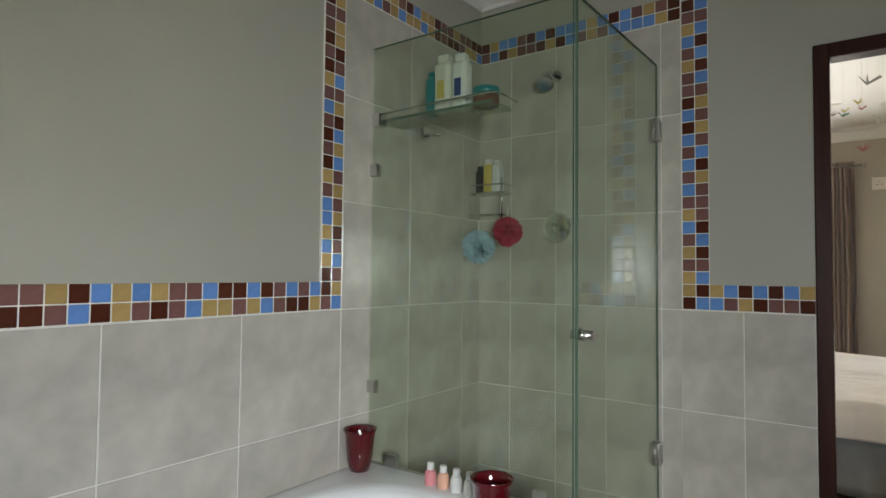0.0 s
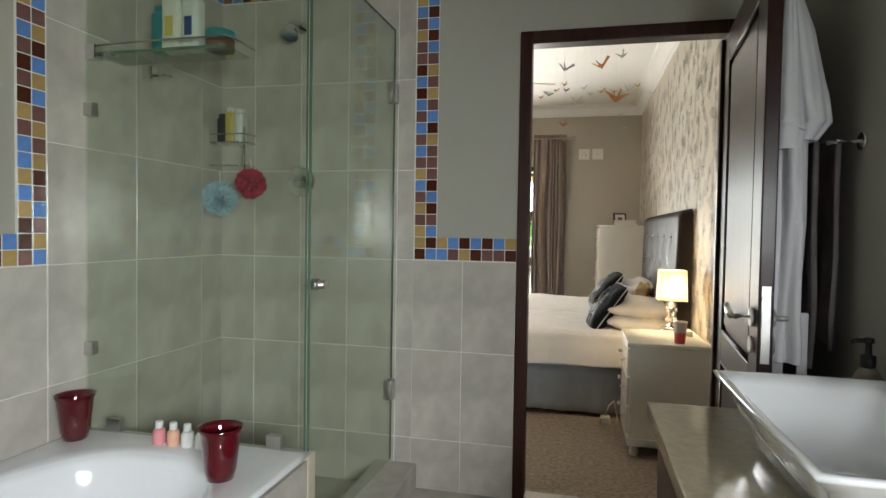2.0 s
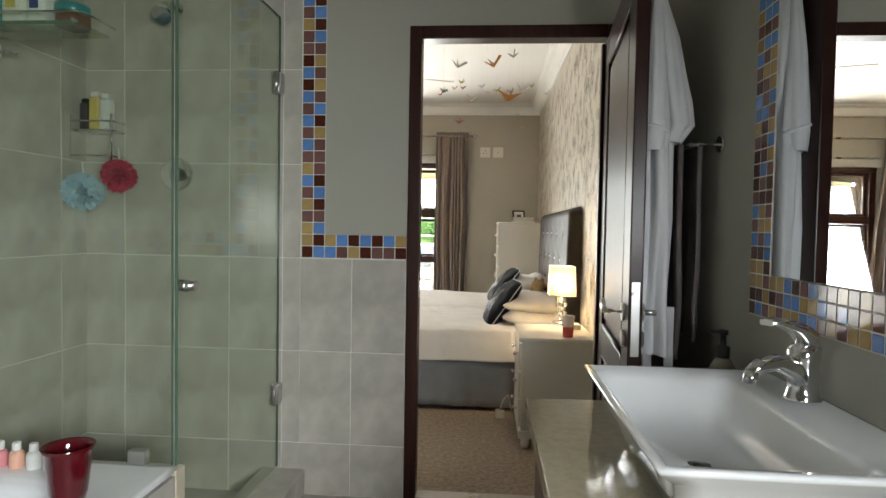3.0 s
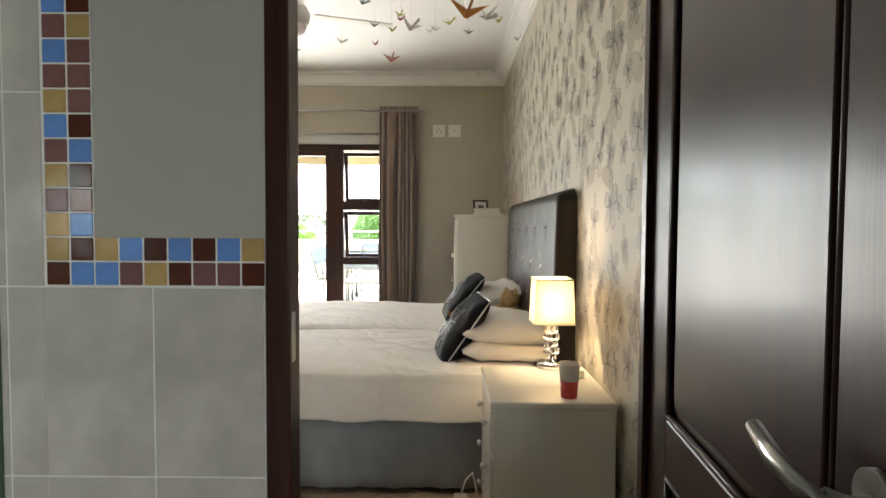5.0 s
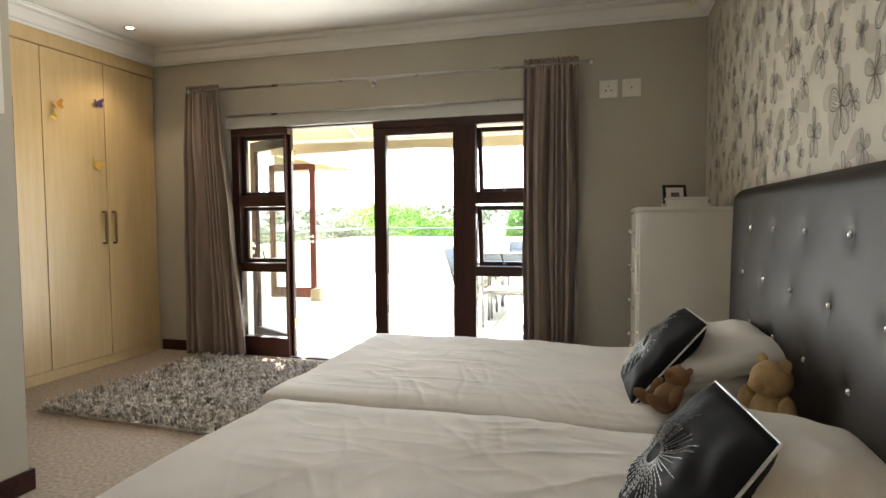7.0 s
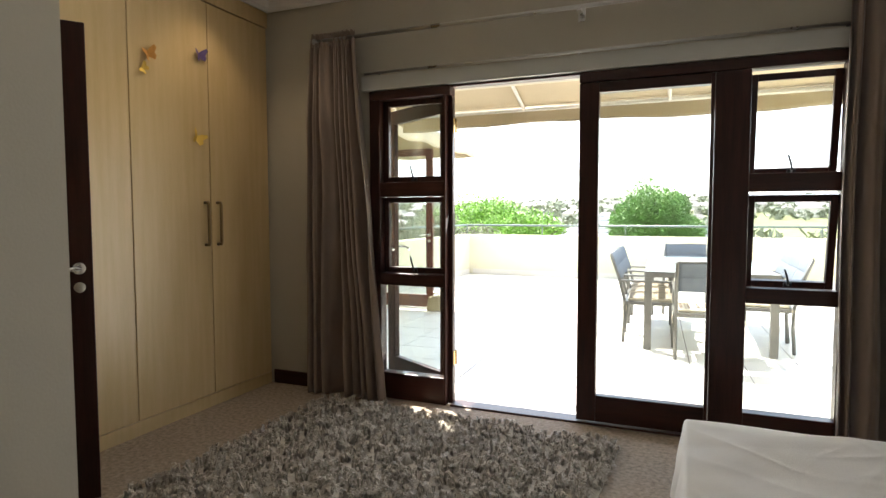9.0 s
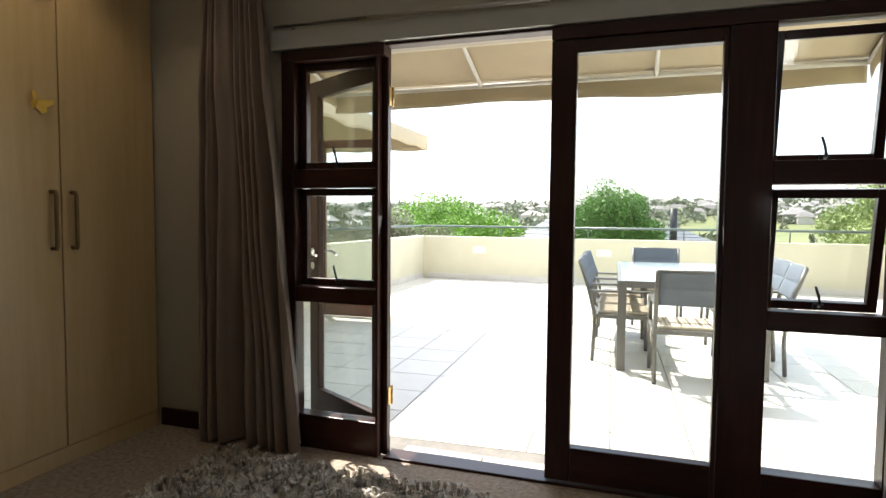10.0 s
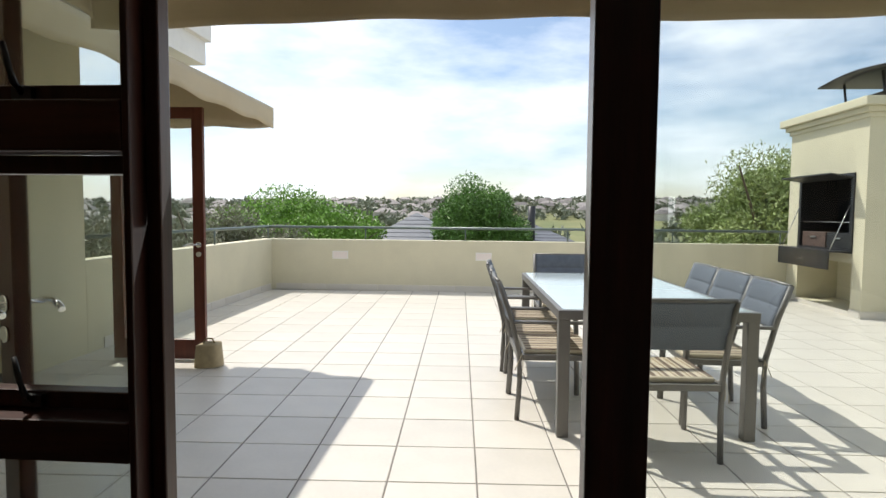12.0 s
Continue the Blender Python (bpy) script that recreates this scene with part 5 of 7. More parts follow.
def patio_table():
    t = thing("patio_table", pose(-0.895, 10.97, Z_T, 0, 0, 2), "grey aluminium patio table with a frosted glass top", "table")
    hx, hy, h = 0.56, 1.06, 0.735
    part("glass_top", obox(-hx + 0.03, hx - 0.03, -hy + 0.03, hy - 0.03, h - 0.010, h + 0.001, 0.002), M_TABLEGLASS, t, "pale frosted glass top").visible_shadow = False
    for a in ((-hx, hx, -hy, -hy + 0.045), (-hx, hx, hy - 0.045, hy), (-hx, -hx + 0.045, -hy + 0.045, hy - 0.045), (hx - 0.045, hx, -hy + 0.045, hy - 0.045)):
        part("apron", obox(*a, h - 0.055, h - 0.001, 0.004), M_ALU, t)
    for sx in (-1, 1):
        for sy in (-1, 1):
            x, y = sx * (hx - 0.036), sy * (hy - 0.036)
            part("leg", obox(x - 0.033, x + 0.033, y - 0.033, y + 0.033, 0, h - 0.055, 0.004), M_ALU, t)


patio_table()
M_STRIPE = [mat("stripe_" + n, c, 0.9, vary=0.08, scale=20, grain=400, bump=0.1) for n, c in (("cream", (0.55, 0.49, 0.38)), ("brown", (0.16, 0.12, 0.09)), ("tan", (0.32, 0.25, 0.17)))]


def patio_chair(m):
    """A sling armchair that faces +y."""
    c = thing("patio_chair", m, "grey aluminium patio armchair with padded sling and striped cushion", "chair", "chairs round the patio table")
    w, r = 0.26, 0.016
    for s in (-1, 1):
        x = s * w
        part("back_post", tube(bmesh.new(), [(x, 0.02, 0), (x, 0.035, 0.25), (x, 0.03, 0.42), (x, -0.03, 0.66), (x, -0.10, 0.86)], 0.017, 6), M_ALU, c)
        part("front_leg", tube(bmesh.new(), [(x, 0.50, 0), (x, 0.49, 0.40), (x, 0.48, 0.60)], 0.016, 6), M_ALU, c)
        part("armrest", obox(x - 0.022, x + 0.022, -0.01, 0.52, 0.60, 0.62, 0.008), M_ALU, c)
        part("seat_rail", obox(x - 0.012, x + 0.012, 0.03, 0.50, 0.375, 0.41, 0.004), M_ALU, c)
    part("front_rail", obox(-w, w, 0.478, 0.502, 0.375, 0.41, 0.004), M_ALU, c)
    part("rear_rail", obox(-w, w, 0.02, 0.045, 0.375, 0.41, 0.004), M_ALU, c)
    bm = bmesh.new()

    def sling(u, v):
        x = (u - 0.5) * 2 * (w - 0.012)
        pad = 0.010 * abs(math.sin(3.14159 * 2 * v)) ** 0.5
        z = 0.60 + 0.255 * v
        y = -0.010 - 0.090 * v - 0.012 * math.sin(3.14159 * u)
        return (x, y + pad * 0.9, z)
    grid(bm, 10, 24, sling)
    solid(part("backrest", bm, M_SLING, c, "blue grey padded sling back"), 0.022)
    part("top_rail", tube(bmesh.new(), [(-w, -0.10, 0.86), (0, -0.112, 0.862), (w, -0.10, 0.86)], 0.012, 6), M_ALU, c)
    part("seat_sling", obox(-w + 0.01, w - 0.01, 0.045, 0.478, 0.392, 0.402), M_SLING, c)
    cu = part("seat_cushion", obox(-w + 0.02, w - 0.02, 0.06, 0.50, 0.405, 0.438, 0.014, 3), M_STRIPE[0], c, "cream striped seat cushion")
    k = 0
    x = -w + 0.035
    while x < w - 0.05:
        ww = (0.026, 0.012, 0.018, 0.010)[k % 4]
        part("stripe", obox(x, x + ww, 0.075, 0.486, 0.4365, 0.4395, 0.0006, 1), M_STRIPE[1 + k % 2], cu)
        x += ww + (0.020, 0.014, 0.030, 0.014)[k % 4]
        k += 1
    for s in (-1, 1):
        bm = bmesh.new()
        for d in (-0.012, 0.02):
            tube(bm, [(s * (w - 0.02), 0.07, 0.42), (s * (w + 0.025), 0.045, 0.42), (s * (w + 0.03), 0.03 + d, 0.36), (s * (w + 0.025), 0.02 + d * 1.5, 0.32)], 0.003, 5)
        part("tie", bm, M_STRIPE[0], cu)
    return c


chair = patio_chair(pose(-0.875, 9.585, Z_T, 0, 0, 3))
for x, y, a in ((-1.66, 10.43, -87), (-1.68, 10.97, -90), (-1.70, 11.55, -92), (-0.12, 10.42, 88), (-0.11, 10.97, 92), (-0.11, 11.53, 90), (-1.06, 12.56, 181)):
    copy_thing(chair, pose(x, y, Z_T, 0, 0, a))

# built-in barbecue
braai = thing("barbecue", pose(2.84, 15.0, Z_T), "cream plastered built-in barbecue with an open steel firebox", "barbecue")
BN, BF, B0, B1 = -0.80, 1.04, -0.58, 0.72
bm = obox(0.02, 0.75, BN, BF, 1.84, 2.50)
box(bm, 0.02, 0.75, BN, B0, 0, 1.84)
box(bm, 0.02, 0.75, B1, BF, 0, 1.84)
box(bm, 0.02, 0.75, B0, B1, 0.68, 0.80)
box(bm, 0.60, 0.75, B0, B1, 0, 0.68)
box(bm, 0.02, 0.60, B0, B1, 0, 0.06)
box(bm, 0.75, 2.2, BN, BF, 0, 2.50)
part("masonry", bm, M_CREAMWALL, braai)
for o, z0, z1 in ((0.03, 2.50, 2.56), (0.07, 2.56, 2.63), (0.13, 2.63, 2.74)):
    part("cornice_course", obox(0.02 - o, 2.2 + o, BN - o, BF + o, z0, z1, 0.012), M_CREAMWALL, braai)
for a in ((0.0, 0.02, BN, B0), (0.0, 0.02, B1, BF), (0.0, 0.02, B0, 0.07), (0.0, 0.02, 0.075, B1)):
    part("plinth_tile", obox(a[0], a[1], a[2] + 0.002, a[3] - 0.002, 0.0, 0.09 if a[2] in (BN, B1) else 0.062, 0.003), M_PATIO, braai)
for x in (0.0, 0.43, 0.86, 1.29, 1.72):
    part("plinth_tile", obox(x + 0.002, x + 0.428, BN - 0.02, BN, 0.0, 0.09, 0.003), M_PATIO, braai)
fire = part("firebox", box(box(box(box(obox(0.0, 0.03, B0, B0 + 0.06, 0.80, 1.84, 0.003), 0.0, 0.03, B1 - 0.06, B1, 0.80, 1.84), 0.0, 0.03, B0 + 0.06, B1 - 0.06, 1.77, 1.84), 0.0, 0.03, B0 + 0.06, B1 - 0.06, 0.80, 0.85),
                           0.55, 0.60, B0, B1, 0.80, 1.84), M_DARKMETAL, braai, "dark steel firebox")
for y in (B0 + 0.002, B1 - 0.012):
    part("side_lining", obox(0.03, 0.55, y, y + 0.01, 0.80, 1.84), M_DARKMETAL, fire)
part("roof_lining", obox(0.03, 0.55, B0 + 0.012, B1 - 0.012, 1.82, 1.838), M_DARKMETAL, fire)
part("hood_flap", slab(bmesh.new(), [(0.0, B0 + 0.03, 1.77), (0.0, B1 - 0.03, 1.77), (-0.28, B1 - 0.03, 1.82), (-0.28, B0 + 0.03, 1.82)], (0, 0, 1), 0.018), M_DARKMETAL, fire, "raised steel flap")
flap = part("drop_flap", box(obox(-0.27, -0.25, B0 + 0.02, B1 - 0.02, 0.59, 0.83, 0.003), -0.25, 0.0, B0 + 0.02, B1 - 0.02, 0.815, 0.83), M_DARKMETAL, fire, "lowered steel flap")
part("flap_rim", box(box(obox(-0.278, -0.27, B0 + 0.02, B1 - 0.02, 0.59, 0.61), -0.278, -0.27, B0 + 0.02, B0 + 0.04, 0.61, 0.83), -0.278, -0.27, B1 - 0.04, B1 - 0.02, 0.61, 0.83), M_DARKMETAL, flap)
part("pull", tube(bmesh.new(), [(-0.27, 0.0, 0.70), (-0.295, 0.01, 0.695), (-0.295, 0.15, 0.695), (-0.27, 0.16, 0.70)], 0.006, 8), M_STEEL, flap)
M_RUST = mat("rusty_steel", (0.11, 0.07, 0.055), 0.6, 0.3, vary=0.4)
for a, b, m in ((B0 + 0.08, 0.02, M_DARKMETAL), (0.05, B1 - 0.08, M_RUST)):
    dr = part("drawer_box", obox(0.03, 0.4, a, b, 0.85, 1.06, 0.006), m, fire)
    part("drawer_pull", obox(0.015, 0.03, (a + b) / 2 - 0.07, (a + b) / 2 + 0.07, 0.975, 0.995, 0.004), M_STEEL, dr, "steel bar pull")
bm = bmesh.new()
for i in range(9):
    rod(bm, (0.06 + i * 0.05, B0 + 0.02, 1.20), (0.06 + i * 0.05, B1 - 0.02, 1.20), 0.006, seg=6)
part("grill", bm, M_STEEL, fire)
for y in (B0 + 0.05, B1 - 0.05):
    bm = bmesh.new()
    rod(bm, (-0.01, y, 1.42), (-0.24, y, 0.83), 0.006, seg=6)
    part("chain", bm, M_STEEL, fire)
bm = bmesh.new()
grid(bm, 20, 6, lambda u, v: (0.05 + 1.6 * v, -0.95 + 1.4 * u, 3.10 + 0.05 * math.sin(3.14159 * u)))
solid(part("chimney_cowl", bm, M_DARKMETAL, braai, "dark curved steel chimney cowl"), 0.02)
bm = bmesh.new()
grid(bm, 8, 4, lambda u, v: (0.2 + 1.3 * v, -0.7 + 1.15 * u, 2.82 + 0.07 * math.sin(3.14159 * v)))
solid(part("chimney_cap", bm, M_DARKMETAL, braai), 0.02)
for x in (0.3, 1.4):
    for y in (-0.62, 0.18):
        part("cowl_strut", rod(bmesh.new(), (x, y, 2.74), (x, y + 0.08, 3.12), 0.018, seg=6), M_DARKMETAL, braai)

# railing on the parapets
rail2 = thing("terrace_rail", pose(0, 0, 0), "slim dark green metal handrail above the parapet", "railing")
M_RAIL = mat("green_grey_paint", (0.10, 0.13, 0.12), 0.4, 0.2, vary=0.1)
part("handrail", tube(bmesh.new(), [(-5.45, 11.6, 1.0), (-5.45, 16.15, 1.0)], 0.022, 10), M_RAIL, rail2)
part("handrail", tube(bmesh.new(), [(-5.45, 16.15, 1.0), (6.1, 16.15, 1.0)], 0.022, 10), M_RAIL, rail2)
for x in [-5.45 + 1.65 * i for i in range(7)]:
    part("baluster", rod(bmesh.new(), (x, 16.15, 0.80), (x, 16.15, 1.0), 0.012), M_RAIL, rail2)
for y in (12.4, 14.2):
    part("baluster", rod(bmesh.new(), (-5.45, y, 0.80), (-5.45, y, 1.0), 0.012), M_RAIL, rail2)
for x in (-4.20, -1.85):
    v = thing("wall_light", pose(x, 16.05, 0.55), "white rectangular recessed light in the parapet", "wall light", "parapet lights")
    part("frame", box(box(box(obox(-0.13, 0.13, -0.012, 0.0, 0.05, 0.065), -0.13, 0.13, -0.012, 0, -0.065, -0.05), -0.13, -0.115, -0.012, 0, -0.05, 0.05), 0.115, 0.13, -0.012, 0, -0.05, 0.05), M_WHITEMETAL, v)
    part("diffuser", obox(-0.115, 0.115, -0.006, -0.001, -0.05, 0.05), M_FROST, v)

# awnings
aw = thing("awning", pose(0, 0, 0), "beige canvas awning with a wavy valance over the folding doors", "awning")
A0, A1, AY0, AY1, AZ0, AZ1 = -3.35, -0.12, 7.83, 8.76, 2.42, 2.09
bm = bmesh.new()


def sag(u, v):
    x = A0 + (A1 - A0) * u
    bay = abs(math.sin(3.14159 * u * 3))
    return (x, AY0 + (AY1 - AY0) * v, AZ0 + (AZ1 - AZ0) * v - 0.035 * bay * math.sin(3.14159 * v))


grid(bm, 72, 20, sag)
solid(part("canopy", bm, M_CANVAS, aw), 0.004)
bm = bmesh.new()
grid(bm, 140, 5, lambda u, v: (A0 + (A1 - A0) * u, AY1 + 0.01 + 0.010 * math.sin(19 * u) * v, AZ1 - 0.145 * v - 0.010 * v * math.sin(9 * u + 1) - 0.004 * v * math.sin(31 * u)))
solid(part("valance", bm, M_CANVAS, aw, "scalloped canvas valance"), 0.003)
for x in (A0, A1):
    bm = bmesh.new()
    grid(bm, 30, 4, lambda u, v: (x + 0.015 * math.sin(14 * u) * v, AY0 + (AY1 - AY0) * u, AZ0 + (AZ1 - AZ0) * u - (0.14 + 0.02 * math.sin(11 * u)) * v))
    solid(part("side_valance", bm, M_CANVAS, aw), 0.003)
for k in range(4):
    x = A0 + (A1 - A0) * k / 3
    part("rib", rod(bmesh.new(), (x, AY0, AZ0 - 0.045), (x, AY1 - 0.01, AZ1 - 0.03), 0.013, seg=8), M_WHITEMETAL, aw, "white metal rib")
part("front_bar", rod(bmesh.new(), (A0, AY1 - 0.01, AZ1 - 0.03), (A1, AY1 - 0.01, AZ1 - 0.03), 0.016, seg=8), M_WHITEMETAL, aw)
aw2 = thing("awning", pose(0, 0, 0), "beige canvas awning on the house's side wing", "awning")
bm = bmesh.new()
grid(bm, 20, 40, lambda u, v: (-5.34 + 1.5 * u, 8.3 + 3.75 * v, 2.72 - 0.50 * u - 0.05 * abs(math.sin(9.42 * v)) * math.sin(3.14 * u)))
solid(part("canopy", bm, M_CANVAS, aw2), 0.004)
bm = bmesh.new()
grid(bm, 60, 4, lambda u, v: (-3.84 + 0.015 * math.sin(25 * u) * v, 8.3 + 3.75 * u, 2.22 - 0.18 * v - 0.012 * v * math.sin(33 * u)))
solid(part("valance", bm, M_CANVAS, aw2), 0.003)
for y in (8.3, 12.05):
    bm = bmesh.new()
    grid(bm, 20, 4, lambda u, v: (-5.34 + 1.5 * u, y + 0.01 * math.sin(16 * u) * v, (2.72 - 0.50 * u) * (1 - v) + v * (2.56 - 0.50 * u if y < 9 else 2.04 + 0.01 * math.sin(13 * u))))
    solid(part("side_valance", bm, M_CANVAS, aw2), 0.003)
for y in (8.3, 10.2, 12.03):
    part("rib", rod(bmesh.new(), (-5.34, y, 2.67), (-3.86, y, 2.19), 0.013, seg=8), M_WHITEMETAL, aw2)

# house wing: eave (run back as added roof to darken it), door leaf, sandbag
structure("wing_eave", box(obox(-8.6, -4.71, 8.36, 12.64, 3.002, 3.20, 0.01), -5.335, -4.76, 8.36, 12.6, 2.76, 3.002), M_WHITEMETAL, "white boxed eave of the side wing, extended back as an added roof", "roof")
structure("main_eave", obox(-8.0, 6.4, 5.0, 8.35, 3.0, 3.2, 0.01), M_WHITEMETAL, "white boxed eave over the bedroom", "roof")
wing_door = tagged(thing("door_3", pose(-5.0, 11.34, Z_T + 0.01, 0, 0, 2), "open reddish brown glazed timber door of the side wing", "door"), kind="structure")
door_leaf(wing_door, 0.80, 2.13, M_REDWOOD)
bag = thing("door_stop", pose(-4.09, 11.20, Z_T), "sandy fabric door stop bag on the terrace", "door stop")
bm = bmesh.new()
grid(bm, 20, 14, lambda u, v: (0.11 * math.copysign(abs(math.cos(6.28319 * u)) ** 0.6, math.cos(6.28319 * u)) * (1 - 0.15 * v) * (0.02 if v == 1 else 1), 0.09 * math.copysign(abs(math.sin(6.28319 * u)) ** 0.6, math.sin(6.28319 * u)) * (1 - 0.15 * v) * (0.02 if v == 1 else 1), 0.19 * min(v * 1.05, 1) + 0.01 * math.sin(9 * u)))
part("bag", bm, mat("sandy_canvas", (0.38, 0.31, 0.19), 0.9, vary=0.15, scale=20), bag)
part("bag_handle", tube(bmesh.new(), [(-0.05, 0, 0.19), (-0.02, 0, 0.23), (0.03, 0, 0.23), (0.05, 0, 0.19)], 0.007, 6), mat("tan_strap", (0.3, 0.22, 0.12), 0.9), bag)

# ---- distance ----
Z_G = -3.4
M_GRASS = mat("grass", (0.10, 0.13, 0.04), 0.95, vary=0.3, scale=0.05, grain=1.2, bump=0.2, color2=(0.22, 0.21, 0.09))


def land_z(x, y):
    d = math.hypot(x, y)
    a = math.atan2(x, y)
    rise = max(0, d - 160) / 500
    z = Z_G - 6 * max(0, min(1, (d - 40) / 120)) + 21 * min(rise, 1.0) ** 1.15 * (1 + 0.25 * math.sin(3 * a + 1))
    return z + 1.5 * noise.noise(Vector((x * 0.012, y * 0.012, 3))) * min(1, max(0, d - 50) / 100)


bm = bmesh.new()
radii = [0.5, 12, 25, 40, 60, 85, 115, 150, 190, 240, 300, 360, 430, 500, 580, 680, 900, 1500, 3000]
grid(bm, 96, len(radii) - 1, lambda u, v: (radii[round(v * (len(radii) - 1))] * math.sin(6.28319 * u), radii[round(v * (len(radii) - 1))] * math.cos(6.28319 * u),
                                          land_z(radii[round(v * (len(radii) - 1))] * math.sin(6.28319 * u), radii[round(v * (len(radii) - 1))] * math.cos(6.28319 * u))))
bmesh.ops.remove_doubles(bm, verts=bm.verts, dist=0.01)
structure("ground", bm, M_GRASS, "green and dry grass land rising to far hills", "ground")


def leafy(centre, radii3, count, size, seed, name, material, parent, slim=0.45, lumps=20):
    """A crown: many small leaves in uneven clumps."""
    rng = np.random.default_rng(seed)
    c = np.array(centre)
    r3 = np.array(radii3)
    cl = rng.normal(size=(lumps, 3))
    cl /= np.linalg.norm(cl, axis=1)[:, None]
    cl *= rng.uniform(0.2, 0.82, (lumps, 1))
    cl[:, 2] = np.abs(cl[:, 2]) * 0.9 - 0.15
    pick = rng.integers(0, lumps, count)
    d = rng.normal(size=(count, 3))
    d /= np.linalg.norm(d, axis=1)[:, None]
    p = c + (cl[pick] + d * (rng.uniform(0, 1, (count, 1)) ** 0.4) * rng.uniform(0.18, 0.44, lumps)[pick][:, None]) * r3
    stray = rng.random(count) < 0.03
    p[stray] = c + (p[stray] - c) * rng.uniform(1.0, 1.12, (int(stray.sum()), 1))
    a = rng.normal(size=(count, 3))
    a[:, 2] += 0.5
    a /= np.linalg.norm(a, axis=1)[:, None]
    b = np.cross(a, rng.normal(size=(count, 3)))
    b /= np.linalg.norm(b, axis=1)[:, None]
    s = (size * rng.uniform(0.6, 1.4, count))[:, None]
    v = np.stack([p, p + a * s * 0.5 + b * s * slim * 0.5, p + a * s, p + a * s * 0.5 - b * s * slim * 0.5], axis=1).reshape(-1, 3)
    me = bpy.data.meshes.new(name)
    me.from_pydata(v.tolist(), [], np.arange(count * 4).reshape(-1, 4).tolist())
    me.materials.append(material)
    ob = new(name, me)
    ob.parent = parent
    return ob


def leaf_mat(name, c1, c2):
    m = mat(name, c1, 0.55, vary=0.3, scale=0.8, grain=6, bump=0.0, island=0.35, color2=c2)
    m.node_tree.nodes["Principled BSDF"].inputs["Transmission Weight"].default_value = 0.0
    return m


M_LEAF_A = leaf_mat("bright_leaf", (0.12, 0.25, 0.03), (0.24, 0.42, 0.06))
M_LEAF_B = leaf_mat("thorn_leaf", (0.07, 0.16, 0.03), (0.14, 0.27, 0.05))
M_LEAF_C = leaf_mat("olive_leaf", (0.22, 0.30, 0.09), (0.40, 0.46, 0.19))
M_LEAF_D = leaf_mat("grey_olive_leaf", (0.15, 0.165, 0.095), (0.25, 0.25, 0.16))
M_BARK = mat("bark", (0.10, 0.075, 0.05), 0.9, vary=0.3, scale=8, grain=40, bump=0.3)


def tree(x, y, base, top, rx, ry, material, count, size, seed, label, slim=0.45, crown=0.62, lumps=22):
    t = thing("tree", pose(x, y, base), label, "tree")
    h = top - base
    rng = random.Random(seed)
    bm = bmesh.new()
    tube(bm, [(0, 0, 0), (0.1, 0.05, h * 0.25), (0.0, 0.1, h * 0.5), (0.1, 0, h * 0.8)], [0.16, 0.13, 0.09, 0.03], 8)
    for k in range(9):
        a = rng.uniform(0, 6.28)
        z0 = h * rng.uniform(0.25, 0.5)
        e = (math.cos(a) * rx * 0.7, math.sin(a) * ry * 0.7, h * rng.uniform(0.6, 0.9))
        tube(bm, [(0.05, 0.05, z0), (e[0] * 0.5, e[1] * 0.5, (z0 + e[2]) / 2 + 0.1), e], [0.06, 0.04, 0.015], 6)
    part("trunk", bm, M_BARK, t)
    leafy((0, 0, h * (1 - crown / 2)), (rx, ry, h * crown / 2), count, size, seed, "crown", material, t, slim, lumps)
    return t


tree(-7.9, 19.5, Z_G, 1.85, 2.3, 1.7, M_LEAF_D, 42000, 0.10, 1, "grey green olive tree behind the parapet", 0.25)
tree(-7.0, 23.0, Z_G - 0.5, 2.15, 3.1, 2.4, M_LEAF_A, 95000, 0.085, 2, "bright green broad tree behind the parapet", 0.5, 0.6, 30)
tree(-2.05, 25.0, Z_G - 0.8, 2.80, 1.85, 1.9, M_LEAF_B, 85000, 0.095, 3, "dark green thorn tree behind the parapet", 0.35, 0.6, 30)
tree(4.0, 18.6, Z_G, 3.1, 2.5, 1.8, M_LEAF_C, 80000, 0.09, 4, "olive tree behind the terrace beside the barbecue", 0.25, 0.7, 30)
tree(-3.4, 20.5, Z_G, 0.5, 3.6, 1.2, M_LEAF_A, 26000, 0.11, 5, "low green shrubs behind the parapet", 0.4, 0.5, 30)
tree(-10.5, 17.5, Z_G, 1.7, 2.0, 1.8, M_LEAF_D, 16000, 0.12, 6, "grey green olive tree behind the parapet", 0.25)

# neighbour's house
M_ROOF = mat("slate_roof", (0.13, 0.14, 0.16), 0.5, vary=0.2, scale=3, grain=20, bump=0.1, stretch=(1, 1, 6))
M_FARWALL = mat("far_wall", (0.5, 0.45, 0.38), 0.8, vary=0.1, scale=0.3)


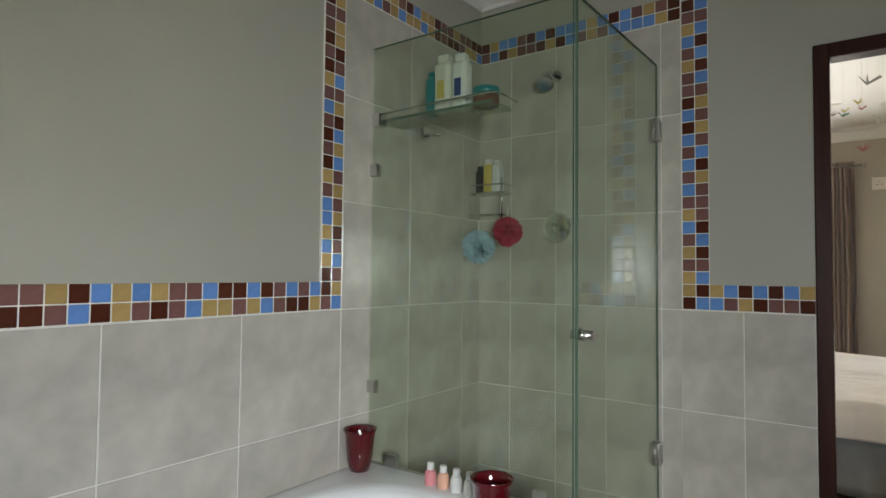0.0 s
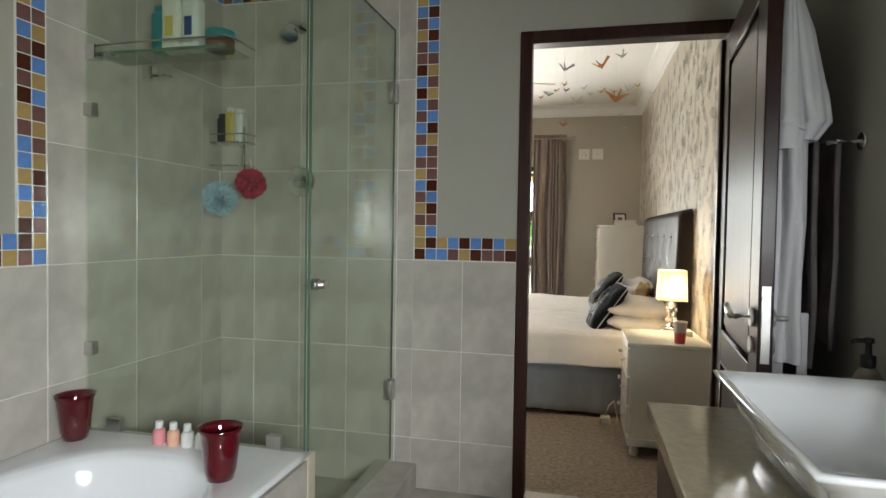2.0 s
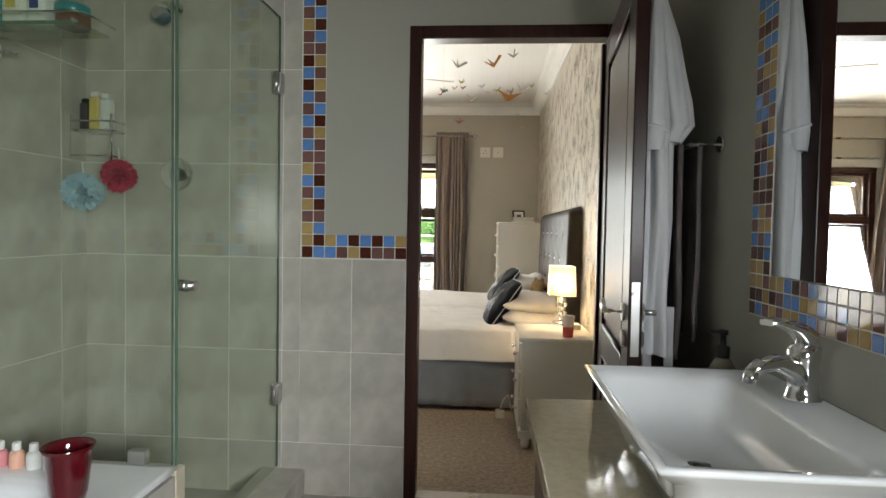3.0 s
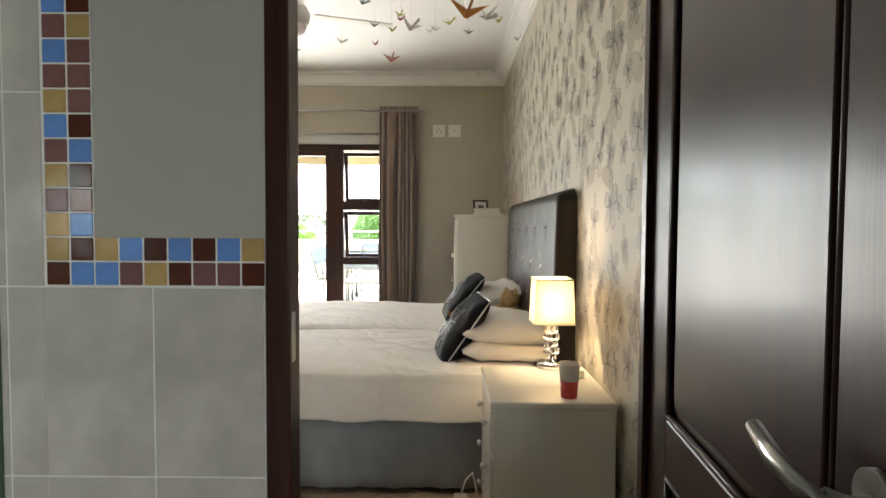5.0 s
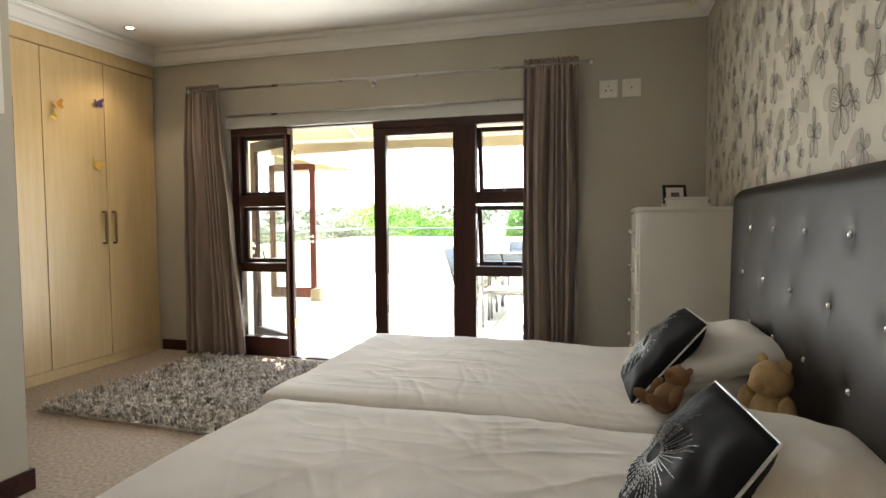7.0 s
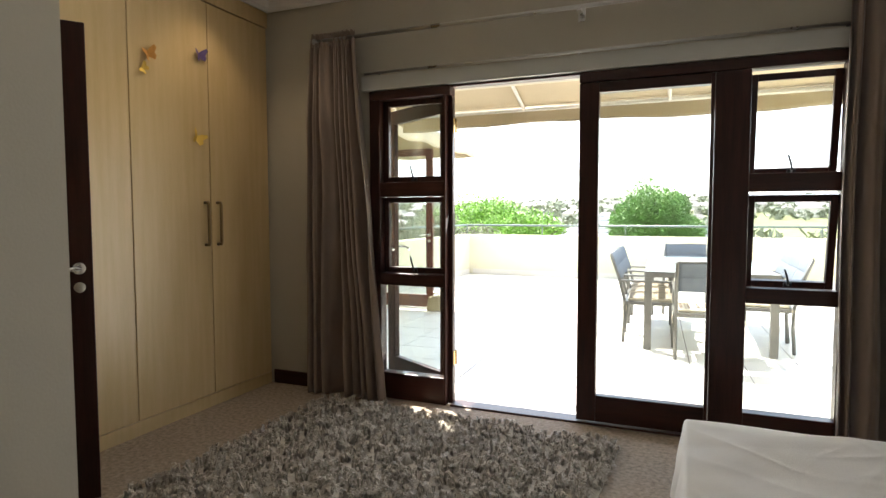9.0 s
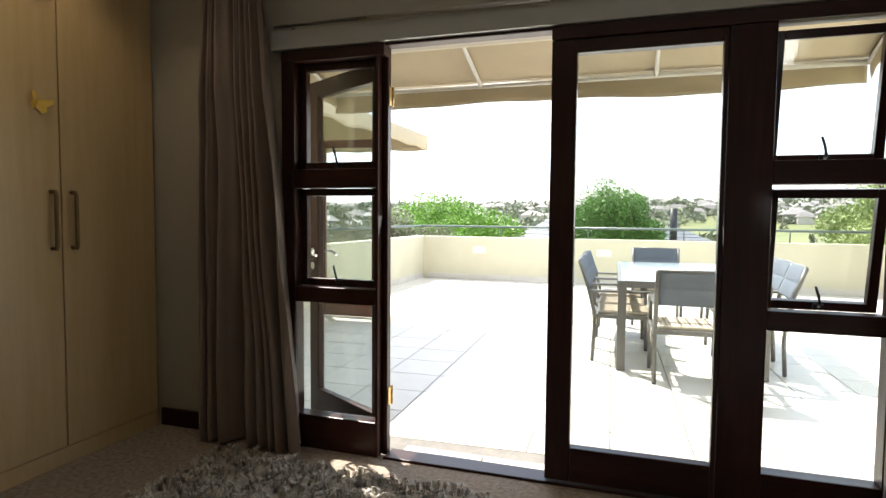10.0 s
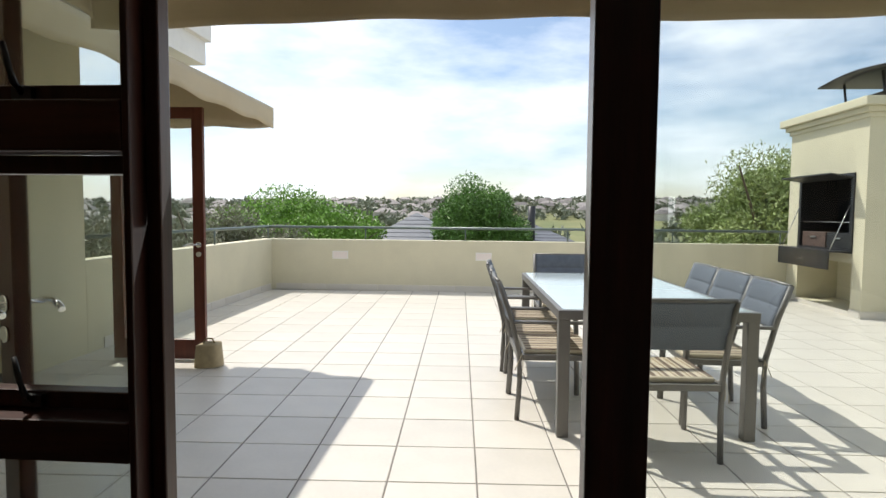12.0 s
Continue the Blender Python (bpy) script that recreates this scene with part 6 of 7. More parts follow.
def hip_house(x, y, z, wx, wy, wall, roof, label, turn=0, name="house"):
    hs = thing(name, pose(x, y, z, 0, 0, turn), label, "house")
    part("wall", obox(-wx / 2, wx / 2, -wy / 2, wy / 2, 0, wall), M_FARWALL, hs)
    e = 0.5
    n = 12
    rf = part("roof", bmesh.new(), M_ROOF, hs)
    bm = bmesh.new()
    for i in range(n):
        k0, k1 = i / n, (i + 0.97) / n
        box_w = [(wx / 2 + e) * (1 - k) for k in (k0, k1)]
        box_h = [(wy / 2 + e) * (1 - k) for k in (k0, k1)]
        z0 = wall + roof * k0
        z1 = wall + roof * k1 + 0.03
        lo = [bm.verts.new((sx * box_w[0], sy * box_h[0], z0)) for sx, sy in ((-1, -1), (1, -1), (1, 1), (-1, 1))]
        hi = [bm.verts.new((sx * box_w[1], sy * box_h[1], z1)) for sx, sy in ((-1, -1), (1, -1), (1, 1), (-1, 1))]
        lo2 = [bm.verts.new((v.co.x, v.co.y, z0 + 0.05)) for v in lo]
        for q in range(4):
            r = (q + 1) % 4
            bm.faces.new((lo[q], lo[r], lo2[r], lo2[q]))
            bm.faces.new((lo2[q], lo2[r], hi[r], hi[q]))
    bmesh.ops.recalc_face_normals(bm, faces=bm.faces)
    bm.to_mesh(rf.data)
    bm.free()
    for sx in (-0.3, 0.3):
        wv = part("window", obox(sx * wx - 0.6, sx * wx + 0.6, -wy / 2 - 0.03, -wy / 2 + 0.02, wall * 0.35, wall * 0.8), M_DARKMETAL, hs)
    return hs


h1 = hip_house(-4.9, 33, -3.75, 6.0, 6.0, 2.9, 2.1, "neighbouring house with a grey tiled hip roof")
h2 = hip_house(0.3, 34, -3.6, 6.0, 6.0, 2.9, 1.5, "neighbouring house with a grey tiled roof and chimney")
part("chimney", rod(bmesh.new(), (-0.1, -1.6, 3.2), (-0.1, -1.6, 5.2), 0.16), M_DARKMETAL, h2, "dark flue pipe")

# far town: houses and trees on the hill
rng = random.Random(5)
M_TOWN = mat("far_town", (0.50, 0.47, 0.42), 0.8, vary=0.2, scale=0.1, island=0.5)
M_TOWNROOF = mat("far_roofs", (0.22, 0.20, 0.19), 0.8, vary=0.3, scale=0.1, island=0.5)
bmw, bmr = bmesh.new(), bmesh.new()
for i in range(260):
    a = rng.uniform(-0.75, 0.6)
    d = rng.uniform(230, 600)
    x, y = d * math.sin(a), d * math.cos(a)
    if 0.02 < a < 0.35 and d < 330:
        continue
    z = land_z(x, y)
    w, l, h = rng.uniform(3, 7), rng.uniform(3, 6), rng.uniform(2.5, 5)
    box(bmw, x - w, x + w, y - l, y + l, z - 2, z + h)
    t4 = [bmr.verts.new((x + sx * (w + 0.6), y + sy * (l + 0.6), z + h)) for sx, sy in ((-1, -1), (1, -1), (1, 1), (-1, 1))]
    r2 = [bmr.verts.new((x - w * 0.4, y, z + h + 2.4)), bmr.verts.new((x + w * 0.4, y, z + h + 2.4))]
    for f in ((t4[0], t4[1], r2[1], r2[0]), (t4[2], t4[3], r2[0], r2[1]), (t4[1], t4[2], r2[1]), (t4[3], t4[0], r2[0])):
        bmr.faces.new(f)
town = tagged(thing("far_town", pose(0, 0, 0), "distant houses spread over the hill", "houses"), kind="stuff")
part("town_walls", bmw, M_TOWN, town)["kind"] = "stuff"
part("town_roofs", bmr, M_TOWNROOF, town)["kind"] = "stuff"
# distance haze is mixed into this leaf colour: paler and greyer
M_HAZYLEAF = leaf_mat("far_leaf_hazy", (0.12, 0.14, 0.09), (0.20, 0.22, 0.14))
rngn = np.random.default_rng(9)
vv, ff = [], []
for i in range(2600):
    a = rngn.uniform(-0.85, 0.65)
    d = rngn.uniform(110, 640)
    if 0.0 < a < 0.36 and d < 330 and rngn.uniform() > 0.12:
        continue
    x, y = d * math.sin(a), d * math.cos(a)
    z = land_z(x, y)
    s = rngn.uniform(1.5, 4.2)
    n = 40
    dd = rngn.normal(size=(n, 3))
    dd /= np.linalg.norm(dd, axis=1)[:, None]
    c = np.array((x, y, z + s * 0.9)) + dd * np.array((s, s, s * 0.8)) * rngn.uniform(0.5, 1, (n, 1))
    e1 = rngn.normal(size=(n, 3)) * s * 0.28
    e2 = rngn.normal(size=(n, 3)) * s * 0.28
    for k in range(n):
        b = len(vv)
        vv += [tuple(c[k] - e1[k]), tuple(c[k] + e2[k]), tuple(c[k] + e1[k])]
        ff.append((b, b + 1, b + 2))
me = bpy.data.meshes.new("far_woods")
me.from_pydata(vv, [], ff)
me.materials.append(M_HAZYLEAF)
tagged(new("far_woods", me), "distant trees and bushes over the hill", "trees", kind="stuff")


# ---- bedroom: partition, small things ----
bm = obox(-2.42, -2.30, 2.682, 5.02, 0, 2.80)
structure("wall_partition", bm, M_PLASTER, "greige painted partition wall beside the bed")
bm = obox(-2.299, -2.282, 2.69, 5.03, 0.002, 0.10, 0.003)
box(bm, -2.43, -2.282, 5.021, 5.038, 0.002, 0.10, 0.003)
structure("baseboard_partition", bm, M_WOODH, "dark stained timber baseboard", "baseboard")
pf = thing("wall_frame", pose(-2.30, 4.68, 1.98), "white framed picture with four grey panes on the partition", "picture")
for a, b, c, d in ((-0.28, -0.235, -0.28, 0.28), (0.235, 0.28, -0.28, 0.28), (-0.235, 0.235, -0.28, -0.235), (-0.235, 0.235, 0.235, 0.28), (-0.02, 0.02, -0.235, 0.235)):
    part("frame", obox(0.0, 0.03, a, b, c, d, 0.003), M_WHITE, pf)
part("frame_bar", obox(0.002, 0.028, -0.235, 0.235, -0.018, 0.018, 0.002), M_WHITE, pf)
part("pane", obox(0.002, 0.008, -0.235, 0.235, -0.235, 0.235), mat("grey_print", (0.16, 0.165, 0.15), 0.25, vary=0.3, scale=6), pf)

passage = tagged(thing("door_4", pose(-3.86, 5.30, 0.01, 0, 0, 52), "open dark mahogany door beside the wardrobe", "door"), kind="structure")
for a, b, c, d in ((0, 0.11, 0, 2.02), (0.64, 0.75, 0, 2.02), (0.11, 0.64, 0, 0.2), (0.11, 0.64, 0.72, 0.85), (0.11, 0.64, 1.9, 2.02)):
    part("leaf_frame", obox(a, b, 0, 0.04, c, d, 0.004), M_WOOD, passage)
for c, d in ((0.2, 0.72), (0.85, 1.9)):
    part("panel", obox(0.11, 0.64, 0.012, 0.028, c, d, 0.002), M_WOOD, passage)
for y, s in ((0, -1), (0.04, 1)):
    bm = bmesh.new()
    rod(bm, (0.70, y, 1.0), (0.70, y + s * 0.008, 1.0), 0.025, seg=20)
    rod(bm, (0.70, y, 0.92), (0.70, y + s * 0.008, 0.92), 0.022, seg=20)
    tube(bm, [(0.70, y, 1.0), (0.70, y + s * 0.05, 1.0), (0.66, y + s * 0.055, 1.0), (0.58, y + s * 0.05, 1.0)], 0.009, 10)
    part("lever_handle", bm, M_CHROME, passage, "chrome lever handle")

pic = thing("photo_frame", pose(0.665, 7.03, 1.291, -12, 0, 18), "small black photo frame on the chest", "photo frame")
for a, b, c, d in ((-0.075, -0.058, 0, 0.15), (0.058, 0.075, 0, 0.15), (-0.058, 0.058, 0, 0.017), (-0.058, 0.058, 0.133, 0.15)):
    part("frame", obox(a, b, -0.008, 0.008, c, d, 0.002), M_BLACK, pic)
part("photo", obox(-0.058, 0.058, -0.002, 0.004, 0.017, 0.133), M_FROST, pic, "pale mount with a grey print")
part("print", obox(-0.025, 0.03, -0.004, -0.002, 0.05, 0.10), mat("photo_grey", (0.10, 0.10, 0.09), 0.4, vary=0.5, scale=30), pic)
for i, (w, d, t, m, a) in enumerate(((0.25, 0.18, 0.022, M_WHITE, 4), (0.23, 0.17, 0.02, M_FROST, -3), (0.22, 0.16, 0.018, M_STEEL, 6))):
    bk = thing("book", pose(0.70, 6.80, 1.291 + (0, 0.0225, 0.043)[i], 0, 0, a), "pale %s book stacked on the chest" % ("white", "cream", "grey")[i], "book", "books on the chest")
    part("cover", box(box(obox(-w / 2, w / 2, -d / 2, d / 2, 0, 0.002), -w / 2, w / 2, -d / 2, d / 2, t - 0.002, t), -w / 2, w / 2, d / 2 - 0.003, d / 2, 0.002, t - 0.002), m, bk)
    part("page_block", obox(-w / 2 + 0.004, w / 2 - 0.004, -d / 2 + 0.003, d / 2 - 0.003, 0.002, t - 0.002), M_CREAMPL, bk)


def bear(m, s, material, label, name="teddy_bear"):
    """A plush toy in one mesh, lying or sitting as the pose says."""
    bm = bmesh.new()
    for c, r in (((0, 0, 0.10), (0.085, 0.075, 0.10)), ((0, -0.01, 0.235), (0.075, 0.07, 0.068)), ((0, -0.07, 0.222), (0.035, 0.03, 0.028)), ((-0.055, 0, 0.295), (0.024, 0.014, 0.024)), ((0.055, 0, 0.295), (0.024, 0.014, 0.024)),
                 ((-0.095, -0.03, 0.13), (0.032, 0.034, 0.065)), ((0.095, -0.03, 0.13), (0.032, 0.034, 0.065)), ((-0.065, -0.09, 0.035), (0.036, 0.085, 0.036)), ((0.065, -0.09, 0.035), (0.036, 0.085, 0.036))):
        ball(bm, Vector(c) * s, Vector(r) * s, 18)
    for v in bm.verts:
        v.co += 0.004 * s * Vector((noise.noise(v.co * 60), noise.noise(v.co * 60 + Vector((5, 0, 0))), noise.noise(v.co * 60 + Vector((0, 5, 0)))))
    ob = tagged(part(name, bm, material), label, "soft toy")
    ob.matrix_world = m
    ob.data.materials.append(M_BLACK)
    return ob


bear(pose(0.73, 4.94, 0.555, 0, 0, -60), 0.82, M_BEAR, "honey coloured plush bear sitting against the headboard")
bear(pose(0.42, 5.11, 0.565, -35, 0, -60), 0.58, M_BEAR2, "small brown plush bear lying on the bed")
ad = thing("power_adapter", pose(0.40, 3.80, 0.0), "white plug adapter on the carpet by the bed", "adapter")
part("adapter_body", obox(-0.03, 0.03, -0.03, 0.03, 0.0, 0.05, 0.008), M_WHITE, ad)
part("cord", tube(bmesh.new(), [(0, 0, 0.05), (0.02, -0.01, 0.12), (0.05, 0, 0.15), (0.07, 0.0, 0.06), (0.08, 0.0, 0.006)], 0.004, 6), M_WHITE, ad)

# ceiling fan
fan = thing("ceiling_fan", pose(-0.62, 4.95, 0, 0, 0, 20), "white ceiling fan with a pale glass dome light", "ceiling fan")
bm = bmesh.new()
lathe(bm, [(0.07, 2.74), (0.07, 2.797)], seg=24)
rod(bm, (0, 0, 2.50), (0, 0, 2.75), 0.012)
part("downrod", bm, M_WHITEMETAL, fan)
part("motor", lathe(bmesh.new(), [(0.05, 2.40), (0.11, 2.42), (0.12, 2.47), (0.10, 2.51), (0.03, 2.53)], seg=28), M_WHITEMETAL, fan)
part("dome", lathe(bmesh.new(), [(0.005, 2.335), (0.05, 2.343), (0.085, 2.37), (0.095, 2.40), (0.09, 2.405)], seg=28), M_FROST, fan, "frosted glass dome")
for k in range(4):
    bl = part("blade", obox(0.14, 0.62, -0.065, 0.065, -0.004, 0.004, 0.003), M_WHITE, fan)
    bl.matrix_basis = pose(0, 0, 2.475, 0, 0, 90 * k) @ pose(0, 0, 0, 10)


def crane(x, y, z, s, m, turn, tilt, label):
    """A folded paper crane on its thread."""
    c = thing("paper_crane", pose(x, y, z, 0, 0, turn), label, "paper crane", "hanging paper cranes")
    bm = bmesh.new()
    P = [(0, -0.12, 0), (0, 0.12, 0), (0.08, 0, -0.30), (-0.08, 0, -0.30), (0.0, 0, 0.08), (0.95, -0.05, 0.42), (-0.95, -0.05, 0.42), (0, 0.85, 0.55), (0, -0.80, 0.60), (0, -1.05, 0.42)]
    v = [bm.verts.new(Vector(p) * s) for p in P]
    for f in ((4, 0, 5), (4, 5, 1), (5, 0, 2), (5, 2, 1), (4, 6, 0), (4, 1, 6), (6, 3, 0), (6, 1, 3), (0, 3, 2), (1, 2, 3), (1, 7, 2), (1, 3, 7), (0, 2, 8), (0, 8, 3), (8, 2, 9)):
        bm.faces.new([v[i] for i in f])
    b = part("folded_paper", bm, m, c)
    b.matrix_basis = pose(0, 0, 0, tilt, tilt * 0.6, 0)
    b.modifiers.new("thickness", "SOLIDIFY").thickness = 0.0012
    part("thread", rod(bmesh.new(), (0, 0, 0.05 * s), (0, 0, H_C - 0.001 - z), 0.0005, seg=4), M_WHITE, c)


M_CR = {"orange": mat("orange_foil", (0.50, 0.22, 0.05), 0.4, vary=0.3, scale=20), "white": mat("white_paper", (0.62, 0.60, 0.56), 0.6, vary=0.05), "pink": mat("rose_paper", (0.42, 0.16, 0.13), 0.5, vary=0.2),
        "yellow": mat("yellow_origami", (0.55, 0.48, 0.12), 0.5, vary=0.2), "green": mat("green_foil", (0.06, 0.20, 0.14), 0.4, vary=0.2), "grey": mat("grey_paper", (0.36, 0.35, 0.32), 0.6, vary=0.1)}
for x, y, z, s, k, a, t in ((0.405, 3.55, 1.99, 0.085, "orange", 15, 10), (0.31, 3.30, 2.11, 0.060, "orange", 60, -12), (0.175, 3.90, 2.05, 0.060, "white", 40, 14), (0.10, 3.82, 1.89, 0.042, "pink", 20, 5),
                            (0.34, 4.30, 2.20, 0.038, "yellow", 75, -8), (0.27, 4.45, 2.22, 0.034, "white", 10, 10), (0.08, 4.50, 2.31, 0.036, "yellow", 30, 6), (0.51, 4.00, 2.13, 0.065, "white", 130, 12),
                            (0.76, 5.00, 2.34, 0.036, "white", 50, -6), (-0.44, 4.30, 2.06, 0.050, "grey", 25, 10), (0.52, 3.25, 2.22, 0.046, "green", 100, 8), (0.42, 3.35, 2.17, 0.040, "grey", 20, -10),
                            (0.12, 3.25, 2.09, 0.050, "grey", 80, 12), (0.10, 4.30, 2.22, 0.034, "pink", 140, 0), (-0.05, 4.45, 2.24, 0.034, "grey", 15, 8), (0.0, 4.9, 2.36, 0.034, "yellow", 60, 5),
                            (-0.25, 4.60, 2.20, 0.036, "white", 95, 10), (0.45, 4.75, 2.30, 0.032, "grey", 5, 12), (0.22, 5.10, 2.42, 0.036, "white", 70, -5), (0.60, 4.50, 2.28, 0.034, "yellow", 35, 5),
                            (0.55, 5.60, 2.28, 0.034, "white", 25, 0), (0.62, 6.10, 2.25, 0.030, "yellow", 85, 8), (-0.15, 5.30, 2.40, 0.034, "pink", 45, 4), (0.02, 3.55, 2.02, 0.030, "green", 120, 6)):
    crane(x, y, z, s, M_CR[k], a, t, "folded %s paper crane hanging from the ceiling" % k)

# shag rug
rug = thing("shag_rug", pose(-2.34, 6.60, 0.001, 0, 0, -3), "shaggy grey beige rug on the carpet", "rug")
part("backing", obox(-0.93, 0.93, -0.76, 0.76, 0.0, 0.012, 0.003), M_RUG, rug)
rg = np.random.default_rng(4)
T, PER = 2900, 14
N = T * PER
tx, ty = rg.uniform(-0.93, 0.93, T), rg.uniform(-0.76, 0.76, T)
tl, ta = rg.uniform(0.035, 0.07, T), rg.uniform(0, 6.283, T)
px, py = np.repeat(tx, PER) + rg.normal(0, 0.004, N), np.repeat(ty, PER) + rg.normal(0, 0.004, N)
ln = np.repeat(tl, PER) * rg.uniform(0.8, 1.15, N)
an = np.repeat(ta, PER) + rg.normal(0, 0.5, N)
lean = np.repeat(rg.uniform(0.35, 1.0, T), PER) * rg.uniform(0.85, 1.1, N)
wd = rg.uniform(0.0022, 0.0045, N)
dx, dy = np.cos(an), np.sin(an)
b0 = np.stack([px - dy * wd, py + dx * wd, np.full(N, 0.010)], 1)
b1 = np.stack([px + dy * wd, py - dx * wd, np.full(N, 0.010)], 1)
mid = np.stack([px + dx * ln * lean * 0.45, py + dy * ln * lean * 0.45, 0.010 + ln * (1 - lean * 0.45)], 1)
tip = np.stack([px + dx * ln * lean * 1.1, py + dy * ln * lean * 1.1, 0.010 + ln * (1.05 - lean * 0.75)], 1)
off = np.stack([dy * wd, -dx * wd, np.zeros(N)], 1)
V = np.stack([b0, b1, mid + off, mid - off, tip], 1).reshape(-1, 3)
F = []
for i in range(N):
    k = i * 5
    F += [(k, k + 1, k + 2, k + 3), (k + 3, k + 2, k + 4)]
me = bpy.data.meshes.new("rug_pile")
me.from_pydata(V.tolist(), [], F)
me.materials.append(M_RUG)
pile = new("rug_pile", me)
pile.parent = rug
pile["kind"] = "stuff"

# wallpaper print: line-drawn flowers in a half-drop repeat, and pale petals behind them
ink, pale = bmesh.new(), bmesh.new()
XP = X_R - 0.0008


def ribbon(bm, pts, w, x):
    n = len(pts)
    row = []
    for i in range(n):
        a, b = pts[max(i - 1, 0)], pts[min(i + 1, n - 1)]
        t = Vector((b[0] - a[0], b[1] - a[1]))
        t = t.normalized() if t.length > 1e-9 else Vector((1, 0))
        row.append((bm.verts.new((x, pts[i][0] - t.y * w / 2, pts[i][1] + t.x * w / 2)), bm.verts.new((x, pts[i][0] + t.y * w / 2, pts[i][1] - t.x * w / 2))))
    for p, q in zip(row, row[1:]):
        bm.faces.new((p[0], p[1], q[1], q[0]))


def flower(y, z, s, turn, rng):
    for a, ln, fat in ((90, 1.08, 0.22), (24, 0.84, 0.44), (163, 0.74, 0.48), (246, 0.98, 0.33), (300, 0.95, 0.36)):
        a = radians(a + turn + rng.uniform(-10, 10))
        ln = ln * s * rng.uniform(0.88, 1.1)
        fat = fat * rng.uniform(0.85, 1.15)
        loops = (1.0, 0.66, 0.30, 0.08) if fat > 0.38 else (1.0, 0.62, 0.1)
        for q, f in enumerate(loops):
            pts = []
            last = q == len(loops) - 1
            m = 7 if last else 16
            for i in range(m + 1):
                u = i / m
                if not last:
                    th = 6.28319 * u
                    r = ln * (1 - math.cos(th)) / 2 * (1, 0.93, 0.84)[q]
                    w = ln * fat * f * math.sin(th) * (0.35 + 0.65 * (1 - math.cos(th)) / 2)
                else:
                    r, w = ln * 0.75 * u, ln * 0.03 * math.sin(3 * u)
                pts.append((y + r * math.cos(a) - w * math.sin(a), z + r * math.sin(a) + w * math.cos(a)))
            ribbon(ink, pts, s * 0.028 + 0.0008 if q == 0 else s * 0.016 + 0.0005, XP - 0.0004 * rng.random())


def pale_petal(y, z, s, a, rng):
    vs = []
    for i in range(14):
        th = 6.28319 * i / 14
        r, w = s * (1 - math.cos(th)) / 2, s * 0.34 * math.sin(th) * (0.4 + 0.6 * (1 - math.cos(th)) / 2)
        vs.append(pale.verts.new((X_R - 0.0004 - 0.0003 * rng.random(), y + r * math.cos(a) - w * math.sin(a), z + r * math.sin(a) + w * math.cos(a))))
    pale.faces.new(vs)


MOTIF = ((0, 0, 0.092, 4), (-0.235, 0.06, 0.115, -6), (-0.06, 0.25, 0.075, 25), (0.12, 0.20, 0.062, -15), (0.06, -0.19, 0.082, 8), (-0.12, -0.24, 0.058, 40), (-0.28, -0.17, 0.088, -20), (0.15, -0.05, 0.055, 10),
         (-0.21, 0.24, 0.062, 15), (0.20, -0.24, 0.06, -30))
rw = random.Random(12)
for iy in range(-2, 9):
    for iz in range(-1, 6):
        oy, oz = 3.717 + iy * 0.53, 1.223 - 0.58 * 2 + iz * 0.58 + (0.29 if iy % 2 else 0)
        for fy, fz, s, a in MOTIF:
            y, z = oy + fy, oz + fz
            if 2.78 < y < 7.52 and 0.12 < z < 2.62:
                flower(y, z, s, a, rw)
        for q in range(9):
            y, z = oy + rw.uniform(-0.27, 0.27), oz + rw.uniform(-0.29, 0.29)
            if 2.86 < y < 7.5 and 0.14 < z < 2.52:
                pale_petal(y, z, rw.uniform(0.11, 0.19), rw.uniform(0, 6.28), rw)
part("printed_flowers", ink, M_INK, wall_paper)["kind"] = "stuff"
part("printed_petals", pale, M_INKPALE, wall_paper)["kind"] = "stuff"

# ---- wall tiles and mosaic ----
def tile_mesh(w, h, t, material, bevel=0.0015):
    """A tile in the xz plane, its face towards -y, standing t proud."""
    return mesh("tile", obox(-w / 2, w / 2, -t, 0, -h / 2, h / 2, bevel, 1), material)


TM = {}


def big_tile(parent, x0, x1, z0, z1, frame_of):
    g = 0.0022
    w, h = round(x1 - x0 - 2 * g, 4), round(z1 - z0 - 2 * g, 4)
    if (w, h) not in TM:
        TM[w, h] = tile_mesh(w, h, 0.008, M_TILE)
    piece("tile", TM[w, h], parent, frame_of((x0 + x1) / 2, (z0 + z1) / 2))


MOS = [mesh("mosaic_tile", obox(-0.0246, 0.0246, -0.0075, 0, -0.0246, 0.0246, 0.002, 1), m) for m in M_MOSAIC]
PIT = 0.0525
LETTER = {"B": 0, "O": 1, "R": 2, "M": 3}
rm = random.Random(77)


SMALL = 0.0353
MOS_SMALL = [mesh("mosaic_tile", obox(-0.0164, 0.0164, -0.0065, 0, -0.0164, 0.0164, 0.0015, 1), m) for m in M_MOSAIC]


def mosaic(parent, u0, v0, nu, nv, frame_of, pattern=(), pitch=PIT, tiles=MOS):
    """Rows from below; the pattern's letters (blue, red, mauve, ochre) come first, the rest by chance."""
    for i in range(nu):
        for j in range(nv):
            k = rm.choices((0, 1, 2, 3), (27, 26, 25, 22))[0]
            if j < len(pattern) and pattern[j][i] in LETTER:
                k = LETTER[pattern[j][i]]
            piece("mosaic_tile", tiles[k], parent, frame_of(u0 + (i + 0.5) * pitch, v0 + (j + 0.5) * pitch))


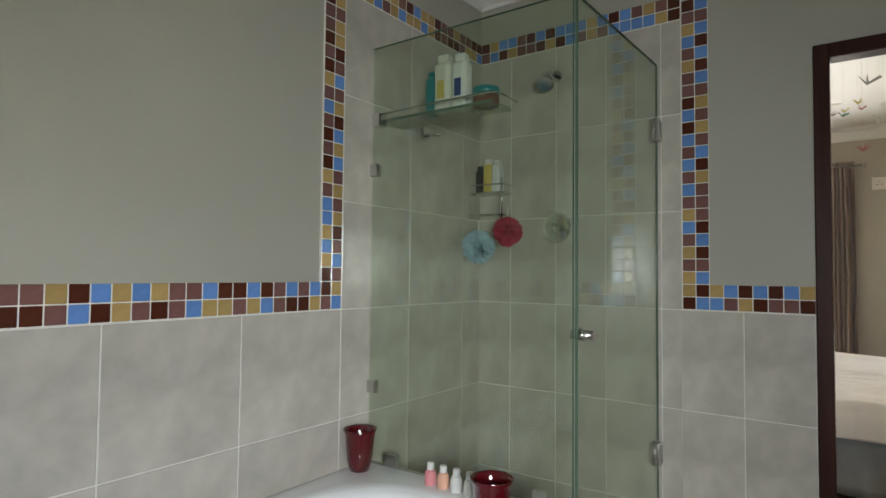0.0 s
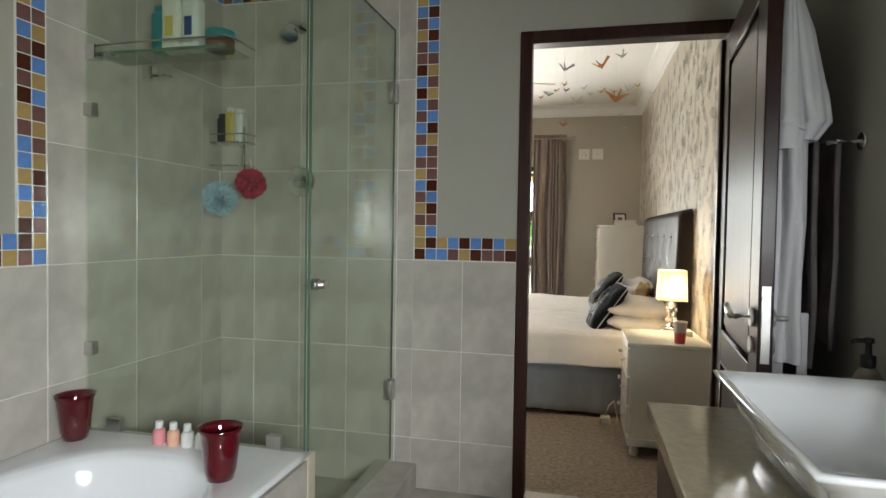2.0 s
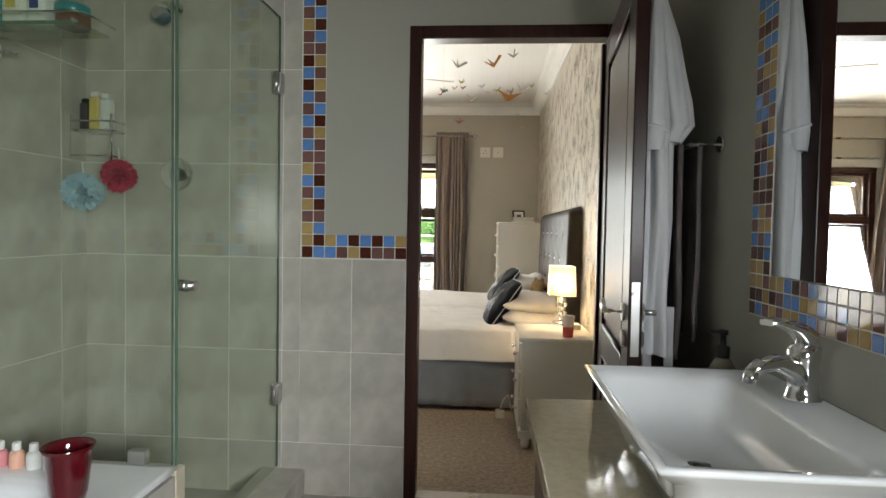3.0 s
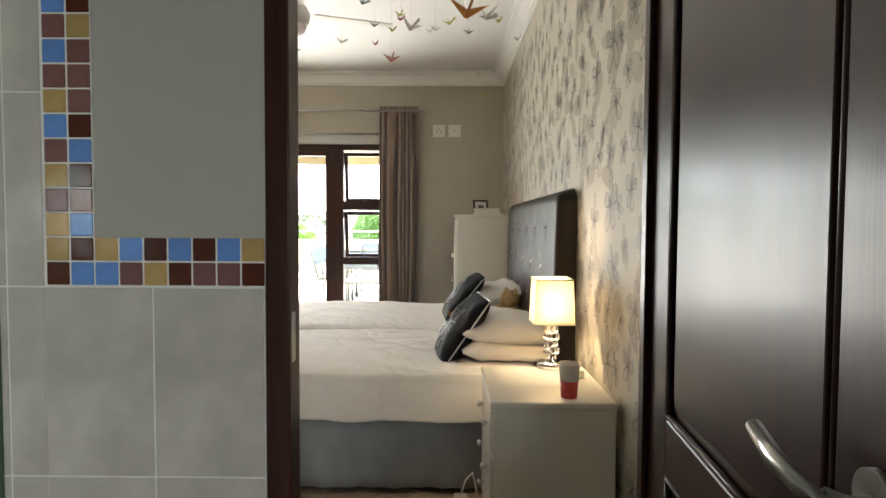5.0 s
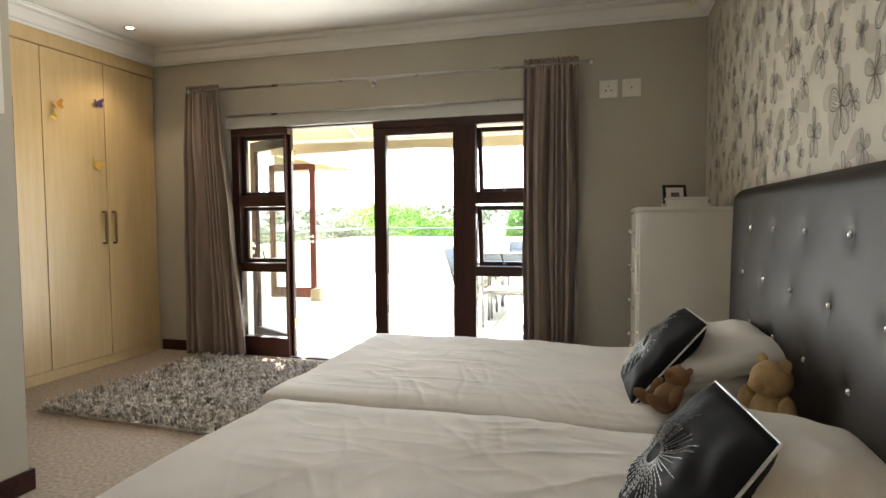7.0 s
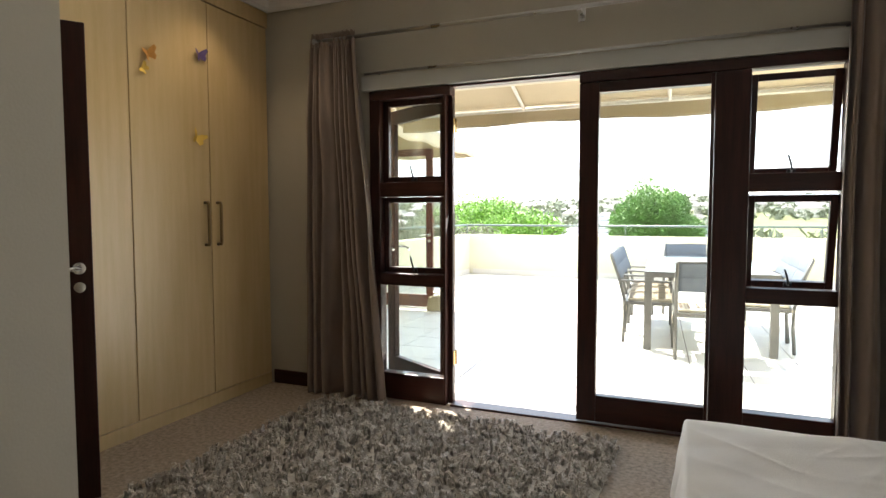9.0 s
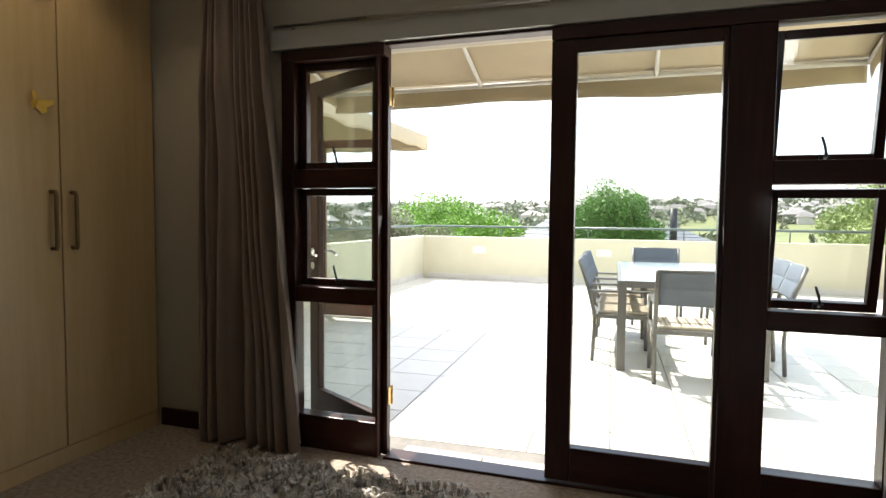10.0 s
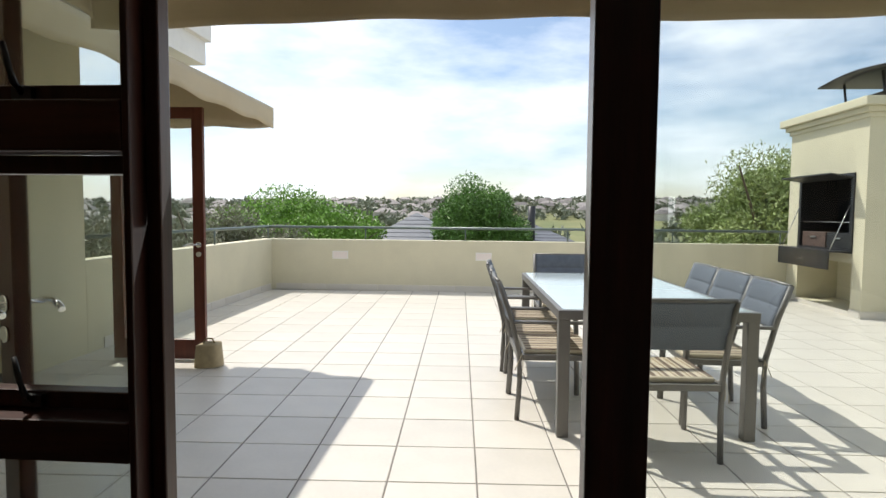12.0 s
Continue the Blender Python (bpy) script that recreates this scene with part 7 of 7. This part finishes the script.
far = lambda u, v: pose(u, 2.6085, v)
lef = lambda u, v: pose(-1.5335, u, v, 0, 0, 90)
rig = lambda u, v: pose(0.9965, u, v, 0, 0, -90)
ZR = (0.0, 0.235, 0.65, 1.065)
ZU = (1.065, 1.48, 1.895, 2.302)
part("grout", box(box(box(obox(-1.5365, -0.054, 2.6028, 2.6118, 0, 1.17), -0.525, -0.42, 2.6028, 2.6118, 1.17, 2.407), -1.5365, -0.525, 2.6028, 2.6118, 1.17, 2.407), -0.5249, -0.5248, 2.6085, 2.6086, 1.2, 1.3), M_GROUT, wall_bath_door)
part("grout", box(obox(-1.5368, -1.5278, -1.29, 2.6085, 0, 1.17), -1.5368, -1.5278, 1.505, 2.6085, 1.17, 2.407), M_GROUT, wall_bath_left)
for a, b in ((-0.53, -0.295), (-0.295, -0.054)):
    for z0, z1 in zip(ZR, ZR[1:]):
        big_tile(wall_bath_door, a, b, z0, z1, far)
XS = (-1.535, -1.345, -1.10, -0.855, -0.61, -0.527)
for a, b in zip(XS, XS[1:]):
    for z0, z1 in (*zip(ZR, ZR[1:]), *zip(ZU, ZU[1:])):
        big_tile(wall_bath_door, a, b, z0, z1, far)
mosaic(wall_bath_door, -0.525, 1.0675, 9, 2, far, ("RBBMORMMR", "OROBRBRBO"))
mosaic(wall_bath_door, -0.525, 1.0675 + 2 * PIT, 2, 24, far, "OB MM OR MB BR OM MM BM MO BR MB BM RO BM RO MM MB OR MB BR OB".split())
mosaic(wall_bath_door, -1.526, 2.304, 19, 2, far)
YL = (-0.53, -0.105, 0.32, 0.747, 1.172, 1.61, 2.02, 2.44, 2.60)
for a, b in zip(YL, YL[1:]):
    for z0, z1 in (*zip(ZR, ZR[1:]), *(zip(ZU, ZU[1:]) if a >= 1.6 else ())):
        big_tile(wall_bath_left, a, b, z0, z1, lef)
mosaic(wall_bath_left, 1.61 - 38 * PIT, 1.0675, 38, 2, lef, ("." * 19 + "MBROMRMBOOMOBMRROMB", "." * 19 + "ORBOBOMMBRRBRMBMBRO"))
mosaic(wall_bath_left, 1.505, 1.0675 + 2 * PIT, 2, 24, lef, "RM OB BM OR BO BM MO OM RB MO RB MR BO MM OB RM MR RO MO".split())
mosaic(wall_bath_left, 1.61, 2.304, 19, 2, lef)
part("mosaic_grout", box(obox(0.9910, 0.9997, 1.544, 1.650, 0.998, 2.32), 0.9910, 0.9997, -0.10, 1.544, 0.998, 1.104), M_GROUT, mirror).matrix_basis = pose(-0.999, -0.70, -1.62)
mo = lambda u, v: pose(-0.999, -0.70, -1.62) @ rig(u, v)
mosaic(mirror, 1.544, 0.999, 3, 37, mo, (), SMALL, MOS_SMALL)
mosaic(mirror, 1.544 - 44 * SMALL, 0.999, 44, 3, mo, (), SMALL, MOS_SMALL)

# ---- terrace tiles ----
floor_tiles = structure("terrace_floor", obox(-5.34, 6.0, 7.83, 16.04, Z_T - 0.008, Z_T - 0.004), M_PATIOGROUT, "cream ceramic terrace tiles with grey joints", "floor")
P = 0.4255
pt = mesh("floor_tile", obox(-P / 2 + 0.004, P / 2 - 0.004, -P / 2 + 0.004, P / 2 - 0.004, -0.008, 0, 0.002, 1), M_PATIO)
rest = bmesh.new()
SKEW = pose(-2.303, 9.693, 0) @ pose(0, 0, 0, 0, 0, 2.4) @ pose(2.303, -9.693, 0)
x = -2.303 - 7 * P
while x < 5.9:
    y = 9.693 - 4 * P
    while y < 16.0:
        cx, cy = x + P / 2, y + P / 2
        if -5.35 < cx < 0.9 and y < 15.9:
            piece("floor_tile", pt, floor_tiles, SKEW @ pose(cx, cy, Z_T + rm.uniform(-0.0006, 0.0006)))
        else:
            box(rest, x + 0.004, x + P - 0.004, y + 0.004, y + P - 0.004, Z_T - 0.008, Z_T)
        y += P
    x += P
bmesh.ops.transform(rest, matrix=SKEW, verts=rest.verts)
part("far_floor_tiles", rest, M_PATIO, floor_tiles)["kind"] = "stuff"
sk = mesh("skirting_tile", obox(-P / 2 + 0.003, P / 2 - 0.003, -0.012, 0, 0, 0.10, 0.002, 1), M_PATIO)
for i in range(19):
    piece("skirting_tile", sk, floor_tiles, pose(-5.28 + P * (i + 0.5), 16.052, Z_T))
for i in range(10):
    piece("skirting_tile", sk, floor_tiles, pose(-5.352, 11.72 + P * (i + 0.5), Z_T, 0, 0, 90))
ts = mesh("threshold_tile", obox(-P / 2 + 0.004, P / 2 - 0.004, 0, 0.125, -0.03, 0, 0.002, 1), M_PATIO)
for i in range(2):
    piece("threshold_tile", ts, floor_tiles, pose(-2.41 + 0.2 + P * i, 7.735, -0.018))
